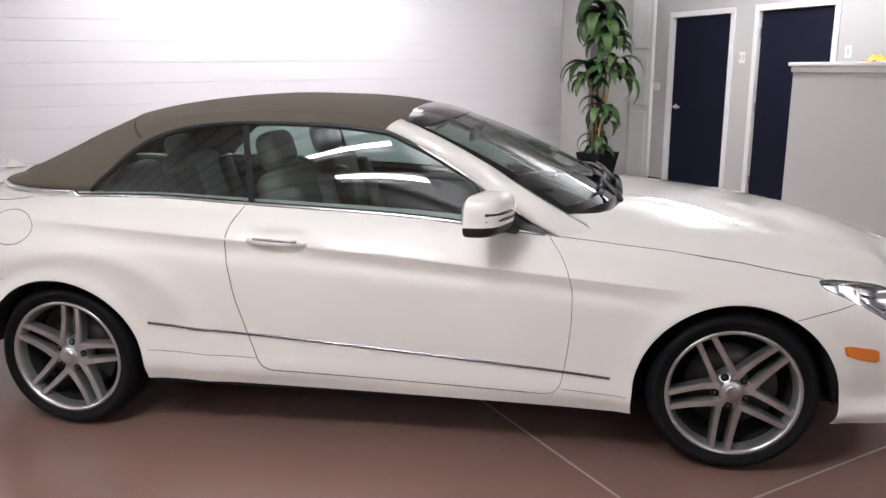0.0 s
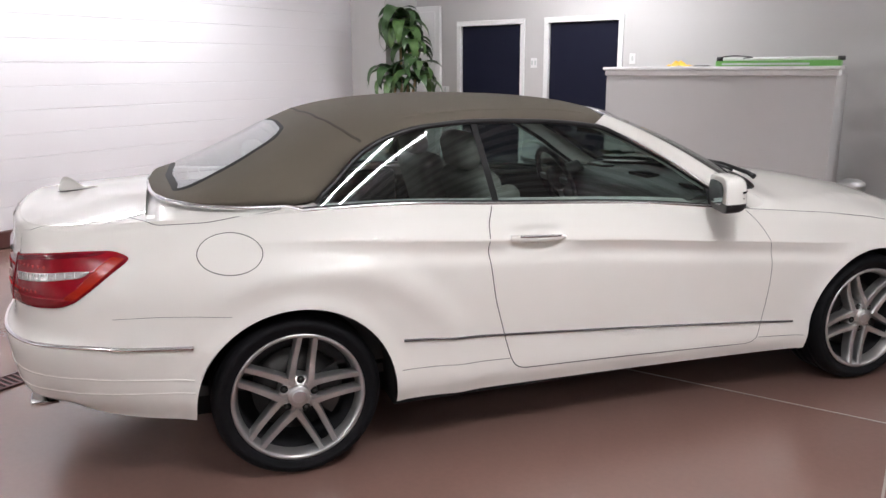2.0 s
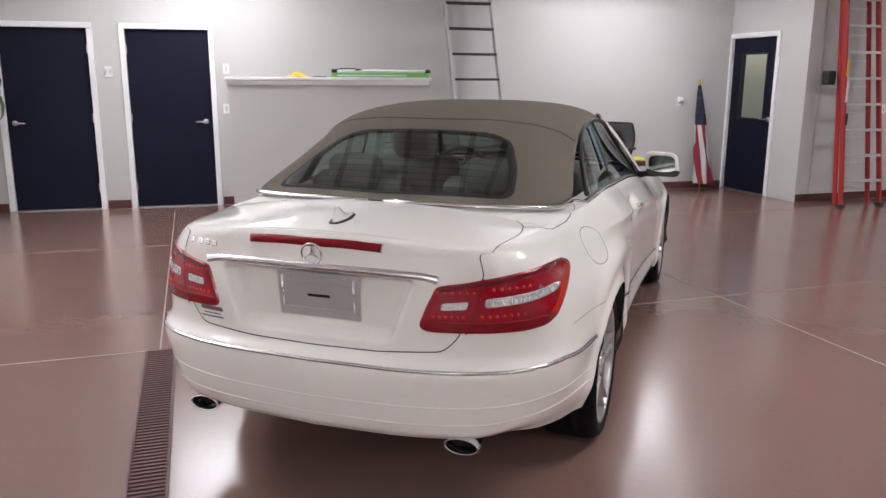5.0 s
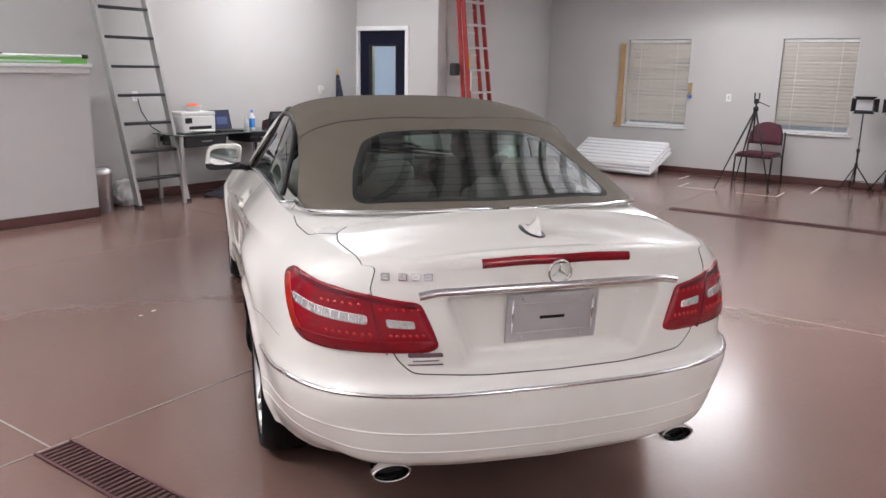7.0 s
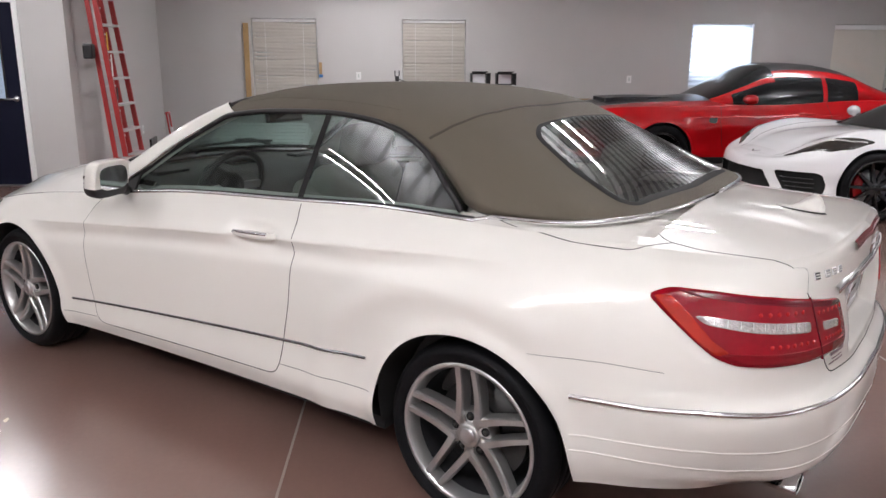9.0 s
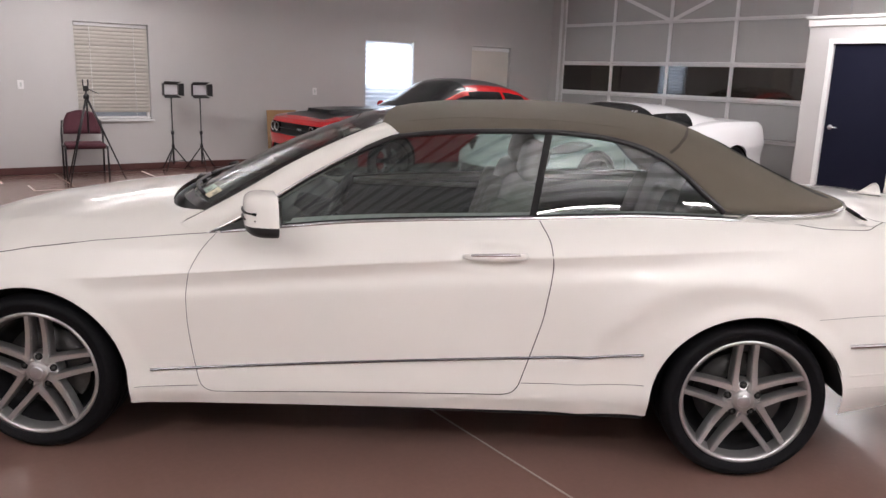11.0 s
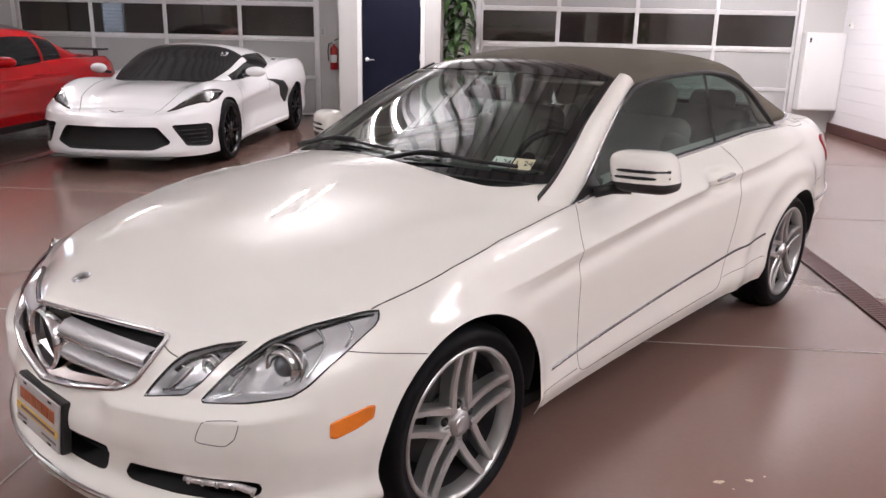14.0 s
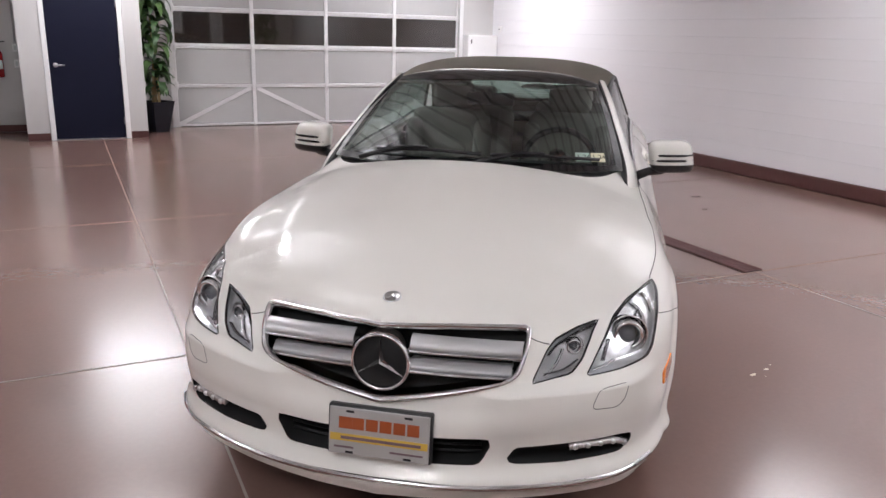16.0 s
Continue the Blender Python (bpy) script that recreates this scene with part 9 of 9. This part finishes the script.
# bin and bag behind the half wall's end
bn = thing("waste_bin", "grey steel waste bin beside the half wall", "bin", pose(1.04, 4.70, 0))
part("bin_body", lathe("bin_body", [(0.0, 0.0), (0.11, 0.0), (0.12, 0.40), (0.123, 0.405), (0.116, 0.405), (0.106, 0.02)], M_STEEL, 28), bn)
part("bin_lid", lathe("bin_lid", [(0.123, 0.406), (0.12, 0.43), (0.07, 0.46), (0.0, 0.465)], M_ALU, 28), bn)
M_BAG = mat("white_bag", (0.66, 0.66, 0.65), 0.6, 0, 0.1, 20)
bm = bmesh.new()
bmesh.ops.create_icosphere(bm, subdivisions=4, radius=0.16)
for v in bm.verts:
    q = v.co.normalized()
    v.co = Vector((q.x * 0.15, q.y * 0.13, q.z * 0.16)) * (1 + 0.16 * noise.noise(q * 3.2) + 0.07 * noise.noise(q * 9))
    v.co.z = max(v.co.z, -0.125)
me = bpy.data.meshes.new("bag")
bm.to_mesh(me)
bm.free()
me.materials.append(M_BAG)
me.polygons.foreach_set("use_smooth", [True] * len(me.polygons))
tagged(part("plastic_bag", me, m=pose(1.42, 4.86, 0.125)), "crumpled white plastic bag on the floor by the wall", "bag")

# ---------------------------------------------------------------- east side: tripod, lamps, panels, carton
M_STAND = mat("black_stand", (0.015, 0.015, 0.016), 0.4, 0.2, 0.1, 10)
tr = thing("camera_tripod", "black camera tripod with a phone clamp", "tripod", pose(7.78, -0.22, 0))
for fx, fy in ((-0.36, -0.36), (0.20, 0.24), (-0.42, 0.34)):
    part("leg", tube("leg", [(0, 0, 1.08), (fx * 0.45, fy * 0.45, 0.60), (fx * 0.46, fy * 0.46, 0.59), (fx, fy, 0.0)], [0.014, 0.013, 0.010, 0.008], M_STAND, 8), tr)
part("column", tube("column", [(0, 0, 0.62), (0, 0, 1.16)], 0.012, M_STAND, 10), tr)
part("collar", lathe("collar", [(0.0, 1.05), (0.035, 1.055), (0.035, 1.10), (0.018, 1.12)], M_STAND, 16), tr)
part("pan_head", box_mesh("pan_head", (-0.025, -0.03, 1.15), (0.025, 0.03, 1.22), M_STAND, 0.008, 2), tr)
part("pan_handle", tube("pan_handle", [(0.0, 0.0, 1.19), (0.06, -0.16, 1.12)], 0.007, M_STAND, 8), tr)
for sy in (-0.03, 0.03):
    part("clamp_jaw", box_mesh("clamp_jaw", (-0.012, sy - 0.008, 1.22), (0.012, sy + 0.008, 1.30), M_STAND, 0.003, 1), tr)
M_LEDPANEL = mat("white_led_panel", (0.70, 0.70, 0.72), 0.4, 0, 0.03, 40)


def video_light(m, head_turn, label):
    v = thing("video_light", label, "studio light", m, "video lights on stands")
    for k in range(3):
        a = radians(120 * k + 20)
        part("stand_leg", tube("stand_leg", [(0.0, 0.0, 0.36), (0.26 * math.cos(a), 0.26 * math.sin(a), 0.012)], 0.009, M_STAND, 8), v)
        part("leg_brace", tube("leg_brace", [(0.0, 0.0, 0.14), (0.15 * math.cos(a), 0.15 * math.sin(a), 0.155)], 0.006, M_STAND, 6), v)
    part("pole", tube("pole", [(0, 0, 0.10), (0, 0, 0.55), (0, 0, 0.56), (0, 0, 1.08)], [0.013, 0.013, 0.009, 0.009], M_STAND, 10), v)
    for z in (0.36, 0.56):
        part("clamp", lathe("clamp", [(0.0, z - 0.025), (0.022, z - 0.025), (0.022, z + 0.025), (0.0, z + 0.025)], M_STAND, 14), v)
    hd = new("light_head")
    hd.parent, hd.matrix_basis = v, pose(0, 0, 1.17, 0, 0, head_turn)
    part("housing", box_mesh("housing", (0.0, -0.115, -0.085), (0.045, 0.115, 0.085), M_STAND, 0.008, 2), hd)
    part("led_panel", box_mesh("led_panel", (-0.004, -0.10, -0.07), (-0.0005, 0.10, 0.07), M_LEDPANEL), hd, "white LED face")
    for sy in (-1, 1):
        beam("barn_door", (-0.002, sy * 0.116, 0.0), (-0.075, sy * 0.165, 0.0), 0.15, 0.004, M_STAND, hd, (0, 0, 1)) if False else part("barn_door", mesh_of("barn_door", [(0, sy * 0.116, -0.08), (0, sy * 0.116, 0.08), (-0.075, sy * 0.165, 0.09), (-0.075, sy * 0.165, -0.09)], [(0, 1, 2, 3)], M_STAND), hd)
    for sz in (-1, 1):
        part("barn_door", mesh_of("barn_door", [(0, -0.11, sz * 0.086), (0, 0.11, sz * 0.086), (-0.07, 0.13, sz * 0.115), (-0.07, -0.13, sz * 0.115)], [(0, 1, 2, 3)], M_STAND), hd)
    part("yoke", tube("yoke", [(0.02, 0, -0.09), (0.02, 0, -0.07)], 0.016, M_STAND, 8), hd)
    return v


video_light(pose(8.36, -1.47, 0), 12, "small LED video light with barn doors on a stand")
video_light(pose(8.28, -1.86, 0, 0, 0, 35), -28, "small LED video light turned aside on a stand")

M_FOAM = mat("white_panel_board", (0.74, 0.75, 0.76), 0.5, 0, 0.04, 5)
pn = thing("panel_stack", "stack of white ribbed panels lying on the floor", "panels", pose(8.12, 1.84, 0, 0, 0, 85))
for k in range(3):
    lift, tip = 0.125 + 0.058 * k, -19.0 - 1.5 * k
    bd = part("panel", box_mesh("panel", (-0.70, -0.40, 0.0), (0.70, 0.40, 0.045), M_FOAM, 0.008, 2), pn, "", pose(0.015 * k, 0.01 * k, lift + 0.045, tip, 0, 1.5 * k))
    if k == 2:
        for r in range(7):
            y = -0.385 + 0.112 * r
            part("rib", box_mesh("rib", (-0.69, y, 0.0455), (0.69, y + 0.085, 0.058), M_FOAM, 0.004, 1), bd)
part("packer", box_mesh("packer", (-0.5, -0.36, 0.0), (0.55, -0.24, 0.20), M_FOAM, 0.005, 1), pn)

M_CARD = mat("brown_cardboard", (0.34, 0.21, 0.10), 0.8, 0, 0.12, 6, 0.1, 120)
cb = thing("cardboard_sheet", "brown cardboard sheet leaning on the wall", "cardboard", pose(8.46, -3.24, 0, 0, 0, 0))
for z0, z1, a in ((0.0, 0.55, 4), (0.552, 0.87, 4)):
    part("flap", box_mesh("flap", (-0.004, -0.25, z0), (0.004, 0.25, z1), M_CARD), cb, "", pose(0, 0, 0.003, 0, a, 0))
hs = thing("cable", "black cable lying loose on the floor", "cable", pose(8.15, -2.85, 0))
part("cable_run", tube("cable_run", [(0.1, 0.35, 0.008), (-0.1, 0.2, 0.008), (0.05, 0.0, 0.008), (-0.15, -0.15, 0.008), (0.1, -0.3, 0.008), (0.3, -0.2, 0.008)], 0.008, M_BLACK, 6), hs)
part("plug", box_mesh("plug", (-0.16, 0.16, 0.0), (-0.06, 0.24, 0.035), M_BLACK, 0.008, 2), hs)

# alcove: monitor, red jack, cable
mo = thing("monitor", "dark flat monitor standing on the floor", "monitor", pose(6.98, 3.12, 0, 0, 0, 8))
part("foot", box_mesh("foot", (-0.11, -0.09, 0.0), (0.11, 0.09, 0.014), M_BLACK, 0.004, 1), mo)
part("neck", box_mesh("neck", (-0.025, 0.0, 0.0145), (0.025, 0.025, 0.16), M_BLACK), mo)
part("display", box_mesh("display", (-0.22, -0.03, 0.12), (0.22, -0.002, 0.40), M_BLACKGLOSS, 0.006, 2), mo)
jk = thing("red_floor_jack", "red wheeled garage stand with an upright handle", "jack", pose(8.02, 3.10, 0))
part("base", box_mesh("base", (-0.20, -0.13, 0.02), (0.20, 0.13, 0.05), M_REDGRP, 0.01, 2), jk)
for x in (-0.15, 0.15):
    part("castor", lathe("castor", [(0.0, -0.012), (0.018, -0.012), (0.018, 0.012), (0.0, 0.012)], M_BLACK, 12, "y"), jk, m=pose(x, 0.0, 0.018))
for x in (-0.07, 0.07):
    part("upright", tube("upright", [(x, 0.03, 0.05), (x, 0.10, 0.66)], 0.014, M_REDGRP, 8), jk)
part("handle", tube("handle", [(-0.10, 0.10, 0.66), (0.10, 0.10, 0.66)], 0.016, M_REDGRP, 8), jk)
part("cylinder", tube("cylinder", [(0.0, 0.03, 0.05), (0.0, 0.07, 0.45)], 0.03, M_ALU, 12), jk)
cbx = thing("cable", "thin black cable along the floor by the monitor", "cable", pose(7.2, 3.0, 0))
part("cable_run", tube("cable_run", [(-0.1, 0.1, 0.007), (0.1, -0.12, 0.007), (0.3, -0.2, 0.007), (0.55, -0.12, 0.007), (0.8, 0.05, 0.007)], 0.007, M_BLACK, 6), cbx)


# ---------------------------------------------------------------- wall plates and fittings
def plate(name, m, label, w=0.07, h=0.115, toggles=1, material=M_TRIM):
    p_ = thing(name, label, "switch" if "switch" in name else "outlet", m)
    part("cover", box_mesh("cover", (-w / 2, -0.007, -h / 2), (w / 2, -0.0005, h / 2), material, 0.002, 1), p_)
    for k in range(toggles):
        x = (k - (toggles - 1) / 2) * 0.045
        part("rocker" if "switch" in name else "socket", box_mesh("rocker", (x - 0.012, -0.012, -0.028), (x + 0.012, -0.0072, 0.028), M_CLEARPL, 0.002, 1), p_)
    return p_


plate("light_switch", on_north(-2.667, 0, 1.572), "white double light switch between the doors", 0.085, 0.12, 2)
plate("light_switch", on_north(-1.38, 0, 1.61), "white light switch beside the dark door", 0.075, 0.12)
plate("wall_outlet", on_north(-1.40, 0, 1.15), "white outlet on the grey wall")
plate("wall_outlet", on_north(1.78, 0, 1.17), "white outlet behind the ladder")
plate("thermostat_switch", on_north(-4.02, 0, 1.235), "small white thermostat with a dark display", 0.12, 0.085)
plate("light_switch", pose(EAST, 0.394, 1.197, 0, 0, -90), "white light switch between the windows", 0.075, 0.115)
plate("light_switch", pose(EAST, -3.896, 1.168, 0, 0, -90), "white light switch on the long wall", 0.075, 0.115)
plate("wall_outlet", pose(7.62, 3.45, 0.45), "white outlet low on the alcove wall")
plate("wall_outlet", pose(6.62, 3.45, 1.15), "white outlet behind the red ladder")
an = thing("phone_outlet", "white wall outlet with a plugged-in charger", "outlet", on_north(4.62, 0, 1.215))
part("cover", box_mesh("cover", (-0.037, -0.007, -0.06), (0.037, -0.0005, 0.06), M_TRIM, 0.002, 1), an)
part("charger", box_mesh("charger", (-0.02, -0.045, -0.005), (0.035, -0.0075, 0.05), M_TRIM, 0.006, 2), an)
cd = thing("extension_lead", "black lead hanging from the outlet behind the ladder", "lead", on_north(1.80, 0.01, 0))
part("cord_run", tube("cord_run", [(0, -0.012, 1.15), (0.03, -0.02, 1.0), (0.15, -0.015, 0.82), (0.35, -0.015, 0.70), (0.5, -0.02, 0.66)], 0.006, M_BLACK, 6), cd)

# south wall fittings
ex = thing("fire_extinguisher", "red fire extinguisher hung on the grey wall", "fire extinguisher", pose(2.93, SOUTH + 0.09, 0))
M_EXT = mat("extinguisher_red", (0.36, 0.012, 0.015), 0.25, 0, 0.06, 6, coat=0.5)
part("cylinder", lathe("cylinder", [(0.0, 0.78), (0.06, 0.785), (0.065, 0.80), (0.065, 1.10), (0.055, 1.14), (0.022, 1.16), (0.022, 1.19)], M_EXT, 28), ex)
part("valve", box_mesh("valve", (-0.018, -0.02, 1.19), (0.018, 0.02, 1.24), M_STEEL, 0.005, 1), ex)
part("handle", tube("handle", [(0.0, 0.0, 1.24), (-0.05, 0.0, 1.27), (-0.11, 0.0, 1.275)], 0.008, M_BLACK, 8), ex)
part("hose", tube("hose", [(0.018, 0.02, 1.215), (0.08, 0.03, 1.19), (0.095, 0.03, 1.08), (0.085, 0.03, 0.92)], 0.010, M_BLACK, 8), ex)
part("label", lathe("label", [(0.0657, 0.90), (0.0657, 1.02)], M_TRIM, 14, arc=110, start=35), ex, "white label")
part("bracket", box_mesh("bracket", (-0.02, -0.089, 0.95), (0.02, -0.066, 1.12), M_BLACK), ex)
cu = thing("conduit", "grey conduit with two white boxes on the wall", "conduit", pose(2.70, SOUTH + 0.004, 0))
part("pipe", tube("pipe", [(0, 0.015, 1.24), (0, 0.015, CEIL)], 0.010, M_STEEL, 8), cu)
for z in (1.19, 0.97):
    bx_ = part("junction_box", box_mesh("junction_box", (-0.035, 0.0, z - 0.055), (0.035, 0.045, z + 0.055), M_TRIM, 0.004, 1), cu, "white junction box")
    part("socket", box_mesh("socket", (-0.015, 0.0455, z - 0.03), (0.015, 0.048, z + 0.03), M_CLEARPL), bx_)
gc = thing("gate_control", "small grey control box beside the garage door", "control box", pose(3.12, SOUTH + 0.003, 1.38))
part("box", box_mesh("box", (-0.035, 0.0, -0.07), (0.035, 0.04, 0.07), M_STEEL, 0.004, 1), gc)
for z in (-0.03, 0.0, 0.03):
    part("button", lathe("button", [(0.0, 0.012), (0.008, 0.01), (0.009, 0.0)], M_BLACK, 12, "y"), gc, m=pose(0, 0.04, z))
wb = thing("wall_cabinet", "white metal cabinet in the corner by the garage door", "cabinet", pose(-4.76, SOUTH + 0.003, 0))
part("body", box_mesh("body", (-0.305, 0.0, 0.35), (0.29, 0.20, 1.53), M_TRIM, 0.006, 1), wb)
part("door", box_mesh("door", (-0.285, 0.2005, 0.37), (0.27, 0.212, 1.51), M_TRIM, 0.004, 1), wb)
part("latch", box_mesh("latch", (0.22, 0.2125, 1.38), (0.245, 0.222, 1.45), M_BLACK, 0.002, 1), wb)
sn_ = thing("wall_sensor", "small white sensor box on the white wall", "sensor", pose(WEST, -8.85, 1.64, 0, 0, 90))
part("box", box_mesh("box", (-0.05, -0.05, -0.05), (0.05, -0.0005, 0.05), M_TRIM, 0.006, 2), sn_)
part("eye", lathe("eye", [(0.0, -0.006), (0.014, -0.004), (0.016, 0.0)], M_BLACK, 16, "y"), sn_, m=pose(0.015, -0.0505, 0.0))

# ---------------------------------------------------------------- floor marks
M_TAPEW = mat("white_floor_tape", (0.62, 0.58, 0.54), 0.6, 0, 0.2, 10)
tm = thing("floor_tape", "white tape marks round the chair on the floor", "tape", kind="structure")
for x0, y0, x1, y1 in ((7.15, 0.55, 7.15, 0.05), (7.15, 0.55, 7.6, 0.55), (7.10, -0.75, 7.10, -0.25), (7.10, -0.75, 7.55, -0.75), (7.9, 0.8, 8.4, 0.8), (7.75, -1.05, 8.5, -1.05)):
    lo = (min(x0, x1) - 0.012, min(y0, y1) - 0.012, 0.0008)
    hi = (max(x0, x1) + 0.012, max(y0, y1) + 0.012, 0.0022)
    part("tape", box_mesh("tape", lo, hi, M_TAPEW), tm)
M_CHIP = mat("bare_concrete_chip", (0.50, 0.36, 0.26), 0.85, 0, 0.25, 30)
M_STAIN = mat("dark_floor_stain", (0.07, 0.045, 0.04), 0.35, 0, 0.2, 20)
rs = random.Random(11)


def blot(name, x, y, r, material, label):
    n = 14
    V = [(x + r * (0.55 + 0.6 * rs.random()) * math.cos(a), y + 0.6 * r * (0.55 + 0.6 * rs.random()) * math.sin(a), 0.0012) for a in np.linspace(0, 2 * math.pi, n, endpoint=False)]
    tagged(part(name, mesh_of(name, V, [tuple(range(n))], material)), label, "floor mark", kind="structure")


for x, y, r in ((-0.70, 1.32, 0.022), (-0.81, 1.30, 0.016), (-0.74, 1.36, 0.006), (-0.87, 1.27, 0.007), (-0.4, -4.6, 0.02), (2.2, -4.2, 0.02), (-3.0, 2.3, 0.015)):
    blot("floor_chip", x, y, r, M_CHIP, "small pale chip in the floor paint")
for x, y, r in ((-3.55, -2.09, 0.07), (-3.2, -1.6, 0.045), (-3.6, 0.6, 0.05), (-4.0, -4.4, 0.05), (-2.9, -5.0, 0.04)):
    blot("floor_stain", x, y, r, M_STAIN, "dark stain on the concrete floor")
